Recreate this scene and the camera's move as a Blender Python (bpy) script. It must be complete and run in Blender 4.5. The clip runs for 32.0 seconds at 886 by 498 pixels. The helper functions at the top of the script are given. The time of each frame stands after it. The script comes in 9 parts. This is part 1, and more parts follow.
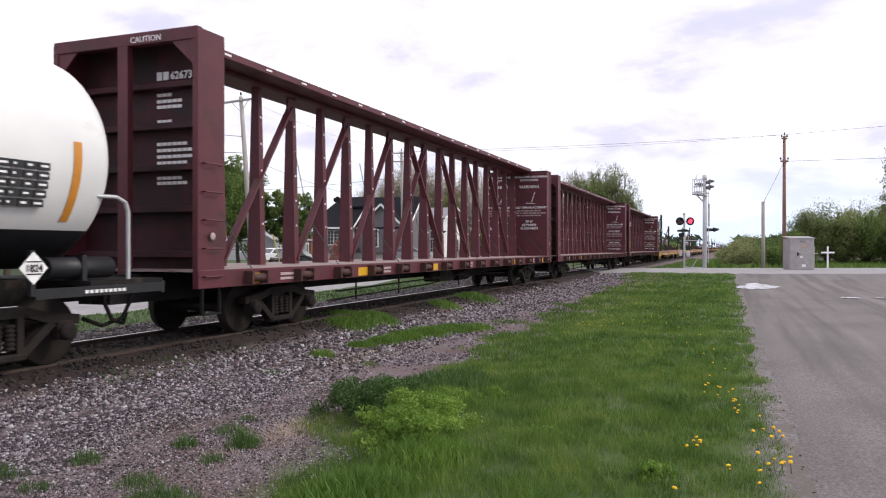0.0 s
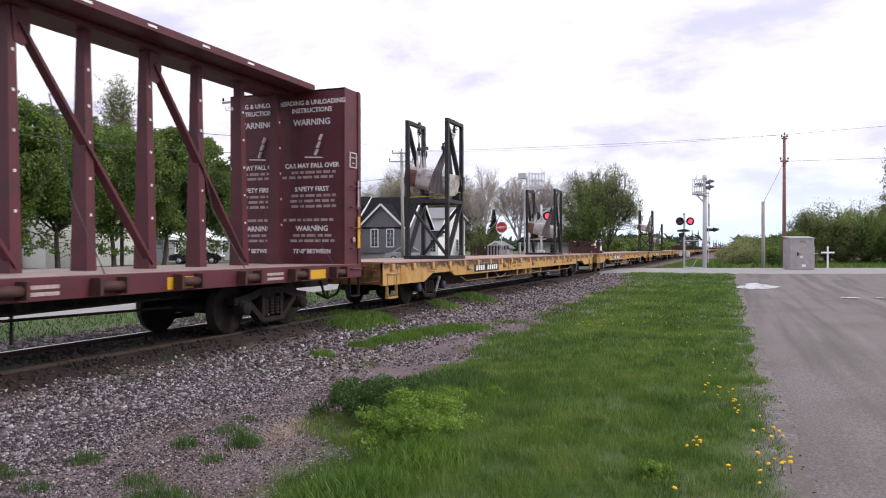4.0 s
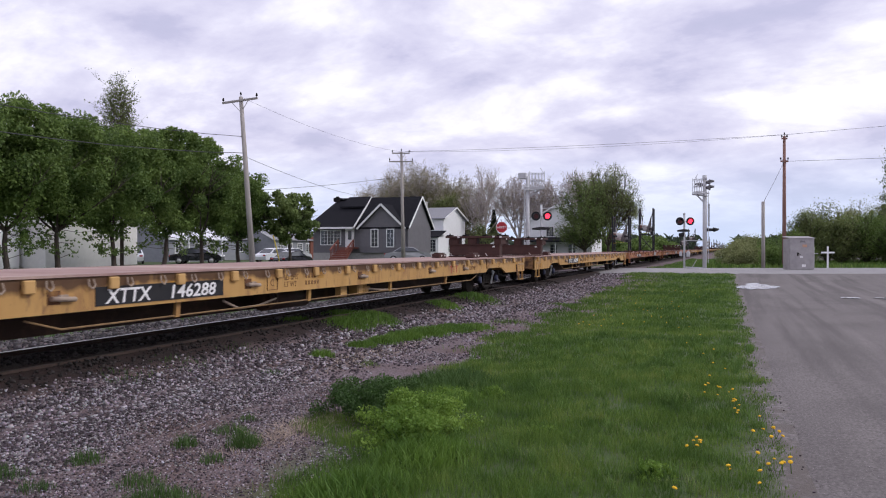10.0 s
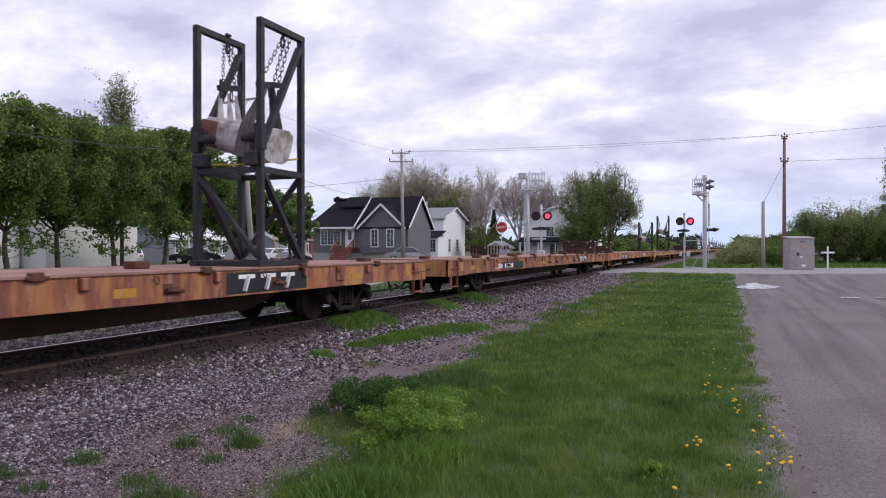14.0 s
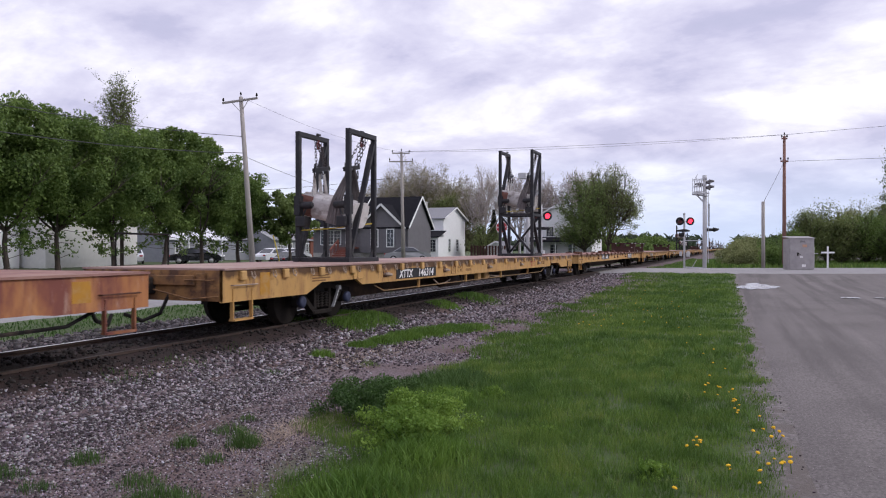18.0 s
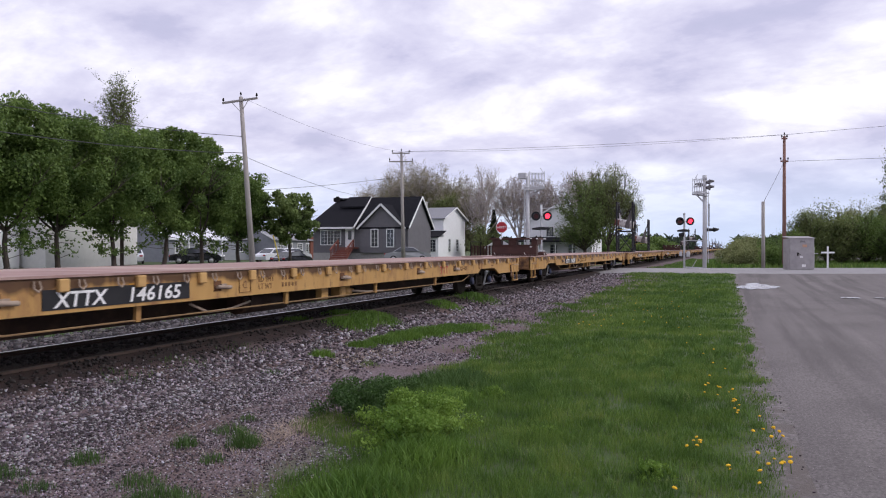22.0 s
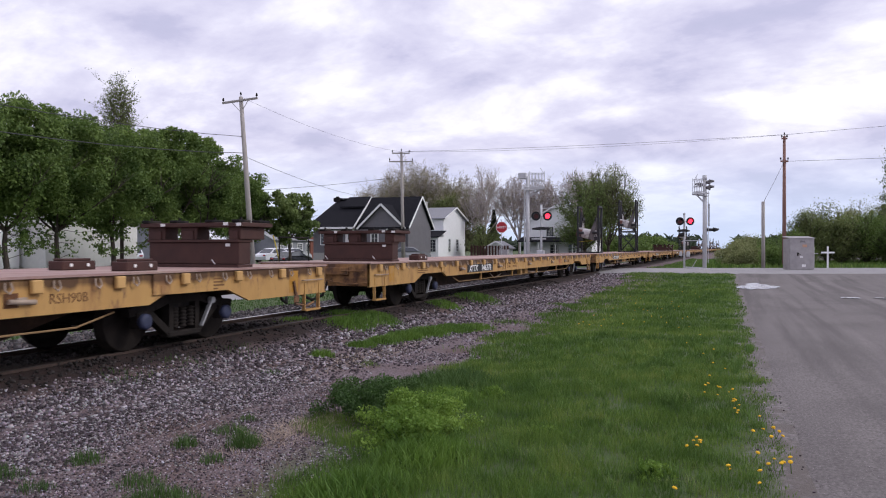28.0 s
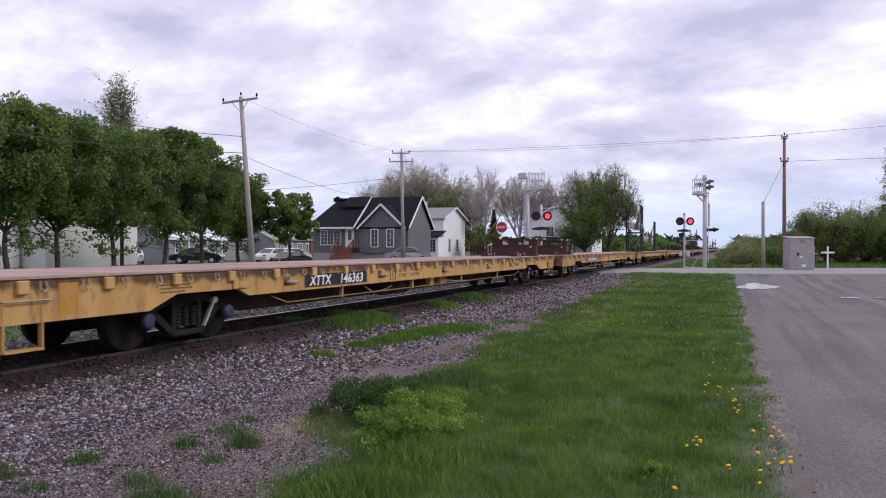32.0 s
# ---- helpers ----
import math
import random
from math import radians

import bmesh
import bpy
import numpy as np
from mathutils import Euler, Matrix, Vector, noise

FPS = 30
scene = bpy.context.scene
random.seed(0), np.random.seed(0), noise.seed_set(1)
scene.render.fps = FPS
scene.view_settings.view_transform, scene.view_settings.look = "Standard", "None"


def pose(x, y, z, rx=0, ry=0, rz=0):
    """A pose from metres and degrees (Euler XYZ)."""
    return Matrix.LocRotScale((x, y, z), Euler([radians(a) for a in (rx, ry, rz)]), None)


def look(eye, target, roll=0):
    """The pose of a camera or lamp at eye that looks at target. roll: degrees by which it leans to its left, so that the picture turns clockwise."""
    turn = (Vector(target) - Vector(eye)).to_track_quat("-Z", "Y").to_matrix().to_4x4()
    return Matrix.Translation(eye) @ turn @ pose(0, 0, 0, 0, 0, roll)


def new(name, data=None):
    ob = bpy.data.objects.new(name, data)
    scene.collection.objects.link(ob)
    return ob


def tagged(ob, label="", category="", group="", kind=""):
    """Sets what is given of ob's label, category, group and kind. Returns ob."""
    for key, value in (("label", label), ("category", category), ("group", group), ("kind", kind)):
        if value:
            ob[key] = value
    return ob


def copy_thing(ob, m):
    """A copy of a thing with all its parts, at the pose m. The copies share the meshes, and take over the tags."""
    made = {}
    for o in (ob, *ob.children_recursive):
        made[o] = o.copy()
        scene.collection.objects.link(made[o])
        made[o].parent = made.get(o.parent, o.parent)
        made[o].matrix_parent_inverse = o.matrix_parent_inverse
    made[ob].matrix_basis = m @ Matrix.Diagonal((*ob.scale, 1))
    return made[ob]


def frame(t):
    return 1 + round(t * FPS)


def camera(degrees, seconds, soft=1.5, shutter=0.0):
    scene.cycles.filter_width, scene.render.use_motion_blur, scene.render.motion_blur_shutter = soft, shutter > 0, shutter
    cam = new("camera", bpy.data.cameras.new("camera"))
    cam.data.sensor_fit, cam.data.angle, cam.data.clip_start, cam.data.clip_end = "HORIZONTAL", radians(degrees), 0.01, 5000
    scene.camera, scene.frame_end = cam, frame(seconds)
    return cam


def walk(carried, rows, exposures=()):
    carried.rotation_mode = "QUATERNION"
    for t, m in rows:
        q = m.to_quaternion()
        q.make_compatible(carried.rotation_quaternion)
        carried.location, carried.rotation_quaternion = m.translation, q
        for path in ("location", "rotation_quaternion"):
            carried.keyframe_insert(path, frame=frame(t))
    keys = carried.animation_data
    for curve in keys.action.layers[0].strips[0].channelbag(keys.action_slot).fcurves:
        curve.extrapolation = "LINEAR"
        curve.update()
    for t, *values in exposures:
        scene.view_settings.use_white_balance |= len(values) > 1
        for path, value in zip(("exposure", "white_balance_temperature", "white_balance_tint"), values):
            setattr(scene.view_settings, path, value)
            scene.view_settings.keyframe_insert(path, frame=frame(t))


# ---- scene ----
# The railway runs along +x; the rail heads lie at z = 0 and the track's centre line at y = 8.74.
TRACK_Y = 8.74
SPEED = 16.63            # metres a second, towards -x
EYE = (0.0, 0.0, 1.444)
cam = camera(60.48, 32.0, soft=1.1, shutter=0.06)
VIEW = look(EYE, (0.9336 * 100, 0.3584 * 100, 1.444 - 0.11))
walk(cam, [(0.0, VIEW), (32.0, VIEW)], exposures=[(0.0, 0.46, 6700, 5), (3.5, 0.52, 6700, 5), (5.5, 0.0, 6300, 10), (32.0, 0.0, 6300, 10)])

# ---- sky and sun ----
SUN_ELEVATION, SUN_AZIMUTH = 38.0, -72.0
world = bpy.data.worlds.new("overcast_sky")
scene.world = world
world.use_nodes = True
wn, wl = world.node_tree.nodes, world.node_tree.links
wn.clear()
w_out = wn.new("ShaderNodeOutputWorld")
w_bg = wn.new("ShaderNodeBackground")
w_sky = wn.new("ShaderNodeTexSky")
w_sky.sky_type, w_sky.sun_disc = "NISHITA", False
w_sky.sun_elevation, w_sky.sun_rotation = radians(SUN_ELEVATION), radians(90 - SUN_AZIMUTH)
w_sky.air_density, w_sky.dust_density = 1.0, 2.0
w_co = wn.new("ShaderNodeTexCoord")
w_sep = wn.new("ShaderNodeSeparateXYZ")
wl.new(w_co.outputs["Generated"], w_sep.inputs[0])
w_up = wn.new("ShaderNodeMath"); w_up.operation = "MAXIMUM"; w_up.inputs[1].default_value = 0.0
wl.new(w_sep.outputs["Z"], w_up.inputs[0])
w_add = wn.new("ShaderNodeMath"); w_add.operation = "ADD"; w_add.inputs[1].default_value = 0.34
wl.new(w_up.outputs[0], w_add.inputs[0])
w_flat = wn.new("ShaderNodeCombineXYZ")
for axis in "XY":
    w_div = wn.new("ShaderNodeMath"); w_div.operation = "DIVIDE"
    wl.new(w_sep.outputs[axis], w_div.inputs[0]); wl.new(w_add.outputs[0], w_div.inputs[1])
    wl.new(w_div.outputs[0], w_flat.inputs[axis])
w_noise = wn.new("ShaderNodeTexNoise")
w_noise.inputs["Scale"].default_value, w_noise.inputs["Detail"].default_value = 2.7, 9.0
w_noise.inputs["Roughness"].default_value, w_noise.inputs["Distortion"].default_value = 0.57, 0.15
w_map = wn.new("ShaderNodeMapping")
w_map.inputs["Location"].default_value = (5.1, 2.3, 0.0)
w_map.inputs["Rotation"].default_value = (0, 0, radians(21))
w_map.inputs["Scale"].default_value = (1.15, 0.85, 1.0)
wl.new(w_flat.outputs[0], w_map.inputs["Vector"]); wl.new(w_map.outputs[0], w_noise.inputs["Vector"])
w_ramp = wn.new("ShaderNodeValToRGB")
w_ramp.color_ramp.elements[0].position, w_ramp.color_ramp.elements[0].color = 0.37, (0.65, 0.62, 0.82, 1)
w_ramp.color_ramp.elements[1].position, w_ramp.color_ramp.elements[1].color = 0.61, (1.13, 1.095, 1.17, 1)
mid = w_ramp.color_ramp.elements.new(0.49); mid.color = (0.83, 0.795, 0.955, 1)
wl.new(w_noise.outputs["Fac"], w_ramp.inputs["Fac"])
w_dim = wn.new("ShaderNodeMix"); w_dim.data_type = "RGBA"; w_dim.blend_type = "MULTIPLY"
w_dim.inputs["Factor"].default_value = 1.0
w_dim.inputs["B"].default_value = (0.10, 0.10, 0.10, 1)
wl.new(w_sky.outputs[0], w_dim.inputs["A"])
w_cover = wn.new("ShaderNodeMapRange")
w_cover.inputs["From Min"].default_value, w_cover.inputs["From Max"].default_value = 0.30, 0.42
w_cover.inputs["To Min"].default_value, w_cover.inputs["To Max"].default_value = 0.80, 0.97
wl.new(w_noise.outputs["Fac"], w_cover.inputs["Value"])
w_mix = wn.new("ShaderNodeMix"); w_mix.data_type = "RGBA"
wl.new(w_cover.outputs[0], w_mix.inputs["Factor"])
wl.new(w_dim.outputs["Result"], w_mix.inputs["A"]); wl.new(w_ramp.outputs["Color"], w_mix.inputs["B"])
# the cloud sheet thins to pale blue towards the horizon
w_low = wn.new("ShaderNodeMapRange")
w_low.inputs["From Min"].default_value, w_low.inputs["From Max"].default_value = 0.02, 0.13
w_low.inputs["To Min"].default_value, w_low.inputs["To Max"].default_value = 0.80, 0.0
wl.new(w_sep.outputs["Z"], w_low.inputs["Value"])
w_hor = wn.new("ShaderNodeMix"); w_hor.data_type = "RGBA"
w_hor.inputs["B"].default_value = (0.63, 0.735, 0.96, 1)
wl.new(w_low.outputs[0], w_hor.inputs["Factor"]); wl.new(w_mix.outputs["Result"], w_hor.inputs["A"])
wl.new(w_hor.outputs["Result"], w_bg.inputs["Color"])
w_bg.inputs["Strength"].default_value = 1.0
wl.new(w_bg.outputs[0], w_out.inputs["Surface"])

sun = new("sun", bpy.data.lights.new("sun", "SUN"))
sun.data.energy, sun.data.angle, sun.data.color = 1.5, radians(16), (1.0, 0.96, 0.90)
sun.matrix_world = look((math.cos(radians(SUN_AZIMUTH)) * 60, math.sin(radians(SUN_AZIMUTH)) * 60,
                         math.tan(radians(SUN_ELEVATION)) * 60), (0, 0, 0))


# ---- materials ----
def mat(name, a, b, scale=4.0, rough=0.7, metal=0.0, bump=0.15, bump_scale=None, wear=None, wear_scale=1.2,
        wear_edge=0.58, vary=0.0, spec=0.4, stretch=(1, 1, 1), coat=0.0, soil=None, drip=None):
    """A surface with grain between the colours a and b, patches of wear, and relief."""
    m = bpy.data.materials.new(name)
    m.use_nodes = True
    n, l = m.node_tree.nodes, m.node_tree.links
    p = n["Principled BSDF"]
    co = n.new("ShaderNodeTexCoord")
    mp = n.new("ShaderNodeMapping"); mp.inputs["Scale"].default_value = stretch
    l.new(co.outputs["Object"], mp.inputs["Vector"])
    fine = n.new("ShaderNodeTexNoise")
    fine.inputs["Scale"].default_value, fine.inputs["Detail"].default_value = scale, 5.0
    l.new(mp.outputs[0], fine.inputs["Vector"])
    ramp = n.new("ShaderNodeMapRange")
    ramp.inputs["From Min"].default_value, ramp.inputs["From Max"].default_value = 0.3, 0.7
    l.new(fine.outputs["Fac"], ramp.inputs["Value"])
    mix = n.new("ShaderNodeMix"); mix.data_type = "RGBA"
    mix.inputs["A"].default_value, mix.inputs["B"].default_value = (*a, 1), (*b, 1)
    l.new(ramp.outputs[0], mix.inputs["Factor"])
    colour = mix.outputs["Result"]
    if wear:
        big = n.new("ShaderNodeTexNoise")
        big.inputs["Scale"].default_value, big.inputs["Detail"].default_value = wear_scale, 8.0
        big.inputs["Roughness"].default_value = 0.65
        l.new(mp.outputs[0], big.inputs["Vector"])
        edge = n.new("ShaderNodeMapRange")
        edge.inputs["From Min"].default_value, edge.inputs["From Max"].default_value = wear_edge - 0.07, wear_edge + 0.07
        l.new(big.outputs["Fac"], edge.inputs["Value"])
        worn = n.new("ShaderNodeMix"); worn.data_type = "RGBA"
        worn.inputs["B"].default_value = (*wear, 1)
        l.new(edge.outputs[0], worn.inputs["Factor"]); l.new(colour, worn.inputs["A"])
        colour = worn.outputs["Result"]
    if soil:
        spots = n.new("ShaderNodeTexNoise")
        spots.inputs["Scale"].default_value, spots.inputs["Detail"].default_value = wear_scale * 3.1, 9.0
        spots.inputs["Roughness"].default_value = 0.7
        l.new(mp.outputs[0], spots.inputs["Vector"])
        rim = n.new("ShaderNodeMapRange")
        rim.inputs["From Min"].default_value, rim.inputs["From Max"].default_value = 0.56, 0.66
        rim.inputs["To Max"].default_value = 0.75
        l.new(spots.outputs["Fac"], rim.inputs["Value"])
        soiled = n.new("ShaderNodeMix"); soiled.data_type = "RGBA"
        soiled.inputs["B"].default_value = (*soil, 1)
        l.new(rim.outputs[0], soiled.inputs["Factor"]); l.new(colour, soiled.inputs["A"])
        colour = soiled.outputs["Result"]
    if drip:
        # rust that has run down from an upper edge in uneven streaks
        tint, z0, z1 = drip
        dp = n.new("ShaderNodeMapping"); dp.inputs["Scale"].default_value = (2.4, 1.0, 0.25)
        l.new(co.outputs["Object"], dp.inputs["Vector"])
        runs = n.new("ShaderNodeTexNoise")
        runs.inputs["Scale"].default_value, runs.inputs["Detail"].default_value = 1.6, 6.0
        l.new(dp.outputs[0], runs.inputs["Vector"])
        zed = n.new("ShaderNodeSeparateXYZ"); l.new(co.outputs["Object"], zed.inputs[0])
        high = n.new("ShaderNodeMapRange")
        high.inputs["From Min"].default_value, high.inputs["From Max"].default_value = z0, z1
        high.inputs["To Min"].default_value, high.inputs["To Max"].default_value = -0.25, 0.42
        high.clamp = True
        l.new(zed.outputs["Z"], high.inputs["Value"])
        total = n.new("ShaderNodeMath"); total.operation = "ADD"
        l.new(runs.outputs["Fac"], total.inputs[0]); l.new(high.outputs[0], total.inputs[1])
        cut = n.new("ShaderNodeMapRange")
        cut.inputs["From Min"].default_value, cut.inputs["From Max"].default_value = 0.62, 0.86
        cut.inputs["To Max"].default_value = 0.9
        l.new(total.outputs[0], cut.inputs["Value"])
        ran = n.new("ShaderNodeMix"); ran.data_type = "RGBA"
        ran.inputs["B"].default_value = (*tint, 1)
        l.new(cut.outputs[0], ran.inputs["Factor"]); l.new(colour, ran.inputs["A"])
        colour = ran.outputs["Result"]
    if vary:
        info = n.new("ShaderNodeObjectInfo")
        hsv = n.new("ShaderNodeHueSaturation")
        val = n.new("ShaderNodeMapRange")
        val.inputs["To Min"].default_value, val.inputs["To Max"].default_value = 1 - vary, 1 + vary
        l.new(info.outputs["Random"], val.inputs["Value"])
        l.new(val.outputs[0], hsv.inputs["Value"]); l.new(colour, hsv.inputs["Color"])
        colour = hsv.outputs["Color"]
    l.new(colour, p.inputs["Base Color"])
    p.inputs["Roughness"].default_value, p.inputs["Metallic"].default_value = rough, metal
    p.inputs["Specular IOR Level"].default_value = spec
    p.inputs["Coat Weight"].default_value = coat
    if bump:
        bp = n.new("ShaderNodeBump")
        bp.inputs["Strength"].default_value, bp.inputs["Distance"].default_value = bump, 0.02
        bn = n.new("ShaderNodeTexNoise")
        bn.inputs["Scale"].default_value, bn.inputs["Detail"].default_value = bump_scale or scale * 3, 4.0
        l.new(mp.outputs[0], bn.inputs["Vector"])
        l.new(bn.outputs["Fac"], bp.inputs["Height"]); l.new(bp.outputs[0], p.inputs["Normal"])
    return m


def leafy(name, a, b, spread=0.5, shine=0.3):
    """Foliage whose pieces differ one by one between the colours a and b, and let some light through."""
    m = bpy.data.materials.new(name)
    m.use_nodes = True
    n, l = m.node_tree.nodes, m.node_tree.links
    p = n["Principled BSDF"]
    geo = n.new("ShaderNodeNewGeometry")
    co = n.new("ShaderNodeTexCoord")
    big = n.new("ShaderNodeTexNoise"); big.inputs["Scale"].default_value = spread
    l.new(co.outputs["Object"], big.inputs["Vector"])
    av = n.new("ShaderNodeMath"); av.operation = "MULTIPLY_ADD"
    l.new(geo.outputs["Random Per Island"], av.inputs[0]); av.inputs[1].default_value = 0.40
    sh = n.new("ShaderNodeMath"); sh.operation = "MULTIPLY_ADD"
    l.new(big.outputs["Fac"], sh.inputs[0]); sh.inputs[1].default_value = 1.9; sh.inputs[2].default_value = -0.65
    l.new(sh.outputs[0], av.inputs[2])
    mix = n.new("ShaderNodeMix"); mix.data_type = "RGBA"
    mix.inputs["A"].default_value, mix.inputs["B"].default_value = (*a, 1), (*b, 1)
    l.new(av.outputs[0], mix.inputs["Factor"])
    l.new(mix.outputs["Result"], p.inputs["Base Color"])
    p.inputs["Roughness"].default_value, p.inputs["Specular IOR Level"].default_value = 0.6, shine
    tr = n.new("ShaderNodeBsdfTranslucent")
    l.new(mix.outputs["Result"], tr.inputs["Color"])
    ms = n.new("ShaderNodeMixShader"); ms.inputs["Fac"].default_value = 0.36
    l.new(p.outputs[0], ms.inputs[1]); l.new(tr.outputs[0], ms.inputs[2])
    l.new(ms.outputs[0], n["Material Output"].inputs["Surface"])
    return m


def glow(name, colour, strength):
    m = bpy.data.materials.new(name)
    m.use_nodes = True
    p = m.node_tree.nodes["Principled BSDF"]
    p.inputs["Base Color"].default_value = (*colour, 1)
    p.inputs["Emission Color"].default_value = (*colour, 1)
    p.inputs["Emission Strength"].default_value = strength
    return m


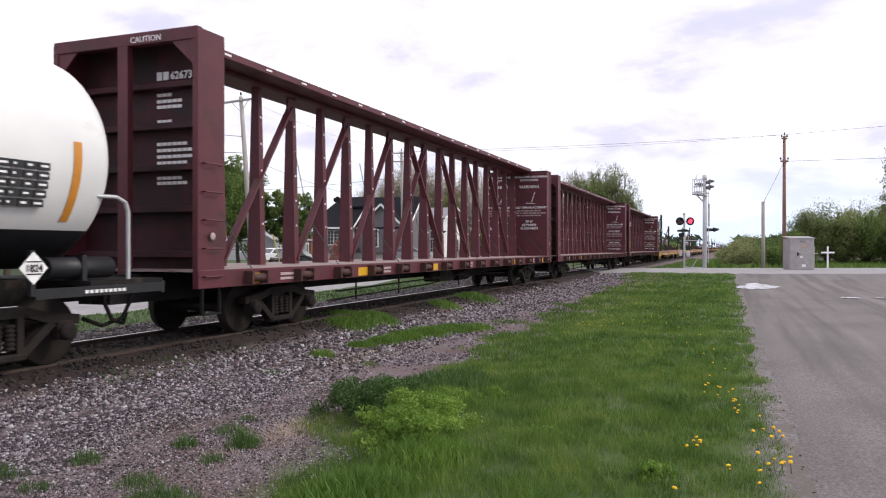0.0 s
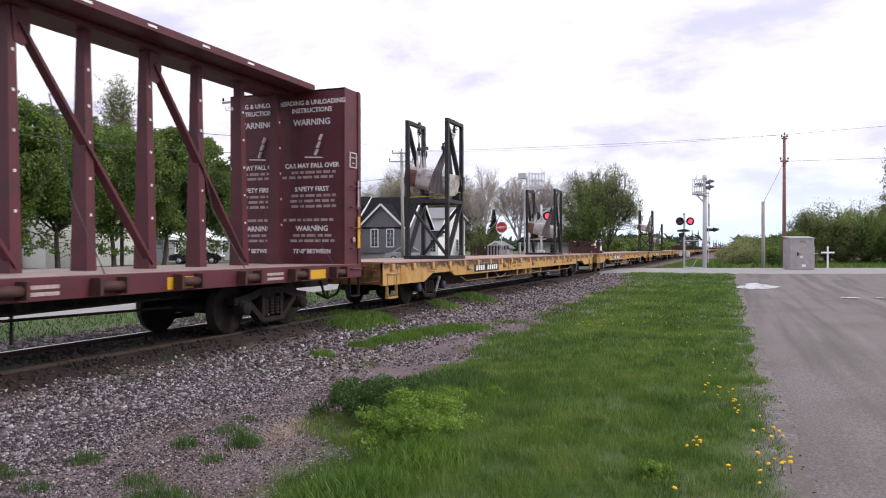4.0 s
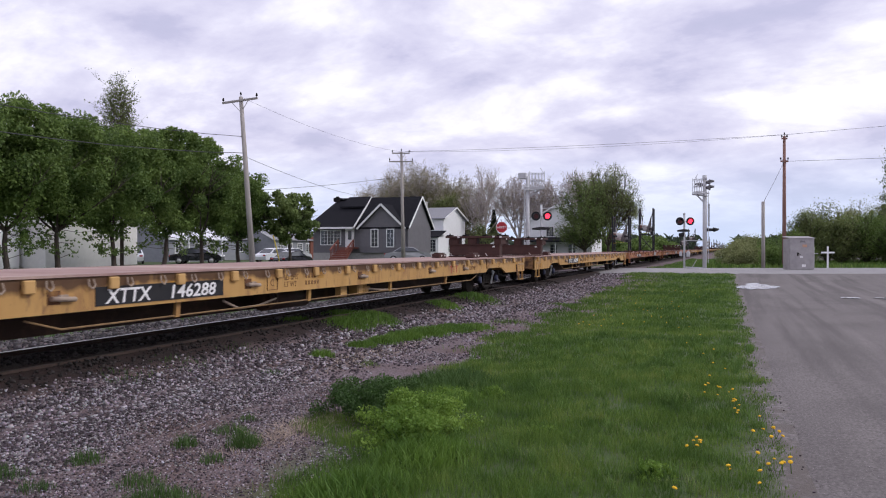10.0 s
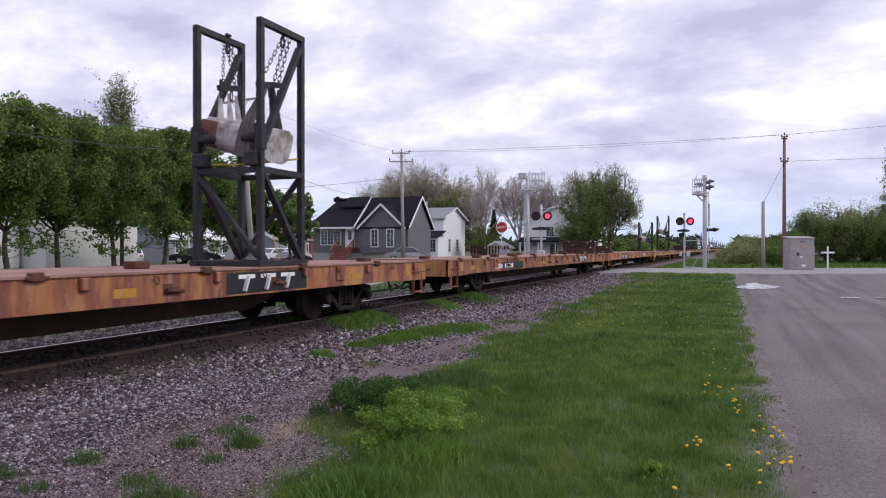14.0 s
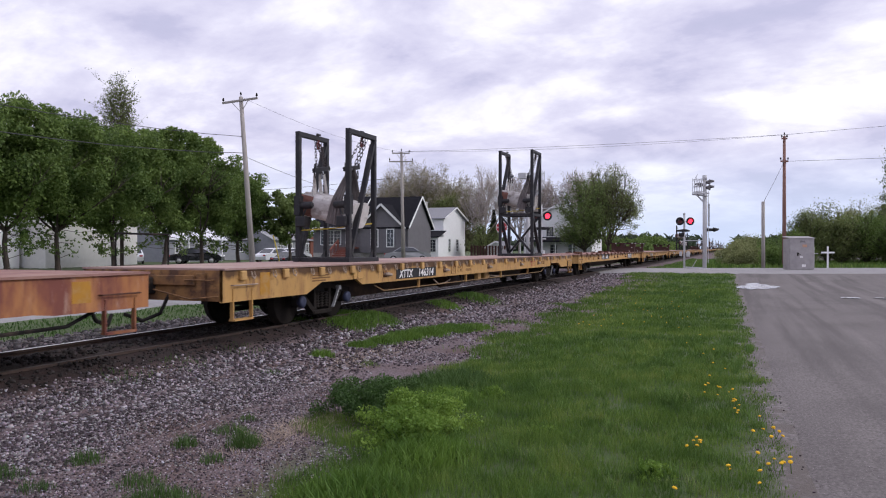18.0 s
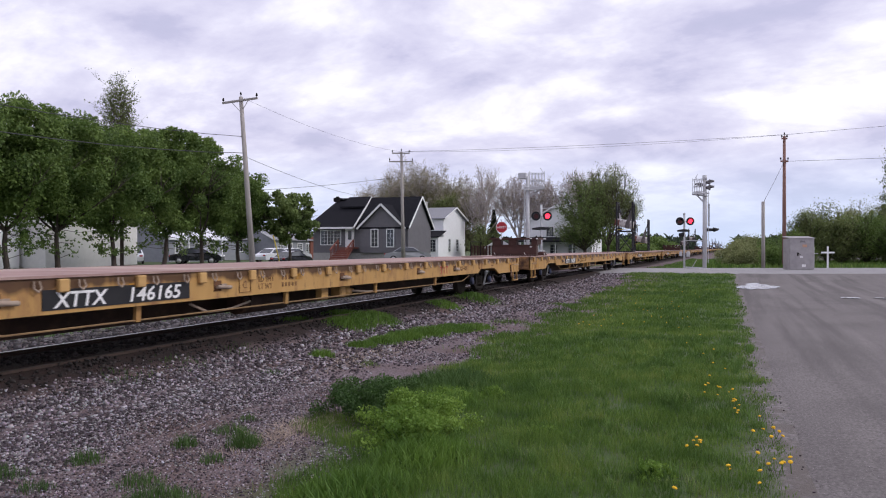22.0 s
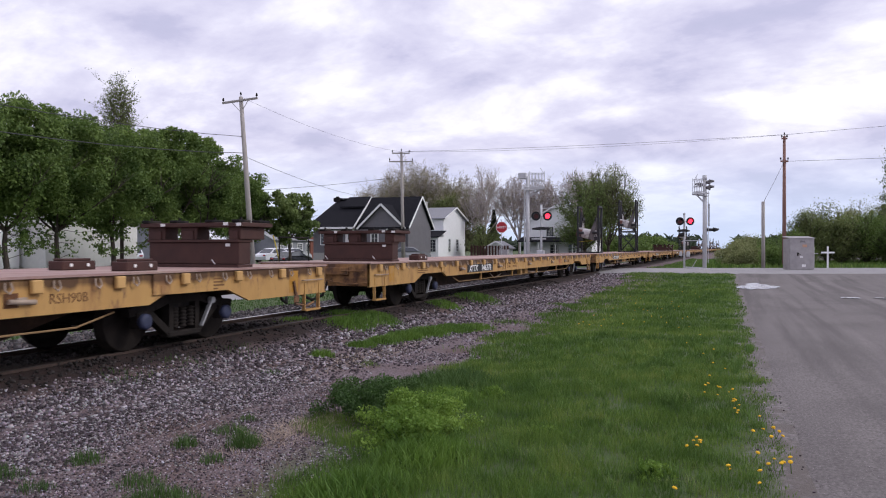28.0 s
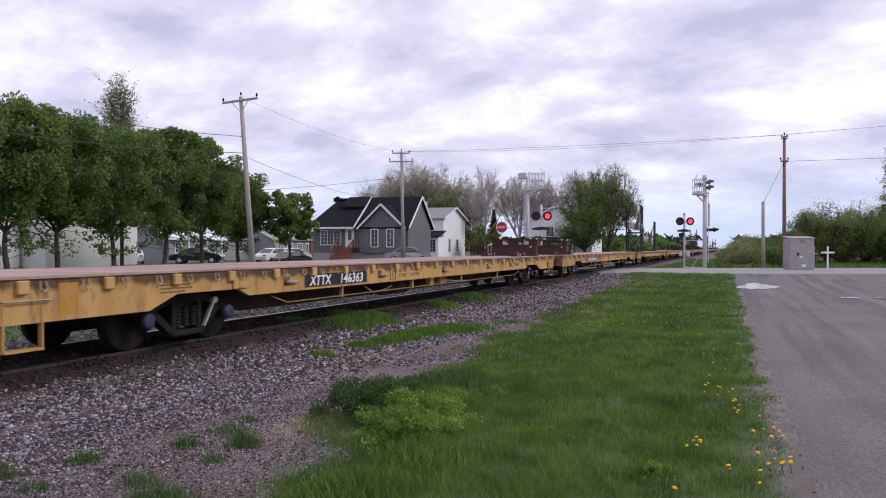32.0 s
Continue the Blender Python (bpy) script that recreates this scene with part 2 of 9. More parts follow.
M = dict(
    maroon=mat("maroon_paint", (0.100, 0.0185, 0.029), (0.070, 0.0135, 0.021), 2.5, 0.55, wear=(0.055, 0.018, 0.016), wear_scale=1.6, wear_edge=0.60, bump=0.08),
    # the maroon again, darkened to hold the shade on the leading ends
    maroon_shaded=mat("shaded_maroon_paint", (0.058, 0.013, 0.019), (0.036, 0.010, 0.014), 2.5, 0.7, wear=(0.025, 0.012, 0.013), wear_scale=1.6, wear_edge=0.54, bump=0.12),
    ochre=mat("ochre_paint", (0.50, 0.295, 0.10), (0.42, 0.235, 0.075), 2.2, 0.6, wear=(0.27, 0.135, 0.055), wear_scale=1.7, wear_edge=0.60, bump=0.1, vary=0.05, stretch=(1.5, 1, 0.45), soil=(0.17, 0.085, 0.045), drip=((0.062, 0.026, 0.013), 0.83, 1.03)),
    ochre_dirty=mat("rust_streaked_ochre", (0.38, 0.20, 0.07), (0.22, 0.11, 0.045), 2.6, 0.75, wear=(0.10, 0.05, 0.03), wear_scale=2.4, wear_edge=0.52, bump=0.2, soil=(0.05, 0.03, 0.022)),
    ochre_pocket=mat("ochre_casting_paint", (0.54, 0.33, 0.13), (0.44, 0.26, 0.09), 4.0, 0.65, wear=(0.30, 0.15, 0.06), wear_scale=3.0, wear_edge=0.60, bump=0.1, vary=0.10),
    pipe_ochre=mat("ochre_pipe_paint", (0.30, 0.19, 0.09), (0.20, 0.12, 0.06), 6, 0.7, bump=0.1),
    amber=mat("dull_amber_reflector", (0.44, 0.215, 0.022), (0.36, 0.17, 0.02), 6, 0.55, wear=(0.40, 0.23, 0.08), wear_scale=5.0, wear_edge=0.56, bump=0.03),
    rust_dark=mat("dark_rusty_steel", (0.050, 0.027, 0.019), (0.028, 0.017, 0.013), 3, 0.85, wear=(0.085, 0.045, 0.028), wear_scale=1.5, wear_edge=0.58, bump=0.3),
    ochre_old=mat("rusted_orange_paint", (0.43, 0.20, 0.07), (0.29, 0.105, 0.042), 2.0, 0.7, wear=(0.165, 0.052, 0.038), wear_scale=1.5, wear_edge=0.49, bump=0.2, vary=0.12, stretch=(1.3, 1, 0.35), soil=(0.36, 0.22, 0.17)),
    yellow=mat("reflective_yellow", (0.62, 0.34, 0.02), (0.55, 0.30, 0.02), 8, 0.4, bump=0.03),
    rust=mat("brown_rust", (0.11, 0.042, 0.024), (0.065, 0.027, 0.018), 7, 0.85, bump=0.4),
    deck=mat("worn_deck_boards", (0.36, 0.235, 0.21), (0.27, 0.165, 0.15), 3.0, 0.75, wear=(0.42, 0.31, 0.26), wear_scale=0.7, wear_edge=0.56, bump=0.2, stretch=(1, 0.25, 1)),
    deck_old=mat("red_brown_deck", (0.30, 0.165, 0.14), (0.21, 0.10, 0.085), 3.0, 0.8, wear=(0.33, 0.20, 0.16), wear_scale=0.8, wear_edge=0.57, bump=0.2),
    deck_grey=mat("dusty_steel_deck", (0.33, 0.27, 0.26), (0.22, 0.15, 0.14), 3.0, 0.7, bump=0.2),
    dark=mat("grimy_black_steel", (0.020, 0.018, 0.018), (0.012, 0.011, 0.011), 5, 0.8, bump=0.3, wear=(0.055, 0.042, 0.035), wear_scale=2.0, wear_edge=0.60, spec=0.12),
    truck=mat("dusty_cast_steel", (0.026, 0.021, 0.019), (0.015, 0.013, 0.012), 5, 0.85, bump=0.35, spec=0.12),
    wheel=mat("oily_wheel_steel", (0.030, 0.024, 0.021), (0.019, 0.016, 0.015), 6, 0.7, metal=0.2, bump=0.2, spec=0.12),
    blue=mat("blue_bearing_cap", (0.040, 0.047, 0.10), (0.026, 0.032, 0.065), 9, 0.6, bump=0.05),
    rack=mat("slate_black_frame_paint", (0.020, 0.019, 0.024), (0.013, 0.013, 0.016), 4, 0.6, bump=0.1, wear=(0.05, 0.045, 0.045), wear_scale=2.2, wear_edge=0.62),
    chain=mat("rusty_chain", (0.06, 0.045, 0.045), (0.03, 0.025, 0.028), 9, 0.6, metal=0.5, bump=0.1),
    chain_red=mat("red_shackle", (0.16, 0.035, 0.035), (0.10, 0.025, 0.027), 9, 0.6, bump=0.1),
    canvas=mat("soiled_white_canvas", (0.58, 0.555, 0.545), (0.44, 0.415, 0.41), 5, 0.9, bump=0.4, wear=(0.25, 0.215, 0.20), wear_scale=2.8, wear_edge=0.555, vary=0.12),
    canvas_grey=mat("soiled_grey_canvas", (0.19, 0.17, 0.17), (0.12, 0.105, 0.105), 4, 0.9, bump=0.3),
    leather=mat("red_brown_pad", (0.24, 0.11, 0.085), (0.17, 0.075, 0.06), 6, 0.8, bump=0.2),
    stain=mat("rust_stained_ochre", (0.15, 0.066, 0.028), (0.075, 0.032, 0.016), 5, 0.85, bump=0.2, wear=(0.36, 0.19, 0.06), wear_scale=4.0, wear_edge=0.62),
    beam=mat("dark_brown_beam_paint", (0.066, 0.026, 0.020), (0.045, 0.018, 0.015), 4, 0.7, bump=0.2),
    strap=mat("yellow_webbing", (0.65, 0.50, 0.08), (0.5, 0.38, 0.06), 20, 0.8, bump=0.1),
    tank=mat("white_tank_paint", (0.74, 0.73, 0.72), (0.66, 0.65, 0.65), 1.2, 0.4, bump=0.03, wear=(0.52, 0.50, 0.49), wear_scale=0.8, wear_edge=0.66),
    orange=mat("orange_band", (0.60, 0.24, 0.03), (0.5, 0.2, 0.03), 9, 0.5, bump=0.03),
    white=mat("white_lettering", (0.84, 0.83, 0.83), (0.70, 0.68, 0.68), 12, 0.6, bump=0.0),
    faded=mat("faded_lettering", (0.46, 0.38, 0.38), (0.30, 0.22, 0.22), 12, 0.7, bump=0.0),
    black=mat("black_panel", (0.009, 0.009, 0.011), (0.017, 0.016, 0.018), 8, 0.5, bump=0.05),
    red=mat("red_lettering", (0.42, 0.06, 0.045), (0.34, 0.05, 0.04), 12, 0.7, bump=0.0),
    brown_letter=mat("dark_brown_lettering", (0.15, 0.075, 0.03), (0.22, 0.11, 0.045), 12, 0.8, bump=0.0),
    steel=mat("galvanised_steel", (0.50, 0.50, 0.52), (0.40, 0.40, 0.42), 5, 0.5, metal=0.35, bump=0.08),
    alu=mat("silver_mast_paint", (0.55, 0.55, 0.57), (0.46, 0.46, 0.48), 4, 0.5, bump=0.06),
    rail=mat("rusty_rail", (0.060, 0.036, 0.028), (0.036, 0.023, 0.019), 7, 0.8, bump=0.3),
    railtop=mat("polished_rail_head", (0.86, 0.85, 0.84), (0.76, 0.75, 0.74), 9, 0.36, metal=0.9, bump=0.03),
    # near rail head: the dark train's reflection is put into the base colour
    railtop_dark=mat("dark_mirrored_rail_head", (0.075, 0.055, 0.048), (0.05, 0.038, 0.034), 9, 0.6, metal=0.3, bump=0.05),
    sleeper=mat("creosoted_timber", (0.070, 0.050, 0.040), (0.040, 0.030, 0.026), 6, 0.9, bump=0.4, vary=0.25),
    stone=mat("ballast_stone", (0.34, 0.31, 0.32), (0.20, 0.18, 0.19), 9, 0.9, bump=0.3),
    pole=mat("weathered_pole", (0.40, 0.37, 0.35), (0.27, 0.245, 0.23), 5, 0.9, bump=0.3, stretch=(3, 3, 0.3)),
    pole_brown=mat("brown_pole", (0.27, 0.15, 0.12), (0.19, 0.10, 0.085), 5, 0.9, bump=0.3, stretch=(3, 3, 0.3)),
    wire=mat("black_wire", (0.03, 0.03, 0.035), (0.05, 0.05, 0.055), 9, 0.6, bump=0.0),
    grey_siding=mat("grey_siding", (0.160, 0.154, 0.168), (0.138, 0.133, 0.146), 3, 0.7, bump=0.05),
    pale_siding=mat("pale_siding", (0.82, 0.81, 0.78), (0.75, 0.74, 0.71), 3, 0.7, bump=0.05),
    white_siding=mat("white_siding", (0.86, 0.86, 0.88), (0.80, 0.80, 0.82), 3, 0.6, bump=0.05),
    mid_siding=mat("blue_grey_siding", (0.30, 0.31, 0.34), (0.26, 0.27, 0.30), 3, 0.7, bump=0.05),
    trim=mat("white_trim", (0.80, 0.80, 0.80), (0.74, 0.74, 0.74), 5, 0.5, bump=0.02),
    shingle=mat("charcoal_shingles", (0.022, 0.022, 0.026), (0.014, 0.014, 0.018), 8, 0.95, spec=0.1, bump=0.5, bump_scale=14),
    grey_roof=mat("light_grey_roof", (0.27, 0.27, 0.29), (0.21, 0.21, 0.23), 6, 0.8, bump=0.3),
    metal_roof=mat("white_metal_roof", (0.68, 0.69, 0.72), (0.60, 0.61, 0.64), 3, 0.5, bump=0.05),
    brick=mat("red_brick", (0.22, 0.085, 0.06), (0.16, 0.06, 0.045), 8, 0.9, bump=0.4),
    step=mat("red_stained_wood", (0.25, 0.085, 0.06), (0.18, 0.06, 0.045), 6, 0.8, bump=0.2),
    glass=mat("window_glass", (0.035, 0.04, 0.05), (0.05, 0.055, 0.065), 0.6, 0.08, bump=0.0, spec=0.8),
    concrete=mat("concrete", (0.42, 0.41, 0.40), (0.33, 0.32, 0.31), 5, 0.9, bump=0.3),
    notice_orange=mat("faded_orange_notice", (0.55, 0.33, 0.22), (0.46, 0.27, 0.18), 9, 0.7, bump=0.0),
    cabinet=mat("brushed_cabinet_metal", (0.39, 0.365, 0.365), (0.30, 0.28, 0.285), 3, 0.5, metal=0.3, bump=0.05),
    car_black=mat("black_car_paint", (0.012, 0.013, 0.017), (0.018, 0.019, 0.024), 2, 0.25, bump=0.0, coat=0.6),
    car_white=mat("white_car_paint", (0.76, 0.77, 0.80), (0.70, 0.71, 0.74), 2, 0.25, bump=0.0, coat=0.6),
    car_grey=mat("silver_car_paint", (0.34, 0.345, 0.36), (0.29, 0.295, 0.31), 2, 0.25, bump=0.0, coat=0.6),
    tyre=mat("tyre_rubber", (0.02, 0.02, 0.02), (0.03, 0.03, 0.03), 9, 0.9, bump=0.1),
    lamp_grey=mat("grimy_grey_lamp_paint", (0.20, 0.19, 0.20), (0.12, 0.115, 0.12), 6, 0.6, bump=0.1),
    lens_dark=mat("dark_red_lens", (0.09, 0.012, 0.012), (0.06, 0.01, 0.01), 9, 0.3, bump=0.0),
    sign_red=mat("red_sign_sheeting", (0.42, 0.02, 0.035), (0.36, 0.02, 0.03), 5, 0.4, bump=0.0),
    bark=mat("grey_brown_bark", (0.085, 0.066, 0.054), (0.050, 0.040, 0.034), 9, 0.95, bump=0.6, stretch=(1, 1, 0.35)),
    twig=mat("pale_twigs", (0.50, 0.44, 0.42), (0.36, 0.31, 0.295), 3, 0.9, bump=0.0),
    straw=mat("dry_straw", (0.40, 0.32, 0.25), (0.28, 0.21, 0.17), 5, 0.9, bump=0.0),
    lumber=mat("sawn_lumber", (0.36, 0.22, 0.15), (0.27, 0.16, 0.11), 5, 0.9, bump=0.1, vary=0.2),
    petal=mat("dandelion_yellow", (0.82, 0.50, 0.02), (0.75, 0.42, 0.02), 30, 0.8, bump=0.0),
    lamp_red=glow("lit_red_lens", (1.0, 0.03, 0.06), 3.0),
    leaf=leafy("maple_leaves", (0.048, 0.092, 0.021), (0.205, 0.290, 0.072), 0.55),
    leaf_mid=leafy("mid_green_leaves", (0.070, 0.110, 0.030), (0.200, 0.260, 0.080), 0.4),
    leaf_spring=leafy("young_spring_leaves", (0.14, 0.165, 0.062), (0.32, 0.34, 0.15), 0.4),
    leaf_dark=leafy("dark_conifer_needles", (0.026, 0.044, 0.026), (0.066, 0.092, 0.052), 0.6),
    leaf_olive=leafy("olive_leaves", (0.105, 0.140, 0.044), (0.255, 0.295, 0.110), 0.35),
    leaf_bud=leafy("budding_leaves", (0.17, 0.155, 0.075), (0.34, 0.32, 0.16), 0.25),
    weed=leafy("bright_weeds", (0.060, 0.130, 0.020), (0.160, 0.265, 0.045), 1.2),
    weed_bright=leafy("yellow_green_weeds", (0.095, 0.190, 0.026), (0.250, 0.370, 0.065), 1.6),
    weed_dark=leafy("dark_weeds", (0.038, 0.082, 0.020), (0.090, 0.160, 0.042), 1.2),
)


def meadow(name, stops, patch=0.5, tuft=2.6):
    """Grass whose blades take their colour from broad patches and small tufts, and differ a little one by one."""
    m = bpy.data.materials.new(name)
    m.use_nodes = True
    n, l = m.node_tree.nodes, m.node_tree.links
    p = n["Principled BSDF"]
    co = n.new("ShaderNodeTexCoord")
    geo = n.new("ShaderNodeNewGeometry")
    total = geo.outputs["Random Per Island"]
    gain, base = 0.22, -0.48
    for scale, amount in ((patch, 0.95), (tuft, 0.75)):
        t = n.new("ShaderNodeTexNoise"); t.inputs["Scale"].default_value, t.inputs["Detail"].default_value = scale, 3.0
        l.new(co.outputs["Object"], t.inputs["Vector"])
        k = n.new("ShaderNodeMath"); k.operation = "MULTIPLY_ADD"; k.inputs[1].default_value = amount
        j = n.new("ShaderNodeMath"); j.operation = "MULTIPLY_ADD"; j.inputs[1].default_value, j.inputs[2].default_value = gain, base
        l.new(t.outputs["Fac"], k.inputs[0]); l.new(total, j.inputs[0]); l.new(j.outputs[0], k.inputs[2])
        total, gain, base = k.outputs[0], 1.0, 0.0
    r = n.new("ShaderNodeValToRGB")
    r.color_ramp.elements[0].position, r.color_ramp.elements[0].color = stops[0][0], (*stops[0][1], 1)
    r.color_ramp.elements[1].position, r.color_ramp.elements[1].color = stops[-1][0], (*stops[-1][1], 1)
    for at, c in stops[1:-1]:
        e = r.color_ramp.elements.new(at); e.color = (*c, 1)
    l.new(total, r.inputs["Fac"])
    l.new(r.outputs["Color"], p.inputs["Base Color"])
    p.inputs["Roughness"].default_value, p.inputs["Specular IOR Level"].default_value = 0.6, 0.25
    tr = n.new("ShaderNodeBsdfTranslucent")
    l.new(r.outputs["Color"], tr.inputs["Color"])
    ms = n.new("ShaderNodeMixShader"); ms.inputs["Fac"].default_value = 0.3
    l.new(p.outputs[0], ms.inputs[1]); l.new(tr.outputs[0], ms.inputs[2])
    l.new(ms.outputs[0], n["Material Output"].inputs["Surface"])
    return m


M["grass"] = meadow("meadow_grass", [(0.18, (0.042, 0.086, 0.018)), (0.42, (0.086, 0.158, 0.029)), (0.62, (0.150, 0.235, 0.045)), (0.86, (0.260, 0.295, 0.080))])


def road_gravel(name, dark, light, streak):
    """Packed gravel: speckled grain, faint wheel tracks along the way of travel, and damp patches."""
    m = bpy.data.materials.new(name)
    m.use_nodes = True
    n, l = m.node_tree.nodes, m.node_tree.links
    p = n["Principled BSDF"]
    co = n.new("ShaderNodeTexCoord")
    def layer(scale, stretch, lo, hi, detail=4.0, most=1.0):
        mp = n.new("ShaderNodeMapping"); mp.inputs["Scale"].default_value = stretch
        l.new(co.outputs["Object"], mp.inputs["Vector"])
        t = n.new("ShaderNodeTexNoise"); t.inputs["Scale"].default_value, t.inputs["Detail"].default_value = scale, detail
        l.new(mp.outputs[0], t.inputs["Vector"])
        r = n.new("ShaderNodeMapRange")
        r.inputs["From Min"].default_value, r.inputs["From Max"].default_value, r.inputs["To Max"].default_value = lo, hi, most
        l.new(t.outputs["Fac"], r.inputs["Value"])
        return r.outputs[0], t.outputs["Fac"]
    def over(f, a, b):
        k = n.new("ShaderNodeMix"); k.data_type = "RGBA"
        l.new(f, k.inputs["Factor"])
        for key, v in (("A", a), ("B", b)):
            if isinstance(v, tuple):
                k.inputs[key].default_value = (*v, 1)
            else:
                l.new(v, k.inputs[key])
        return k.outputs["Result"]
    grain, height = layer(38.0, (0.7, 1, 1), 0.34, 0.66, 6.0)
    c = over(grain, dark, light)
    c = over(layer(2.2, (0.035, 1.0, 1), 0.46, 0.62, 5.0, 0.7)[0], c, streak)
    c = over(layer(1.4, (0.05, 1.4, 1), 0.53, 0.66, 5.0, 0.22)[0], c, tuple(v * 1.3 for v in light))
    c = over(layer(0.45, (1, 1, 1), 0.50, 0.68, 6.0, 0.45)[0], c, tuple(v * 0.8 for v in dark))
    c = over(layer(75.0, (1, 1, 1), 0.67, 0.72, 2.0, 0.8)[0], c, (0.36, 0.34, 0.33))
    l.new(c, p.inputs["Base Color"])
    p.inputs["Roughness"].default_value, p.inputs["Specular IOR Level"].default_value = 0.92, 0.3
    bp = n.new("ShaderNodeBump"); bp.inputs["Strength"].default_value, bp.inputs["Distance"].default_value = 0.5, 0.012
    l.new(height, bp.inputs["Height"]); l.new(bp.outputs[0], p.inputs["Normal"])
    return m


M["gravel_road"] = road_gravel("compacted_gravel", (0.112, 0.099, 0.097), (0.200, 0.180, 0.176), (0.092, 0.081, 0.080))


# ---- mesh helpers ----
def part(name, bm, material, parent=None, label=""):
    """Link a bmesh as one mesh object under a thing or part; the bmesh is freed."""
    me = bpy.data.meshes.new(name)
    bm.to_mesh(me)
    bm.free()
    return mesh_part(name, me, material, parent, label)


def mesh_part(name, me, material, parent=None, label=""):
    if material and not me.materials:
        me.materials.append(M[material])
    ob = new(name, me)
    if parent is not None:
        ob.parent = parent
    return tagged(ob, label)


def thing(name, label, category, group="", m=None):
    ob = new(name)
    if m is not None:
        ob.matrix_basis = m
    return tagged(ob, label, category, group)


def BM():
    return bmesh.new()


def box(bm, x0, x1, y0, y1, z0, z1, bevel=0.0):
    c = bmesh.ops.create_cube(bm, size=1.0)["verts"]
    bmesh.ops.scale(bm, vec=(abs(x1 - x0), abs(y1 - y0), abs(z1 - z0)), verts=c)
    bmesh.ops.translate(bm, vec=((x0 + x1) / 2, (y0 + y1) / 2, (z0 + z1) / 2), verts=c)
    if bevel:
        es = list({e for v in c for e in v.link_edges})
        bmesh.ops.bevel(bm, geom=es, offset=bevel, segments=1, affect="EDGES")
    return bm


def bar(bm, p, q, w, h=None, up=(0, 0, 1)):
    """A straight rectangular bar from p to q, w across and h the other way."""
    p, q = Vector(p), Vector(q)
    d = (q - p).normalized()
    u = Vector(up)
    if abs(d.dot(u)) > 0.98:
        u = Vector((1, 0, 0))
    s = d.cross(u).normalized() * (w / 2)
    t = s.cross(d).normalized() * ((h or w) / 2)
    vs = [bm.verts.new(c + a * s + b * t) for c in (p, q) for a, b in ((-1, -1), (1, -1), (1, 1), (-1, 1))]
    for f in ((0, 1, 2, 3), (7, 6, 5, 4), (0, 4, 5, 1), (1, 5, 6, 2), (2, 6, 7, 3), (3, 7, 4, 0)):
        bm.faces.new([vs[i] for i in f])
    return bm


def tube(bm, p, q, r0, r1=None, n=8, caps=True):
    p, q = Vector(p), Vector(q)
    d = (q - p).normalized()
    s = d.orthogonal().normalized()
    t = d.cross(s)
    r1 = r0 if r1 is None else r1
    ring = [[bm.verts.new(c + r * (math.cos(a) * s + math.sin(a) * t)) for a in (2 * math.pi * i / n for i in range(n))]
            for c, r in ((p, r0), (q, r1))]
    for i in range(n):
        f = bm.faces.new((ring[0][i], ring[0][(i + 1) % n], ring[1][(i + 1) % n], ring[1][i]))
        f.smooth = n > 6
    if caps:
        bm.faces.new(ring[0][::-1]), bm.faces.new(ring[1])
    return bm


def lathe(bm, profile, n=24, axis="y"):
    """Turn a profile of (along, radius) round an axis."""
    rings = []
    for a, r in profile:
        ring = []
        for i in range(n):
            c, s = math.cos(2 * math.pi * i / n), math.sin(2 * math.pi * i / n)
            ring.append(bm.verts.new((a, r * c, r * s) if axis == "x" else (r * c, a, r * s) if axis == "y" else (r * c, r * s, a)))
        rings.append(ring)
    for A, B in zip(rings, rings[1:]):
        for i in range(n):
            f = bm.faces.new((A[i], A[(i + 1) % n], B[(i + 1) % n], B[i]))
            f.smooth = True
    bm.faces.new(rings[0][::-1]), bm.faces.new(rings[-1])
    bmesh.ops.recalc_face_normals(bm, faces=bm.faces)
    return bm


def prism(bm, outline, y0, y1):
    """An outline in the x-z plane pushed from y0 to y1."""
    a = [bm.verts.new((x, y0, z)) for x, z in outline]
    b = [bm.verts.new((x, y1, z)) for x, z in outline]
    bm.faces.new(a), bm.faces.new(b[::-1])
    for i in range(len(a)):
        j = (i + 1) % len(a)
        bm.faces.new((a[i], b[i], b[j], a[j]))
    bmesh.ops.recalc_face_normals(bm, faces=bm.faces)
    return bm


def cable(bm, points, r, n=4):
    for p, q in zip(points, points[1:]):
        tube(bm, p, q, r, r, n, caps=False)
    return bm


def sag(p, q, drop, n=12):
    p, q = Vector(p), Vector(q)
    return [p.lerp(q, i / n) - Vector((0, 0, 4 * drop * (i / n) * (1 - i / n))) for i in range(n + 1)]


def lettering(name, text, size, x, y, z, material, parent, align="LEFT", shear=0.0, width=1.0, depth=0.003, turn=0.0, bold=0.0):
    """Flat raised writing on a side that faces -y (turn: degrees about z)."""
    cu = bpy.data.curves.new("writing", "FONT")
    cu.body, cu.size, cu.align_x, cu.shear, cu.extrude = text, size, align, shear, depth
    cu.resolution_u, cu.offset = 2, bold
    tmp = bpy.data.objects.new("writing", cu)
    me = bpy.data.meshes.new_from_object(tmp)
    bpy.data.objects.remove(tmp)
    bpy.data.curves.remove(cu)
    me.transform(pose(x, y, z, 0, 0, turn) @ pose(0, 0, 0, 90) @ Matrix.Diagonal((width, 1, 1, 1)))
    me.materials.clear()
    return mesh_part(name, me, material, parent)


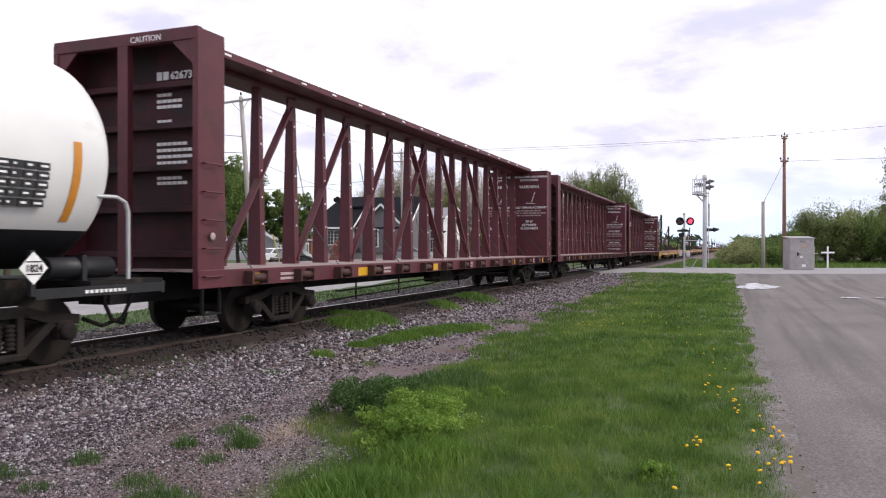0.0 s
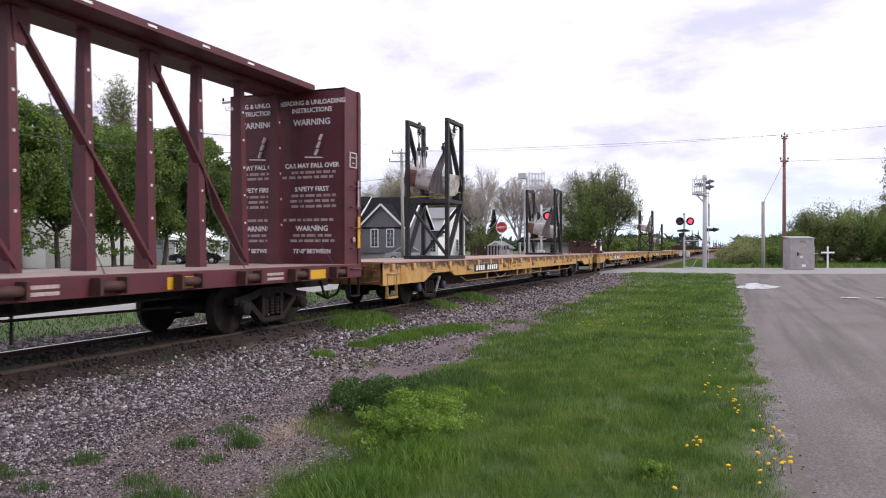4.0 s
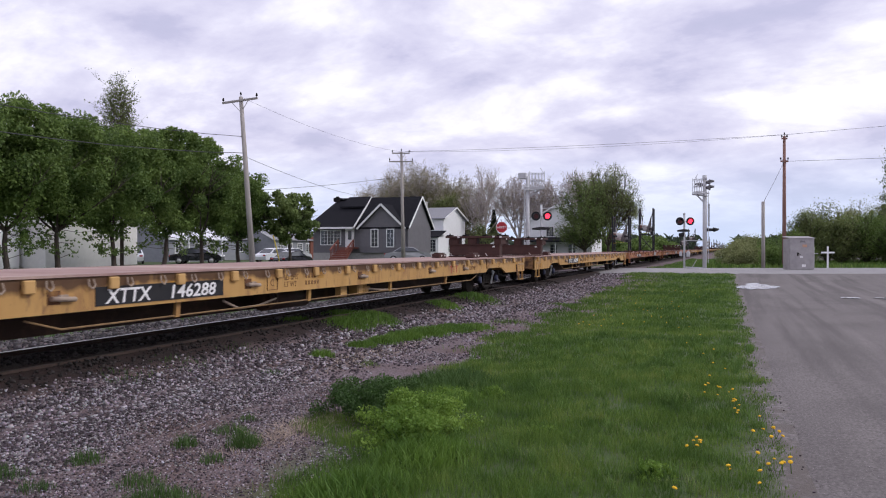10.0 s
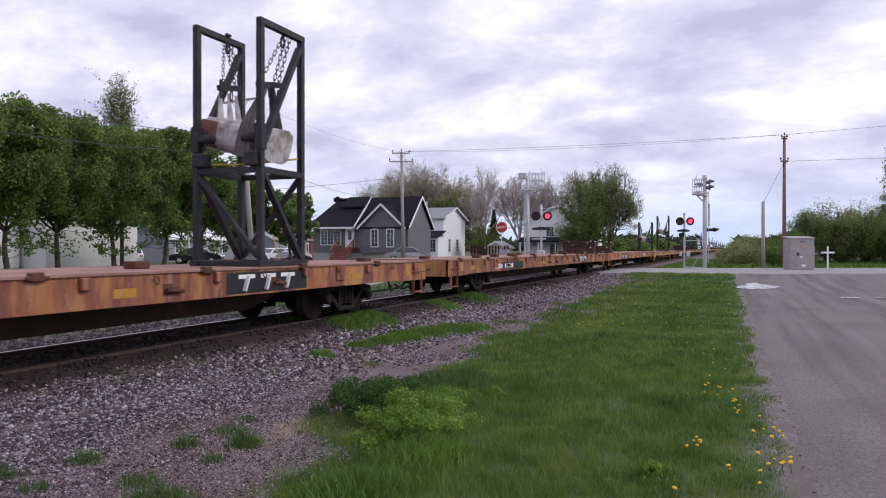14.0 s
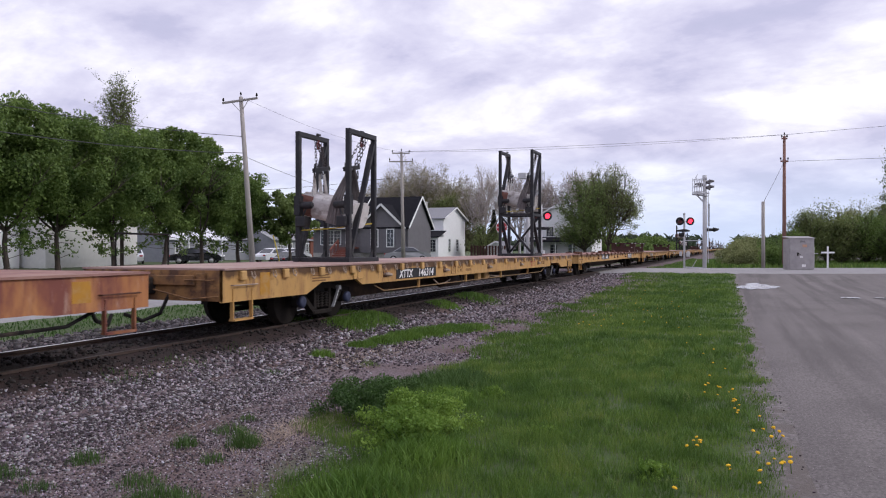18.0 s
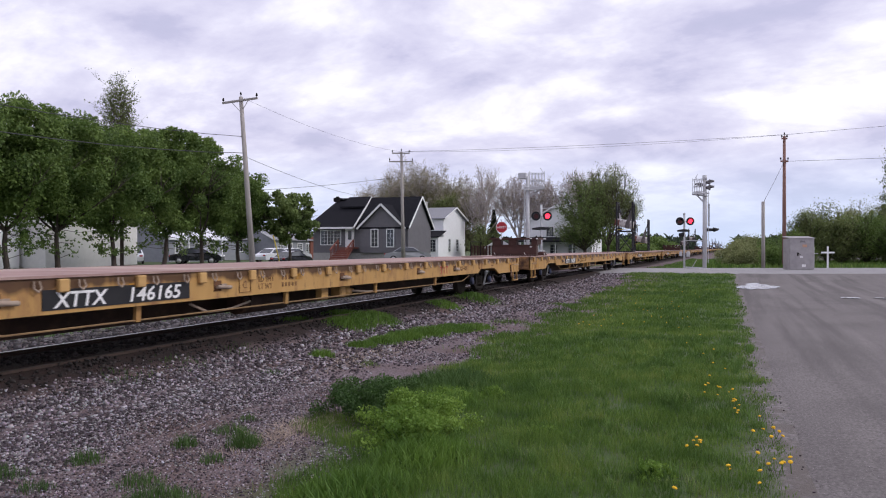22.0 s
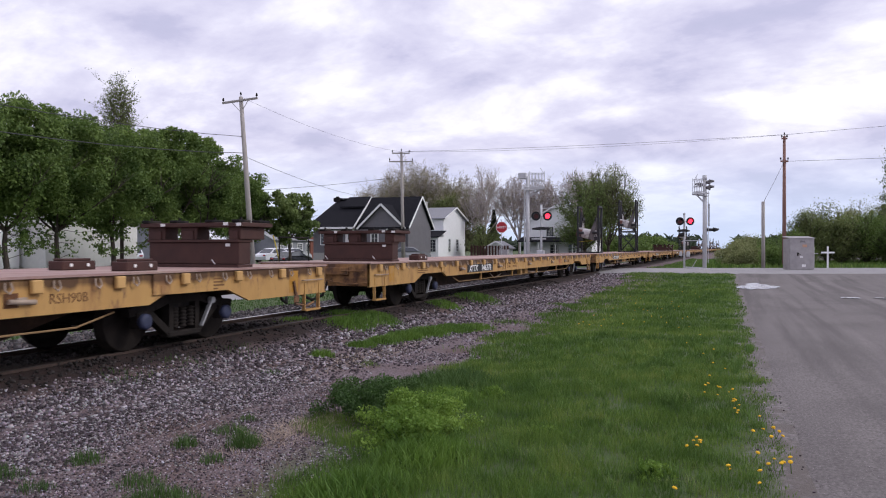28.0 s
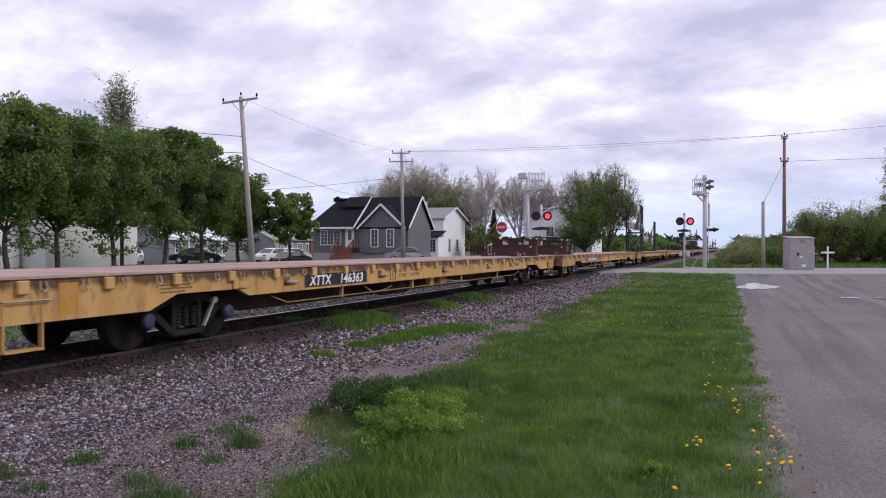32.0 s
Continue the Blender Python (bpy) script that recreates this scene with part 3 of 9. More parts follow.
def quads(name, centres, us, vs, material, parent=None, label=""):
    """Many small four-sided pieces as one mesh: centres and half-axes, each an (n, 3) array."""
    n = len(centres)
    co = np.stack([centres - us - vs, centres + us - vs * 0.6, centres + us * 0.3 + vs, centres - us * 0.7 + vs * 0.7], 1).reshape(-1, 3)
    return raw_mesh(name, co, np.arange(4 * n).reshape(-1, 4), material, parent, label)


def raw_mesh(name, co, faces, material, parent=None, label=""):
    me = bpy.data.meshes.new(name)
    faces = np.asarray(faces)
    k = faces.shape[1]
    me.vertices.add(len(co)); me.vertices.foreach_set("co", np.asarray(co, dtype=np.float32).ravel())
    me.loops.add(faces.size); me.loops.foreach_set("vertex_index", faces.astype(np.int32).ravel())
    me.polygons.add(len(faces)); me.polygons.foreach_set("loop_start", np.arange(0, faces.size, k, dtype=np.int32))
    me.update(calc_edges=True)
    me.validate()
    return mesh_part(name, me, material, parent, label)


# ---- the ground ----
def ease(a, b, x):
    t = np.clip((x - a) / (b - a), 0, 1)
    return t * t * (3 - 2 * t)


PROFILE_Y = [-400, -30, -8, -1, 0.5, 3.5, 5.2, 6.6, 7.2, 7.62, 7.93, 9.75, 10.3, 11.8, 14.5, 16.5, 22.5, 26, 30, 45, 400]
PROFILE_Z = [0.3, -0.1, -0.30, -0.30, -0.33, -0.40, -0.42, -0.34, -0.20, -0.075, -0.03, -0.075, -0.20, -0.50, -0.48, -0.42, -0.40, -0.30, -0.05, 0.05, 0.6]


def crossing_s(x, y):
    """Metres across the level-crossing road, which meets the track at a slant; 0 on its near edge, 13 on its far one."""
    return (x - 47.7) * 0.9336 + y * 0.3584


def ground_z(x, y):
    z = np.interp(y, PROFILE_Y, PROFILE_Z)
    s = crossing_s(x, y)
    lift = ease(-9, 0, s) * (1 - ease(13, 22, s))
    return z + lift * (-0.07 - z)


def ground_sheet():
    xs = np.concatenate([np.linspace(-300, -20, 15), np.arange(-15, 75, 0.6), np.arange(75, 140, 4), np.linspace(150, 900, 20), [1500, 3000]])
    ys = np.concatenate([[-2500, -900], np.linspace(-300, -20, 15), np.arange(-14, 35, 0.45), np.arange(35, 110, 5), np.linspace(120, 400, 8), [900, 2500]])
    X, Y = np.meshgrid(xs, ys, indexing="ij")
    Z = ground_z(X, Y)
    rough = np.array([noise.noise(Vector((x * 0.55, y * 0.55, 0))) for x, y in zip(X.ravel(), Y.ravel())]).reshape(X.shape)
    Z = Z + 0.035 * rough * (((Y > 0.2) & (Y < 6.2)) | (Y > 11)) * (crossing_s(X, Y) < -2) * (np.abs(X) < 80)
    nx, ny = X.shape
    idx = np.arange(nx * ny).reshape(nx, ny)
    f = np.stack([idx[:-1, :-1], idx[1:, :-1], idx[1:, 1:], idx[:-1, 1:]], -1).reshape(-1, 4)
    ob = raw_mesh("ground", np.stack([X, Y, Z], -1).reshape(-1, 3), f, "ground")
    for p in ob.data.polygons:
        p.use_smooth = True
    return tagged(ob, "gravelly railway ground with grass verges", "ground", kind="structure")


def ground_material():
    """Turf, with bare stony ground and old brown dirt beside the track, darkened for the train's shade, the seams
    ragged.
    """
    m = bpy.data.materials.new("ground_cover")
    m.use_nodes = True
    n, l = m.node_tree.nodes, m.node_tree.links
    p = n["Principled BSDF"]
    co = n.new("ShaderNodeTexCoord")
    sep = n.new("ShaderNodeSeparateXYZ"); l.new(co.outputs["Object"], sep.inputs[0])
    def nz(scale, detail=6.0, rough=0.6):
        t = n.new("ShaderNodeTexNoise")
        t.inputs["Scale"].default_value, t.inputs["Detail"].default_value, t.inputs["Roughness"].default_value = scale, detail, rough
        l.new(co.outputs["Object"], t.inputs["Vector"])
        return t.outputs["Fac"]
    def math_(op, a, b, c=None):
        k = n.new("ShaderNodeMath"); k.operation = op
        for i, v in enumerate((a, b) if c is None else (a, b, c)):
            if isinstance(v, (int, float)):
                k.inputs[i].default_value = v
            else:
                l.new(v, k.inputs[i])
        return k.outputs[0]
    def between(v, a, b):
        r = n.new("ShaderNodeMapRange")
        r.inputs["From Min"].default_value, r.inputs["From Max"].default_value = a, b
        l.new(v, r.inputs["Value"])
        return r.outputs[0]
    def blend(f, a, b):
        k = n.new("ShaderNodeMix"); k.data_type = "RGBA"
        l.new(f, k.inputs["Factor"])
        for name, v in (("A", a), ("B", b)):
            if isinstance(v, tuple):
                k.inputs[name].default_value = (*v, 1)
            else:
                l.new(v, k.inputs[name])
        return k.outputs["Result"]
    wob = math_("MULTIPLY_ADD", nz(0.7), 2.6, -1.3)
    y = math_("ADD", sep.outputs["Y"], wob)
    turf = blend(nz(0.8), (0.028, 0.056, 0.013), (0.070, 0.115, 0.026))
    turf = blend(between(nz(7.0), 0.45, 0.62), turf, (0.070, 0.085, 0.035))
    gravel = blend(between(nz(26.0, 3.0), 0.36, 0.62), (0.074, 0.050, 0.054), (0.185, 0.142, 0.153))
    gravel = blend(between(nz(0.9), 0.48, 0.66), gravel, (0.098, 0.062, 0.055))
    # brown dirt of the bed, its colour lowered to carry the train's shadow
    shaded_dirt = blend(between(nz(5.0), 0.35, 0.65), (0.032, 0.0145, 0.012), (0.014, 0.0075, 0.007))
    grit = blend(between(nz(18.0, 3.0), 0.4, 0.6), (0.112, 0.099, 0.097), (0.200, 0.180, 0.176))
    line = math_("MULTIPLY_ADD", sep.outputs["X"], -0.0102, math_("ADD", sep.outputs["Y"], 0.76))
    verge = between(math_("MULTIPLY_ADD", nz(2.4), -0.9, line), 0.16, -0.06)
    turf = blend(verge, turf, blend(between(nz(3.0), 0.45, 0.6), grit, (0.118, 0.100, 0.092)))
    stony = math_("MULTIPLY", between(y, 3.2, 3.9), between(y, 14.2, 13.4))
    c = blend(stony, turf, gravel)
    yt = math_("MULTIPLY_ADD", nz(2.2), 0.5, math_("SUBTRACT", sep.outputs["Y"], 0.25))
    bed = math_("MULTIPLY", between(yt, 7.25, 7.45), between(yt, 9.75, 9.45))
    c = blend(bed, c, shaded_dirt)
    l.new(c, p.inputs["Base Color"])
    p.inputs["Roughness"].default_value = 0.95
    bp = n.new("ShaderNodeBump"); bp.inputs["Strength"].default_value, bp.inputs["Distance"].default_value = 0.6, 0.03
    l.new(nz(24.0), bp.inputs["Height"]); l.new(bp.outputs[0], p.inputs["Normal"])
    return m


M["ground"] = ground_material()
ground = ground_sheet()


def sheet(name, corners, rise, material, label, category, nx=60, ny=16):
    """A road surface laid on the ground between four corners."""
    a, b, c, d = [np.array(v, dtype=float) for v in corners]
    u, v = np.meshgrid(np.linspace(0, 1, nx), np.linspace(0, 1, ny), indexing="ij")
    P = (a * ((1 - u) * (1 - v))[..., None] + b * (u * (1 - v))[..., None] + c * (u * v)[..., None] + d * ((1 - u) * v)[..., None])
    edge = np.minimum(v, 1 - v) == 0
    wig = np.array([noise.noise(Vector((x * 0.5, y * 0.5, 3))) for x, y in P.reshape(-1, 2)]).reshape(nx, ny)
    P[..., 1] += np.where(edge, 0.07 * wig, 0)
    Z = ground_z(P[..., 0], P[..., 1]) + np.where(edge, -0.03, rise + 0.012 * wig)
    idx = np.arange(nx * ny).reshape(nx, ny)
    f = np.stack([idx[:-1, :-1], idx[1:, :-1], idx[1:, 1:], idx[:-1, 1:]], -1).reshape(-1, 4)
    ob = raw_mesh(name, np.concatenate([P, Z[..., None]], -1).reshape(-1, 3), f, material)
    return tagged(ob, label, category, kind="structure")


M["asphalt"] = mat("pale_worn_asphalt", (0.30, 0.29, 0.295), (0.245, 0.235, 0.24), 3.0, 0.9, bump=0.3, bump_scale=50, wear=(0.21, 0.20, 0.205), wear_scale=0.5, wear_edge=0.6)
sheet("gravel_road", ((-12, -6.5), (48.2, -8.5), (48.2, -0.03), (-12, -0.64)), 0.022, "gravel_road", "compacted grey gravel road beside the grass verge", "road", 120, 40)
sheet("crossing_road", ((44.9, 7.2), (56.0, -21.7), (68.5, -18.0), (57.0, 11.5)), 0.045, "asphalt", "pale worn asphalt road over the level crossing", "road", 40, 12)
sheet("crossing_road", ((33.9, 36.0), (44.2, 10.2), (56.5, 13.5), (46.0, 40.0)), 0.045, "asphalt", "pale worn asphalt road beyond the level crossing", "road", 40, 12)
sheet("street", ((-40, 16.6), (40.5, 16.6), (38.2, 22.6), (-40, 22.6)), 0.04, "asphalt", "pale asphalt street beyond the railway", "road", 90, 10)


def track():
    tr = thing("railway_track", "single railway track with rusty rails on dark sleepers", "railway track")
    for y in (TRACK_Y - 0.75, TRACK_Y + 0.75):
        prof = [(-0.07, -0.17), (0.07, -0.17), (0.07, -0.155), (0.012, -0.14), (0.012, -0.045), (0.036, -0.035), (0.036, -0.003), (-0.036, -0.003), (-0.036, -0.035), (-0.012, -0.045), (-0.012, -0.14), (-0.07, -0.155)]
        bm = BM()
        a = [bm.verts.new((-60, y + p, z)) for p, z in prof]
        b = [bm.verts.new((1400, y + p, z)) for p, z in prof]
        bm.faces.new(a), bm.faces.new(b[::-1])
        for i in range(len(a)):
            bm.faces.new((a[i], b[i], b[(i + 1) % len(a)], a[(i + 1) % len(a)]))
        bmesh.ops.recalc_face_normals(bm, faces=bm.faces)
        rl = part("rail", bm, "rail", tr)
        bm = BM()
        box(bm, -60, 1400, y - 0.034, y + 0.034, -0.003, 0.0)
        # the near head is coloured dark for the train it would mirror
        part("rail_head", bm, "railtop" if y > TRACK_Y else "railtop_dark", rl, "polished running surface" if y > TRACK_Y else "running surface coloured dark as if mirroring the train")
    bm = box(BM(), -0.11, 0.11, -1.2, 1.2, -0.32, -0.175, 0.012)
    me = bpy.data.meshes.new("sleeper")
    bm.to_mesh(me); bm.free()
    me.materials.append(M["sleeper"])
    for k in range(180):
        ob = mesh_part("sleeper", me, None, tr)
        ob.location = (-12 + k * 0.56, TRACK_Y + random.uniform(-0.04, 0.04), random.uniform(-0.012, 0.0))
        ob.rotation_euler = (0, 0, random.uniform(-0.015, 0.015))
    tagged(tr, kind="structure")
    return tr


track()


# ---- buildings ----
def slab(bm, pts, thick):
    """A flat sheet through the given corners, thickened downwards."""
    a = [bm.verts.new(p) for p in pts]
    b = [bm.verts.new(Vector(p) - Vector((0, 0, thick))) for p in pts]
    bm.faces.new(a), bm.faces.new(b[::-1])
    for i in range(len(a)):
        j = (i + 1) % len(a)
        bm.faces.new((a[i], b[i], b[j], a[j]))
    bmesh.ops.recalc_face_normals(bm, faces=bm.faces)
    return bm


def clapboards(house, material, along, fixed, a0, a1, z0, z1, face, pitch=0.2):
    """Siding boards with a shadow gap, one part a wall; along is the axis that the wall runs on."""
    bm = BM()
    z = z0
    while z < z1 - 0.02:
        t = min(z + pitch - 0.10 * pitch, z1)
        lo, hi = (fixed, fixed + face * 0.022)
        if along == "x":
            box(bm, a0, a1, min(lo, hi), max(lo, hi), z, t)
        else:
            box(bm, min(lo, hi), max(lo, hi), a0, a1, z, t)
        z += pitch
    ob = part("siding", bm, material, house)
    return tagged(ob, kind="stuff")


def window(house, along, fixed, face, c, z0, w, h, cols=2, name="window"):
    """A framed window with panes and bars, proud of its wall."""
    def put(bm, a0, a1, d0, d1, z_0, z_1):
        d0, d1 = sorted((fixed + face * d0, fixed + face * d1))
        if along == "x":
            box(bm, a0, a1, d0, d1, z_0, z_1)
        else:
            box(bm, d0, d1, a0, a1, z_0, z_1)
    bm = BM()
    for a0, a1, z_0, z_1 in ((c - w / 2 - 0.09, c - w / 2, z0 - 0.09, z0 + h + 0.09), (c + w / 2, c + w / 2 + 0.09, z0 - 0.09, z0 + h + 0.09),
                             (c - w / 2, c + w / 2, z0 + h, z0 + h + 0.09), (c - w / 2, c + w / 2, z0 - 0.09, z0)):
        put(bm, a0, a1, 0.0, 0.09, z_0, z_1)
    win = part(name, bm, "trim", house)
    for k in range(cols):
        bm = BM()
        a = c - w / 2 + w * k / cols
        put(bm, a, a + w / cols, 0.025, 0.035, z0, z0 + h)
        part("pane", bm, "glass", win)
    bm = BM()
    for k in range(1, cols):
        a = c - w / 2 + w * k / cols
        put(bm, a - 0.03, a + 0.03, 0.036, 0.075, z0, z0 + h)
    for k in range(cols):
        a = c - w / 2 + w * (k + 0.5) / cols
        put(bm, a - 0.012, a + 0.012, 0.036, 0.05, z0, z0 + h)
    for j in (1, 2, 3):
        put(bm, c - w / 2, c + w / 2, 0.036, 0.048, z0 + h * j / 4 - 0.011, z0 + h * j / 4 + 0.011)
    part("muntin", bm, "trim", win)
    return win


def grey_house():
    h = thing("house", "dark grey bungalow with charcoal roof, white trim and red steps", "house")
    g, e, top = 0.35, 3.72, 7.0
    X0, X1, Y0, Y1, YM = 72.0, 78.2, 31.5, 42.7, 37.4
    bm = BM()
    box(bm, X0 - 0.05, X1, Y0, Y1, -0.5, 0.95)
    part("foundation", bm, "concrete", h)
    bm = BM()
    box(bm, X0, X1, Y0, Y1, 0.95, e)
    # gable end that faces the railway
    ym = (X0 + X1) / 2
    for y0, y1 in ((Y0, Y0 + 0.15),):
        prism(bm, [(X0, e), (X1, e), (ym, top - 0.15)], y0, y1)
    part("wall", bm, "grey_siding", h)
    clapboards(h, "grey_siding", "y", X0, Y0, Y1, 0.95, e, -1)
    clapboards(h, "grey_siding", "x", Y0, X0, X1, 0.95, e, -1)
    bm = prism(BM(), [(X0 + 0.2, e + 0.05), (X1 - 0.2, e + 0.05), (ym, top - 0.30)], Y0 - 0.03, Y0 - 0.003)
    part("gable_panel", bm, "grey_siding", h)
    # main roof, ridge along y
    bm = BM()
    slab(bm, [(X0 - 0.4, Y0 - 0.3, e - 0.12), (X0 - 0.4, YM, e - 0.12), (ym, YM, top), (ym, Y0 - 0.3, top)], 0.14)
    slab(bm, [(X1 + 0.4, Y0 - 0.3, e - 0.12), (X1 + 0.4, Y1 + 0.3, e - 0.12), (ym, Y1 - 1.6, top), (ym, Y0 - 0.3, top)], 0.14)
    part("roof", bm, "shingle", h)
    # forward left part of the roof, with a hipped far end
    bm = BM()
    slab(bm, [(X0 - 1.1, YM - 0.1, e - 0.06), (X0 - 1.1, Y1 + 0.35, e - 0.06), (ym + 0.1, Y1 - 1.2, 6.75), (ym + 0.1, YM - 0.1, 6.75)], 0.14)
    slab(bm, [(X0 - 1.1, Y1 + 0.35, e - 0.06), (X1 + 0.4, Y1 + 0.35, e - 0.06), (ym + 0.1, Y1 - 1.2, 6.75)], 0.14)
    slab(bm, [(X0 + 1.6, YM - 0.1, 6.0), (X0 + 1.6, 40.3, 6.0), (ym + 0.1, 40.0, 7.12), (ym + 0.1, YM - 0.1, 7.12)], 0.14)
    part("roof", bm, "shingle", h)
    # front cross gable
    yc, hw, apex = 34.3, 2.55, 5.98
    bm = BM()
    for s in (-1, 1):
        slab(bm, [(X0 - 0.7, yc + s * (hw + 0.25), e - 0.2), (X0 - 0.7, yc, apex + 0.1), (X0 + 2.6, yc, apex + 0.1), (X0 + 0.6, yc + s * (hw + 0.25), e - 0.2)], 0.12)
    part("roof", bm, "shingle", h)
    bm = BM()
    vs = [bm.verts.new((X0 - 0.35, y, z)) for y, z in ((yc - hw, 0.95), (yc + hw, 0.95), (yc + hw, e - 0.05), (yc, apex - 0.05), (yc - hw, e - 0.05))]
    bm.faces.new(vs)
    r = bmesh.ops.extrude_face_region(bm, geom=bm.faces[:])
    bmesh.ops.translate(bm, vec=(0.34, 0, 0), verts=[q for q in r["geom"] if isinstance(q, bmesh.types.BMVert)])
    bmesh.ops.recalc_face_normals(bm, faces=bm.faces)
    part("wall", bm, "grey_siding", h)
    # white fascia and bargeboards
    for p, q in (((X0 - 0.74, yc - hw - 0.25, e - 0.28), (X0 - 0.74, yc, apex + 0.02)), ((X0 - 0.74, yc + hw + 0.25, e - 0.28), (X0 - 0.74, yc, apex + 0.02)),
                 ((X0 - 1.13, YM - 0.1, e - 0.14), (X0 - 1.13, Y1 + 0.35, e - 0.14)), ((X0 - 1.12, YM - 0.16, e - 0.12), (ym + 0.1, YM - 0.16, 7.02)),
                 ((X0 - 0.43, Y0 - 0.33, e - 0.2), (ym, Y0 - 0.34, top - 0.08)), ((X1 + 0.43, Y0 - 0.33, e - 0.2), (ym, Y0 - 0.34, top - 0.08))):
        bm = BM()
        bar(bm, p, q, 0.06, 0.20)
        part("fascia", bm, "trim", h)
    window(h, "y", X0 - 0.022, -1, 40.55, 1.85, 2.35, 1.45, 3)
    window(h, "y", X0 - 0.36, -1, 35.15, 1.62, 0.72, 1.75, 1)
    window(h, "y", X0 - 0.36, -1, 33.35, 1.62, 0.72, 1.75, 1)
    # door, landing and steps
    bm = BM()
    box(bm, X0 - 0.12, X0 - 0.03, 37.7, 38.75, 1.55, 3.55)
    door = part("door", bm, "trim", h)
    bm = BM()
    box(bm, X0 - 0.13, X0 - 0.121, 38.0, 38.42, 2.35, 3.3)
    part("pane", bm, "glass", door)
    bm = BM()
    box(bm, X0 - 1.3, X0 - 0.05, 37.2, 39.0, 1.40, 1.52)
    part("landing", bm, "step", h)
    for k in range(6):
        bm = BM()
        box(bm, X0 - 1.6 - k * 0.28, X0 - 1.3 - k * 0.28, 37.3 - 0.04 * k, 38.9 + 0.04 * k, 1.16 - k * 0.19, 1.33 - k * 0.19)
        part("stair", bm, "step", h)
    for y in (37.2, 39.0):
        bm = BM()
        box(bm, X0 - 1.3, X0 - 1.18, y - 0.06, y + 0.06, 1.5, 2.35)
        bar(bm, (X0 - 1.25, y, 2.3), (X0 - 3.0, y, 1.25), 0.1, 0.1)
        for k in range(6):
            bar(bm, (X0 - 1.4 - k * 0.29, y, 1.2 - 0.19 * k), (X0 - 1.4 - k * 0.29, y, 2.2 - 0.17 * k), 0.06)
        part("railing", bm, "step", h)
    bm = BM()
    box(bm, ym - 0.3, ym + 0.3, 41.1, 41.8, 6.6, 7.05)
    tube(bm, (ym, 41.45, 7.05), (ym, 41.45, 7.2), 0.2, n=10)
    part("roof_vent", bm, "dark", h)
    return h


def gable_house(name, label, x0, x1, y0, y1, eave, ridge, wall, roof, ridge_axis="y", siding=True, base=-0.3, pitch=0.2):
    """A plain gabled building with siding and overhanging roof."""
    h = thing(name, label, "house" if name == "house" else name.replace("_", " "))
    bm = BM()
    box(bm, x0, x1, y0, y1, base, eave)
    if ridge_axis == "y":
        c = (x0 + x1) / 2
        prism(bm, [(x0, eave), (x1, eave), (c, ridge)], y0, y1)
    else:
        c = (y0 + y1) / 2
        vs = [[bm.verts.new((x, y, z)) for y, z in ((y0, eave), (y1, eave), (c, ridge))] for x in (x0, x1)]
        bm.faces.new(vs[0]), bm.faces.new(vs[1][::-1])
        for i in range(3):
            bm.faces.new((vs[0][i], vs[1][i], vs[1][(i + 1) % 3], vs[0][(i + 1) % 3]))
        bmesh.ops.recalc_face_normals(bm, faces=bm.faces)
    part("wall", bm, wall, h)
    if siding:
        clapboards(h, wall, "x", y0, x0, x1, base, eave, -1, pitch)
        clapboards(h, wall, "y", x0, y0, y1, base, eave, -1, pitch)
    o = 0.35
    for s in (-1, 1):
        bm = BM()
        if ridge_axis == "y":
            e = c + s * ((x1 - x0) / 2 + o)
            slab(bm, [(e, y0 - o, eave - 0.05), (e, y1 + o, eave - 0.05), (c, y1 + o, ridge + 0.16), (c, y0 - o, ridge + 0.16)], 0.14)
        else:
            e = c + s * ((y1 - y0) / 2 + o)
            slab(bm, [(x0 - o, e, eave - 0.05), (x1 + o, e, eave - 0.05), (x1 + o, c, ridge + 0.16), (x0 - o, c, ridge + 0.16)], 0.14)
        part("roof", bm, roof, h)
        bm = BM()
        if ridge_axis == "y":
            bar(bm, (e, y0 - o - 0.02, eave - 0.12), (c, y0 - o - 0.02, ridge + 0.08), 0.05, 0.2)
        else:
            bar(bm, (x0 - o - 0.02, e, eave - 0.12), (x0 - o - 0.02, c, ridge + 0.08), 0.05, 0.2)
        part("bargeboard", bm, "trim", h)
    return h


grey_house()
wh = gable_house("house", "tall white gabled house with pale grey roof", 91.3, 99.7, 35.0, 41.5, 5.35, 6.75, "white_siding", "grey_roof", "y")
window(wh, "x", 35.0, -1, 96.4, 1.0, 0.9, 1.6, 1)
window(wh, "x", 35.0, -1, 93.4, 1.0, 0.7, 1.6, 1)
window(wh, "y", 91.3, -1, 36.3, 1.2, 0.8, 1.5, 1)
bm = BM()
box(bm, 93.0, 93.8, 38.2, 39.0, 5.6, 7.6)
part("chimney", bm, "concrete", wh)
bm = BM()
slab(bm, [(88.6, 34.6, 2.9), (88.6, 39.6, 2.9), (91.3, 39.6, 3.7), (91.3, 34.6, 3.7)], 0.12)
part("porch_roof", bm, "shingle", wh)
bm = BM()
box(bm, 89.0, 91.28, 34.8, 39.4, -0.2, 2.86)
part("porch", bm, "white_siding", wh)
window(wh, "y", 89.0, -1, 35.6, 1.0, 0.9, 1.5, 1)
barn = gable_house("barn", "long pale beige barn with horizontal siding", 42.3, 51.6, 48.0, 53.0, 4.4, 6.4, "pale_siding", "grey_roof", "x", pitch=0.28)
window(barn, "y", 42.3, -1, 50.6, 1.9, 0.8, 0.8, 1)
gable_house("garage", "white garage with horizontal siding", 38.2, 41.9, 50.2, 57.0, 3.3, 4.8, "white_siding", "grey_roof", "y")
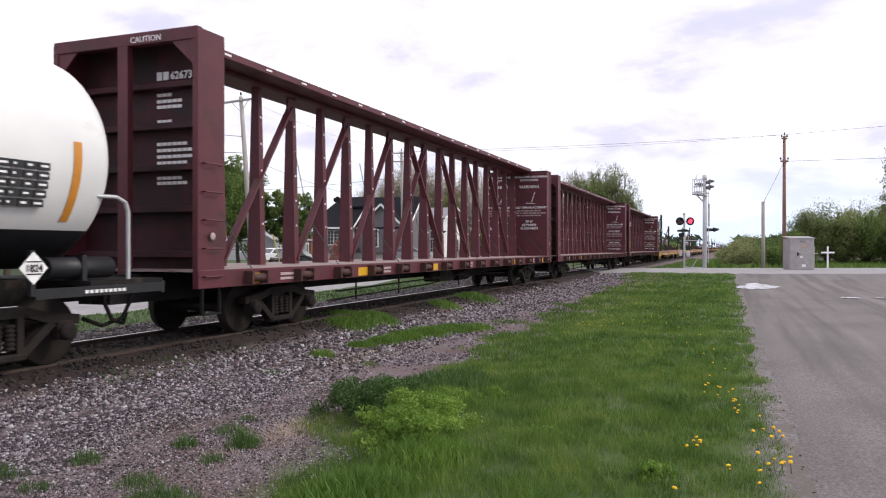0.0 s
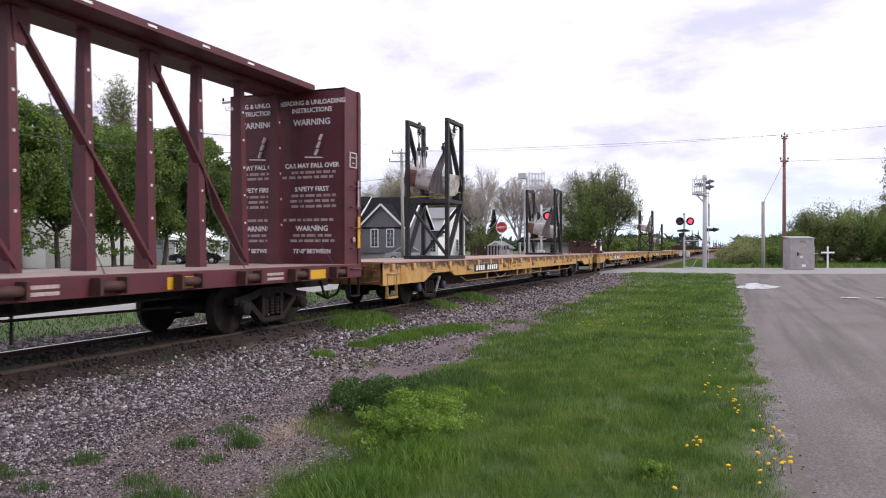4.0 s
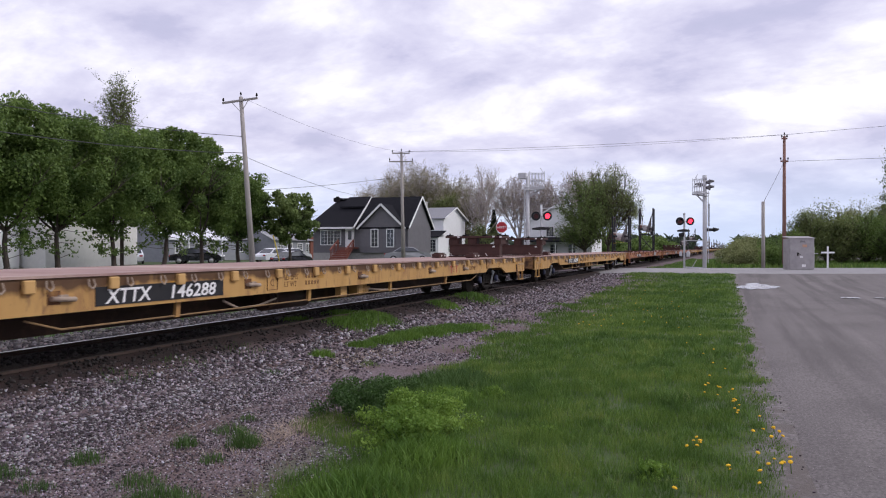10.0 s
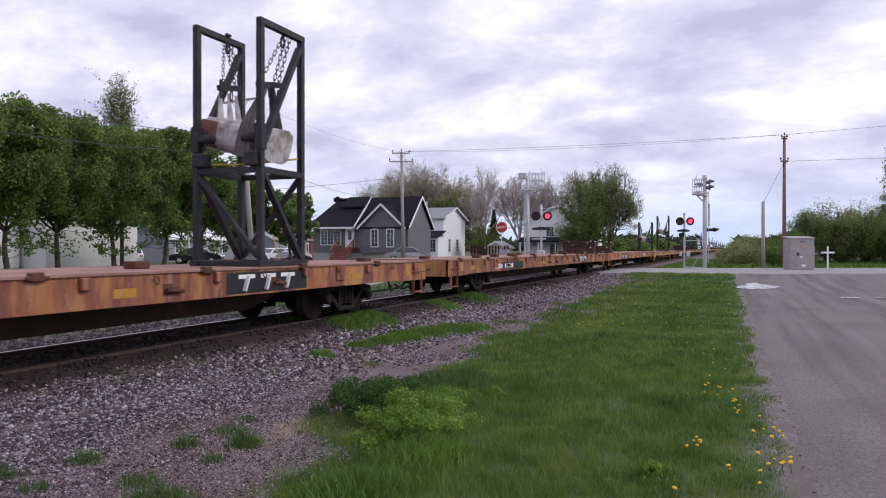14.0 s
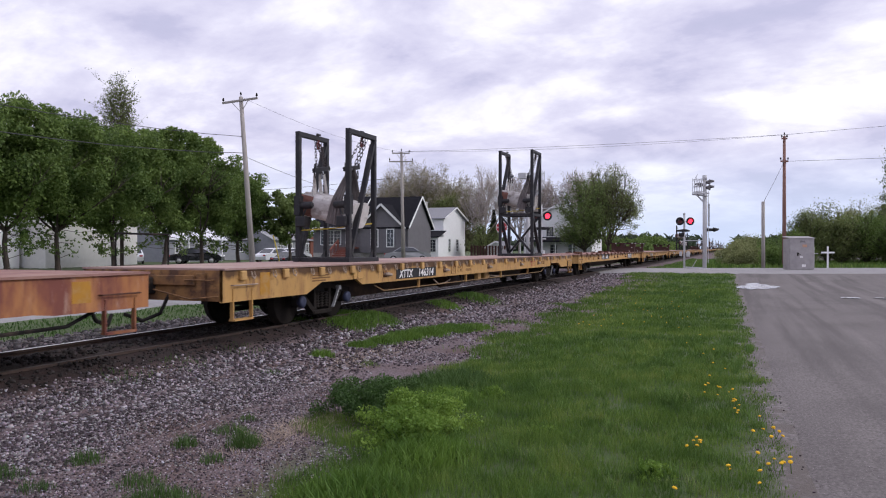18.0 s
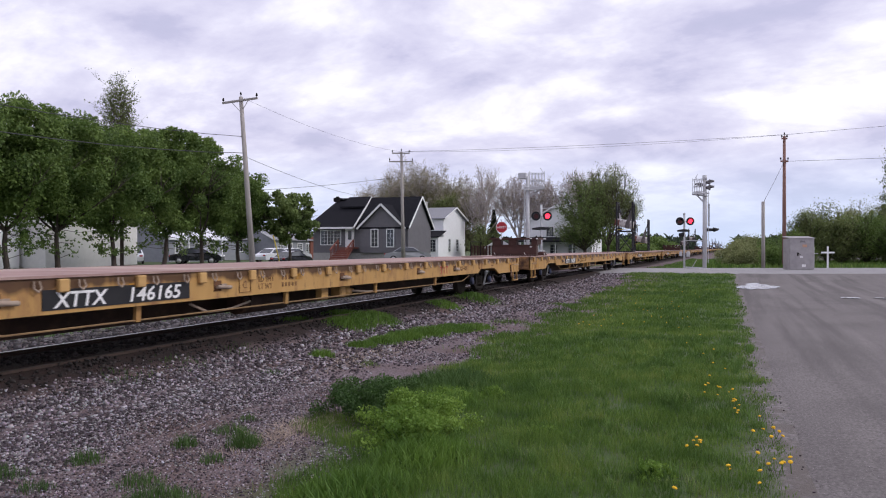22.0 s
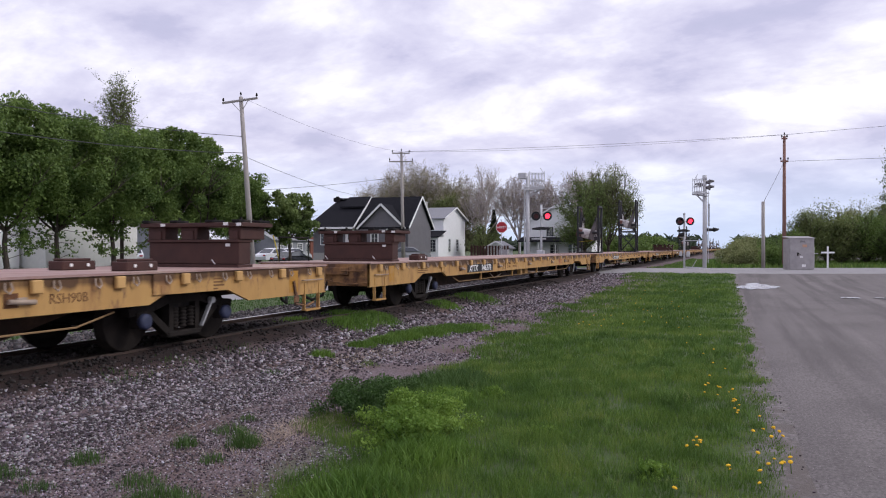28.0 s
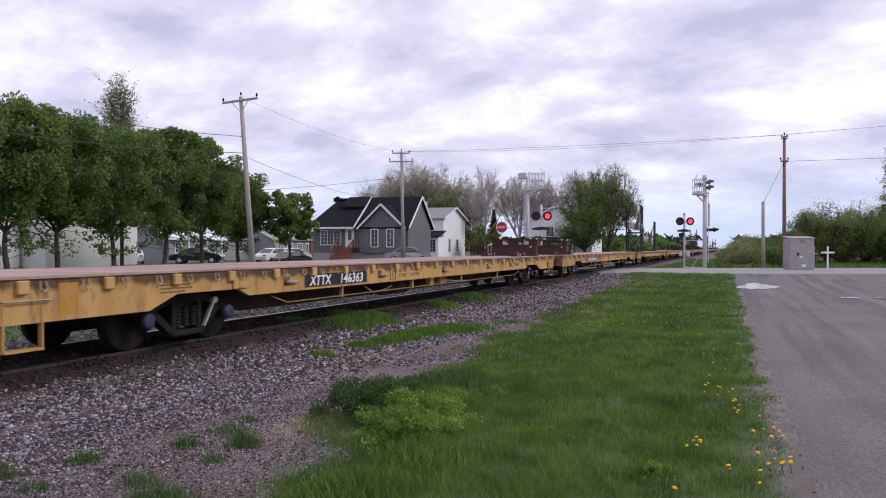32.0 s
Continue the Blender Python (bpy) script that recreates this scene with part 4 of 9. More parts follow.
mh = gable_house("house", "low grey house with white metal roof", 60.2, 68.6, 52.0, 58.0, 2.45, 3.9, "mid_siding", "metal_roof", "x")
for xx in (61.5, 64.4, 66.8):
    window(mh, "x", 52.0, -1, xx, 1.0, 0.9, 0.9, 1)
    bm = BM()
    box(bm, xx + 0.75, xx + 0.87, 51.3, 51.42, -0.2, 2.4)
    part("porch_post", bm, "trim", mh)
gh = gable_house("house", "pale grey bungalow behind the trees", 69.6, 76.5, 54.0, 60.0, 2.6, 3.6, "mid_siding", "grey_roof", "x")
window(gh, "x", 54.0, -1, 71.2, 1.1, 0.9, 0.9, 1)
window(gh, "x", 54.0, -1, 74.4, 1.1, 0.9, 0.9, 1)
bh = gable_house("house", "long low bungalow with grey roof and brick end", 77.0, 86.5, 51.0, 57.0, 2.55, 4.0, "mid_siding", "grey_roof", "x")
for xx in (78.2, 80.3, 82.6, 84.6):
    window(bh, "x", 51.0, -1, xx, 1.0, 1.0, 1.0, 2)
bm = BM()
box(bm, 84.9, 86.6, 50.8, 52.6, -0.2, 2.9)
part("brick_end", bm, "brick", bh)
fh = gable_house("house", "white two-storey farmhouse with a veranda", 98.0, 106.0, 17.2, 26.0, 4.7, 7.0, "white_siding", "grey_roof", "x")
for yy in (20.2, 22.6):
    window(fh, "y", 98.0, -1, yy, 3.0, 0.9, 1.2, 2)
    window(fh, "y", 98.0, -1, yy - 0.5, 0.4, 0.9, 1.5, 1)
bm = BM()
slab(bm, [(95.6, 16.8, 2.35), (95.6, 26.4, 2.35), (98.0, 26.4, 2.9), (98.0, 16.8, 2.9)], 0.12)
part("veranda_roof", bm, "shingle", fh)
for yy in (17.1, 19.2, 21.4, 23.6, 26.0):
    bm = BM()
    box(bm, 95.7, 95.85, yy - 0.07, yy + 0.07, -0.2, 2.25)
    part("veranda_post", bm, "trim", fh)
shed = gable_house("shed", "small white garden shed", 92.0, 95.0, 26.8, 29.4, 1.5, 2.2, "white_siding", "grey_roof", "x")

bm = BM()
fence = thing("board_fence", "dark brown board fence", "fence")
for k in range(13, 26):
    bm = BM()
    box(bm, 84.0 + 0.1 * k, 84.03 + 0.1 * k, 33.4 - 0.34 * k, 33.68 - 0.34 * k, -0.3, 1.75)
    part("board", bm, "beam", fence)


# ---- poles and wires ----
def utility_pole(base, top, r, arms, material="pole", label="weathered grey wooden utility pole with crossarm"):
    p = thing("utility_pole", label, "utility pole", "utility poles")
    base, top = Vector(base), Vector(top)
    bm = BM()
    tube(bm, base, top, r, r * 0.62, 12)
    part("pole", bm, material, p)
    for dz, half, ends in arms:
        a = top.lerp(base, dz / (top - base).length)
        d = Vector(ends).normalized()
        bm = BM()
        bar(bm, a - d * half + Vector((-0.12, 0, 0)), a + d * half + Vector((-0.12, 0, 0)), 0.10, 0.12)
        bar(bm, a - d * half * 0.5 + Vector((-0.12, 0, 0)), a - Vector((0, 0, 0.7)), 0.03)
        bar(bm, a + d * half * 0.5 + Vector((-0.12, 0, 0)), a - Vector((0, 0, 0.7)), 0.03)
        part("crossarm", bm, material, p)
        for s in (-0.95, 0.95):
            bm = BM()
            c = a + d * half * s + Vector((-0.12, 0, 0.06))
            tube(bm, c, c + Vector((0, 0, 0.10)), 0.02, n=6)
            tube(bm, c + Vector((0, 0, 0.08)), c + Vector((0, 0, 0.24)), 0.07, 0.04, 8)
            part("insulator", bm, "dark", p)
    bm = BM()
    tube(bm, top, top + Vector((0, 0, 0.16)), 0.02, n=6)
    tube(bm, top + Vector((0, 0, 0.12)), top + Vector((0, 0, 0.28)), 0.06, 0.035, 8)
    part("insulator", bm, "dark", p)
    return p


ACROSS = (0.22, -0.97, 0.11)
P1, P2, P3 = Vector((38.55, 27.9, 10.6)), Vector((66.72, 29.9, 10.7)), Vector((65.67, -3.65, 10.3))
utility_pole((38.85, 27.2, -0.4), P1, 0.19, [(0.25, 1.12, ACROSS)])
utility_pole((66.79, 29.7, -0.3), P2, 0.19, [(0.15, 0.85, (0.36, -0.93, 0)), (0.95, 1.15, (0.36, -0.93, 0))])
utility_pole((65.67, -3.65, -0.3), P3, 0.17, [(0.22, 0.22, (0.36, -0.93, 0)), (2.0, 0.30, (0.36, -0.93, 0))], "pole_brown", "red-brown wooden utility pole")
small = thing("guy_stub", "short weathered grey guy pole", "pole")
bm = BM()
tube(bm, (62.91, -2.04, -0.3), (62.93, -2.02, 5.0), 0.14, 0.12, 10)
part("pole", bm, "pole", small)
yp = thing("marker_pole", "leaning yellow marker post", "marker post")
bm = BM()
tube(bm, (57.6, 37.5, -0.2), (57.35, 38.1, 2.6), 0.05, n=8)
part("post", bm, "strap", yp)


def wire(p, q, drop, r=0.018):
    ob = part("overhead_wire", cable(BM(), sag(p, q, drop), r), "wire")
    return tagged(ob, "thin black overhead wire", "wire", "overhead wires")


wire(P2 + Vector((0, -0.4, 0)), P3 + Vector((0, 0.1, 0.1)), 0.15, 0.015)
wire(P2 + Vector((0, 0.3, 0)), P3 + Vector((0, -0.1, 0.1)), 0.35, 0.011)
wire(P3 + Vector((0, 0, 0.1)), (63, -45, 12.4), 0.2, 0.014)
wire(P3 + Vector((0, 0.3, -2.0)), (64, -45, 8.6), 0.2, 0.016)
wire((38.6, 27.8, 8.2), (-4, 27.0, 8.3), 1.1, 0.02)
wire((38.6, 27.7, 7.2), (-4, 27.0, 7.3), 1.2, 0.025)
wire((38.7, 27.6, 6.95), (75.0, 39.2, 7.3), 0.25, 0.014)
wire((66.75, 29.9, 8.3), (50, 44, 5.9), 0.3, 0.02)
wire(P1, P2, 0.5, 0.008)
wire((62.93, -2.02, 4.9), (65.6, -3.6, 8.2), 0.05, 0.015)


# ---- level-crossing equipment ----
def flash_pair(parent, c, facing, lit):
    """Two round lamps on a cross tube; facing is the unit way they look, lit the index of the lit one."""
    c, f = Vector(c), Vector(facing).normalized()
    side = f.cross(Vector((0, 0, 1))).normalized()
    bm = BM()
    tube(bm, c - side * 0.42, c + side * 0.42, 0.03, n=8)
    part("lamp_arm", bm, "alu", parent)
    for k, s in enumerate((1, -1)):
        b = c + side * 0.38 * s + f * 0.08
        bm = BM()
        tube(bm, b, b + f * 0.03, 0.30, 0.30, 20)
        tube(bm, b - f * 0.22, b, 0.10, 0.16, 12)
        bk = part("lamp_disc", bm, "black", parent, "black lamp backing disc")
        bm = BM()
        tube(bm, b + f * 0.031, b + f * 0.05, 0.17, 0.15, 16)
        part("lens", bm, "lamp_red" if k == lit else "lens_dark", bk, "lit red lens" if k == lit else "dark red lens")
        bm = BM()
        for j in range(7):
            a0, a1 = radians(10 + j * 23), radians(33 + j * 23)
            p0 = b + side * 0.19 * math.cos(a0) + Vector((0, 0, 0.19 * math.sin(a0)))
            p1 = b + side * 0.19 * math.cos(a1) + Vector((0, 0, 0.19 * math.sin(a1)))
            vs = [bm.verts.new(q) for q in (p0 + f * 0.03, p1 + f * 0.03, p1 + f * 0.28, p0 + f * 0.28)]
            bm.faces.new(vs)
        part("visor", bm, "black", bk)


def cage_mast(base, h, foot, toward, label, reach=1.1):
    """A tubular mast with a railed maintenance platform and a bell on top."""
    m = thing("signal_mast", label, "signal mast", "crossing signal masts")
    b, t = Vector(base), Vector(toward).normalized()
    up = Vector((0, 0, 1))
    bm = BM()
    tube(bm, b, b + up * (h - 0.35), 0.14, 0.13, 14)
    box(bm, b.x - 0.35, b.x + 0.35, b.y - 0.35, b.y + 0.35, b.z - 0.3, b.z + 0.12, 0.02)
    part("mast", bm, "alu", m)
    s = t.cross(up)
    z = h - foot
    o = b + up * z
    bm = BM()
    for k in (-1, 1):
        bar(bm, o + s * 0.38 * k - t * 0.2, o + s * 0.38 * k + t * (reach + 0.05), 0.06, 0.09)
    for k in range(8):
        bar(bm, o + t * (k * reach / 7) - s * 0.38, o + t * (k * reach / 7) + s * 0.38, 0.03, 0.02)
    bar(bm, o + t * reach + up * 0.02, o - up * 0.0 + t * 0.1 - up * 0.5, 0.05)
    part("platform", bm, "alu", m)
    part("floor_plate", slab(BM(), [tuple(o + t * d + s * w - up * (0.05 + 0.12 * (d < 0.3))) for d, w in ((-0.2, -0.36), (reach + 0.04, -0.36), (reach + 0.04, 0.36), (-0.2, 0.36))], 0.03), "alu", m)
    for k in (-1, 1):
        bm = BM()
        for j in range(6):
            d = 0.1 + (reach - 0.1) * j / 5
            tube(bm, o + s * 0.38 * k + t * d, o + s * 0.38 * k + t * d + up * (1.0 if j % 5 else 1.12), 0.022, n=6)
        for zz in (0.12, 0.5, 1.0):
            tube(bm, o + s * 0.38 * k + t * 0.1 + up * zz, o + s * 0.38 * k + t * reach + up * zz, 0.022, n=6)
        part("railing", bm, "alu", m)
    bm = BM()
    for zz in (0.12, 0.5, 1.0):
        tube(bm, o + t * reach + s * 0.38 + up * zz, o + t * reach - s * 0.38 + up * zz, 0.022, n=6)
    part("railing", bm, "alu", m)
    bm = BM()
    tube(bm, o + t * 0.1 - up * 0.6, o + t * (reach * 0.9) - up * 0.02, 0.04, n=6)
    tube(bm, o + t * reach + up * 1.0, o + t * (reach - 0.22) + up * 1.38, 0.02, n=5)
    part("stay", bm, "alu", m)
    bm = BM()
    for k in range(int(z / 0.3)):
        tube(bm, b + up * (0.6 + 0.3 * k) - s * 0.16 - t * 0.22, b + up * (0.6 + 0.3 * k) + s * 0.16 - t * 0.22, 0.012, n=5)
    for k in (-1, 1):
        bar(bm, b + up * 0.5 + s * 0.17 * k - t * 0.22, b + up * (z + 0.2) + s * 0.17 * k - t * 0.22, 0.03)
    part("ladder", bm, "alu", m)
    return m, o, t, s


TO_CAM = (-0.9336, -0.3584, 0)
m1, o1, t1, s1 = cage_mast((57.08, 2.0, -0.1), 6.8, 1.38, (-0.35, 0.93, 0), "silver signal mast with caged platform beside the crossing", 0.72)
bm = BM()
tube(bm, o1 + Vector((0.0, 0.0, 0.95)), o1 + Vector((0, 0, 1.3)), 0.16, 0.15, 12)
part("bell", bm, "alu", m1)
for zz, dy in ((0.80, -1), (0.42, -1), (0.62, 1)):
    bm = BM()
    c1 = o1 + Vector((0.02 * dy, 0.12 * dy, zz))
    tube(bm, c1, c1 + Vector((-0.06, 0.20 * dy, 0)), 0.10, 0.17, 12)
    tube(bm, c1 + Vector((-0.06, 0.20 * dy, 0)), c1 + Vector((-0.07, 0.24 * dy, 0)), 0.20, n=14)
    tube(bm, c1 + Vector((-0.07, 0.24 * dy, 0.06)), c1 + Vector((-0.12, 0.52 * dy, 0.05)), 0.12, 0.07, 10)
    part("lamp_head", bm, "lamp_grey", m1, "grey hooded lamp head seen from the side")
bm = BM()
tube(bm, (57.1, 1.85, 2.75), (57.25, 1.4, 2.75), 0.12, 0.10, 12)
tube(bm, (57.25, 1.4, 2.75), (57.4, 1.05, 2.78), 0.17, 0.06, 12)
part("horn", bm, "black", m1, "black lamp hood on a side arm")
bm = BM()
tube(bm, (57.2, 1.72, 3.0), (57.2, 1.72, 4.6), 0.05, n=6)
part("conduit", bm, "dark", m1)

x1 = thing("crossing_signal", "silver crossing signal post with a pair of flashing red lamps", "crossing signal", "crossing signals")
bm = BM()
tube(bm, (58.65, 3.47, -0.15), (58.65, 3.47, 3.95), 0.075, n=12)
tube(bm, (58.65, 3.47, 3.95), (58.65, 3.47, 4.05), 0.10, 0.06, 12)
part("post", bm, "alu", x1)
flash_pair(x1, (58.55, 3.44, 3.42), TO_CAM, 1)
bm = BM()
for k, (dy, w) in enumerate(((0.55, 0.3), (-0.42, 0.22))):
    tube(bm, (58.65, 3.47, 2.75), (58.6, 3.47 + dy * 0.9, 2.72), 0.12, 0.06, 10)
tube(bm, (58.65, 3.47, 2.45), (58.65, 3.85, 2.42), 0.18, 0.14, 12)
part("side_lamp", bm, "black", x1, "black side lamps seen from the side")
bm = BM()
box(bm, 58.55, 58.75, 3.62, 3.82, 0.85, 1.2, 0.03)
box(bm, 58.55, 58.75, 3.08, 3.32, 0.8, 1.2, 0.03)
part("gate_mechanism", bm, "alu", x1, "silver gate mechanism")
bm = BM()
bar(bm, (58.6, 3.5, 2.0), (58.7, 2.1, 2.0), 0.05, 0.05)
bar(bm, (58.5, 3.5, 0.05), (58.5, 1.9, 0.0), 0.08, 0.08)
bar(bm, (58.5, 2.9, 0.05), (58.5, 2.6, 0.6), 0.05, 0.05)
part("gate_frame", bm, "alu", x1)

x2 = thing("crossing_signal", "silver crossing signal post with flashing red lamps across the track", "crossing signal", "crossing signals")
bm = BM()
tube(bm, (49.06, 11.9, -0.3), (49.06, 11.9, 4.3), 0.075, n=12)
tube(bm, (49.06, 11.6, 2.05), (49.3, 12.6, 2.05), 0.05, n=8)
part("post", bm, "alu", x2)
flash_pair(x2, (48.96, 11.86, 3.55), TO_CAM, 1)
bm = BM()
tube(bm, (49.06, 11.9, 2.75), (49.0, 12.5, 2.72), 0.12, 0.06, 10)
tube(bm, (49.06, 11.9, 2.75), (49.1, 11.3, 2.72), 0.12, 0.06, 10)
part("side_lamp", bm, "black", x2)
bm = BM()
box(bm, 48.9, 49.25, 11.7, 12.2, 0.7, 1.3, 0.03)
part("gate_mechanism", bm, "alu", x2)
bm = BM()
tube(bm, (49.06, 11.9, 4.05), (49.4, 10.9, 4.1), 0.03, n=6)
part("top_arm", bm, "alu", x2)
m2, o2, t2, s2 = cage_mast((50.64, 13.24, -0.3), 7.0, 1.15, (0.36, -0.93, 0), "silver signal mast with caged platform across the track")
bm = BM()
box(bm, 50.4, 50.9, 13.3, 13.85, 6.2, 6.6, 0.03)
part("head_box", bm, "alu", m2)

st = thing("stop_sign", "red octagonal stop sign on a steel post", "stop sign")
c = Vector((50.0, 14.9, 2.87))
f = Vector(TO_CAM)
side = f.cross(Vector((0, 0, 1))).normalized()
bm = BM()
tube(bm, (50.03, 14.91, -0.3), (50.03, 14.91, 3.3), 0.035, n=8)
part("post", bm, "steel", st)
for name, r, off, material in (("border", 0.41, 0.06, "white"), ("plate", 0.38, 0.066, "sign_red")):
    bm = BM()
    vs = [[bm.verts.new(c + f * (off + d) + side * r * math.cos(a) + Vector((0, 0, r * math.sin(a)))) for a in (radians(22.5 + 45 * k) for k in range(8))] for d in (0.0, -0.005)]
    bm.faces.new(vs[0]), bm.faces.new(vs[1][::-1])
    for i in range(8):
        bm.faces.new((vs[0][i], vs[0][(i + 1) % 8], vs[1][(i + 1) % 8], vs[1][i]))
    plate = part(name, bm, material, st)
lettering("writing", "ARRÊT", 0.21, c.x + f.x * 0.07, c.y + f.y * 0.07, c.z - 0.07, "white", plate, "CENTER", turn=math.degrees(math.atan2(-0.9336, 0.3584)))
bm = BM()
box(bm, 50.3, 50.8, 14.6, 15.2, -0.3, 1.35, 0.02)
tagged(part("relay_box", bm, "cabinet"), "small grey relay box beside the stop sign", "cabinet")

cab = thing("signal_cabinet", "tan-grey metal signal cabinet with a sloping lid", "cabinet")
cab.matrix_basis = pose(57.26, -4.07, -0.07, 0, 0, -69)
part("body", box(BM(), -0.84, 0.84, -0.5, 0.5, 0.0, 2.16, 0.02), "cabinet", cab)
bm = BM()
slab(bm, [(-0.87, -0.54, 2.22), (0.87, -0.54, 2.22), (0.87, 0.54, 2.34), (-0.87, 0.54, 2.34)], 0.06)
part("lid", bm, "cabinet", cab)
dr = part("door", box(BM(), -0.76, 0.76, -0.525, -0.505, 0.10, 2.06, 0.006), "cabinet", cab)
part("handle", bar(box(BM(), -0.34, -0.26, -0.56, -0.526, 0.98, 1.22), (-0.30, -0.57, 1.20), (-0.12, -0.57, 1.06), 0.03), "dark", dr)
part("vent", box(box(BM(), -0.12, 0.2, -0.532, -0.526, 1.92, 1.95), -0.12, 0.2, -0.532, -0.526, 1.98, 2.01), "dark", dr)
for xx, zz, w, hh, m_ in ((0.18, 1.58, 0.30, 0.18, "notice_orange"), (0.12, 0.24, 0.26, 0.18, "white"), (-0.05, 0.86, 0.18, 0.12, "white"), (-0.28, 1.05, 0.05, 0.05, "white")):
    part("notice", box(BM(), xx - w / 2, xx + w / 2, -0.533, -0.528, zz, zz + hh), m_, cab, "small faded notice")
bm = BM()
box(bm, -0.9, 0.9, -0.58, 0.58, -0.25, 0.0)
part("plinth", bm, "concrete", cab)
bm = BM()
tube(bm, (0.95, -0.2, 0), (0.95, -0.2, 1.6), 0.04, n=8)
bar(bm, (0.8, -0.2, 1.15), (1.25, -0.2, 1.15), 0.05)
part("meter_post", bm, "alu", cab)

wc = thing("white_cross", "small white wooden cross on a post", "cross")
bm = BM()
box(bm, 62.38, 62.5, -6.46, -6.34, -0.3, 1.58)
part("post", bm, "trim", wc)
bm = BM()
bar(bm, (62.2, -5.95, 1.12), (62.65, -6.85, 1.12), 0.1, 0.12)
part("arm", bm, "trim", wc)

for bx, by, rz in ((74.5, -17.0, 10), (77.5, -20.5, 40), (72.0, -19.5, -20)):
    pile = thing("lumber_pile", "stack of brown sawn lumber", "lumber pile", "lumber piles")
    pile.matrix_basis = pose(bx, by, -0.25, 0, 0, rz)
    for k in range(14):
        bm = BM()
        i, j = k % 5, k // 5
        box(bm, -1.6 + random.uniform(-0.2, 0.2), 1.6 + random.uniform(-0.2, 0.2), -0.6 + i * 0.25, -0.4 + i * 0.25, j * 0.35, j * 0.35 + 0.3)
        part("plank", bm, "lumber", pile)


# ---- parked cars ----
def parked_car(x, y, z, turn, paint, label):
    c = thing("car", label, "car", "parked cars", pose(x, y, z, 0, 0, turn))
    side = [(-2.25, 0.32), (-2.28, 0.62), (-2.15, 0.82), (-1.55, 0.93), (-0.85, 1.38), (-0.2, 1.46), (0.55, 1.42), (1.25, 1.00), (1.95, 0.88), (2.25, 0.66), (2.25, 0.32)]
    bm = prism(BM(), side, -0.86, 0.86)
    for v in bm.verts:
        if v.co.z > 0.95:
            v.co.y *= 1 - 0.28 * (v.co.z - 0.95) / 0.5
    part("body", bm, paint, c)
    for s in (-1, 1):
        bm = BM()
        pts = [(-1.35, 0.98), (-0.8, 1.33), (-0.2, 1.40), (0.5, 1.36), (1.05, 1.02)]
        vs = [bm.verts.new((px, s * (0.875 * (1 - 0.28 * (pz - 0.95) / 0.5)), pz)) for px, pz in pts]
        ws = [bm.verts.new(v.co + Vector((0, s * 0.006, 0))) for v in vs]
        bm.faces.new(ws)
        bm.faces.new(vs[::-1])
        part("side_window", bm, "glass", c)
    for a, b, s in (((-1.5, 0.955), (-0.9, 1.36), -1), ((1.22, 1.03), (0.6, 1.405), 1)):
        bm = BM()
        n = Vector((s * 0.55, 0, 0.8)) * 0.012
        vs = [bm.verts.new(Vector(q) + n) for q in ((a[0], -0.72, a[1]), (a[0], 0.72, a[1]), (b[0], 0.60, b[1]), (b[0], -0.60, b[1]))]
        ws = [bm.verts.new(v.co - n * 0.8) for v in vs]
        bm.faces.new(vs), bm.faces.new(ws[::-1])
        part("windscreen", bm, "glass", c)
    for px in (-1.4, 1.38):
        for s in (-1, 1):
            bm = lathe(BM(), [(-0.1, 0.2), (-0.1, 0.31), (0.1, 0.31), (0.1, 0.2)], 18, "y")
            bmesh.ops.translate(bm, vec=(px, s * 0.80, 0.31), verts=bm.verts)
            wl_ = part("wheel", bm, "tyre", c)
            bm = lathe(BM(), [(-0.105, 0.02), (-0.105, 0.2), (0.105, 0.2), (0.105, 0.02)], 14, "y")
            bmesh.ops.translate(bm, vec=(px, s * 0.80, 0.31), verts=bm.verts)
            part("rim", bm, "steel", wl_)
    for s in (-1, 1):
        bm = BM()
        box(bm, 2.12, 2.24, s * 0.6 - 0.16, s * 0.6 + 0.16, 0.66, 0.78, 0.02)
        part("headlight", bm, "trim", c)
        bm = BM()
        box(bm, -2.29, -2.2, s * 0.65 - 0.13, s * 0.65 + 0.13, 0.68, 0.82, 0.02)
        part("tail_light", bm, "sign_red", c)
    return c


parked_car(55.6, 44.9, 0.02, -62, "car_black", "black parked saloon car")
parked_car(57.4, 46.2, 0.02, -62, "car_white", "white parked saloon car")
parked_car(64.1, 42.4, 0.0, -8, "car_white", "white parked saloon car beside a black one")
parked_car(62.1, 39.2, -0.28, -3, "car_black", "black parked saloon car near the yellow post")
parked_car(67.4, 42.6, 0.0, -10, "car_white", "white parked saloon car beside the grey house")
parked_car(67.9, 29.7, 0.12, -68, "car_grey", "grey parked saloon car in front of the grey house")
parked_car(53.7, 50.4, 0.02, 43, "car_white", "white parked car by the barn")


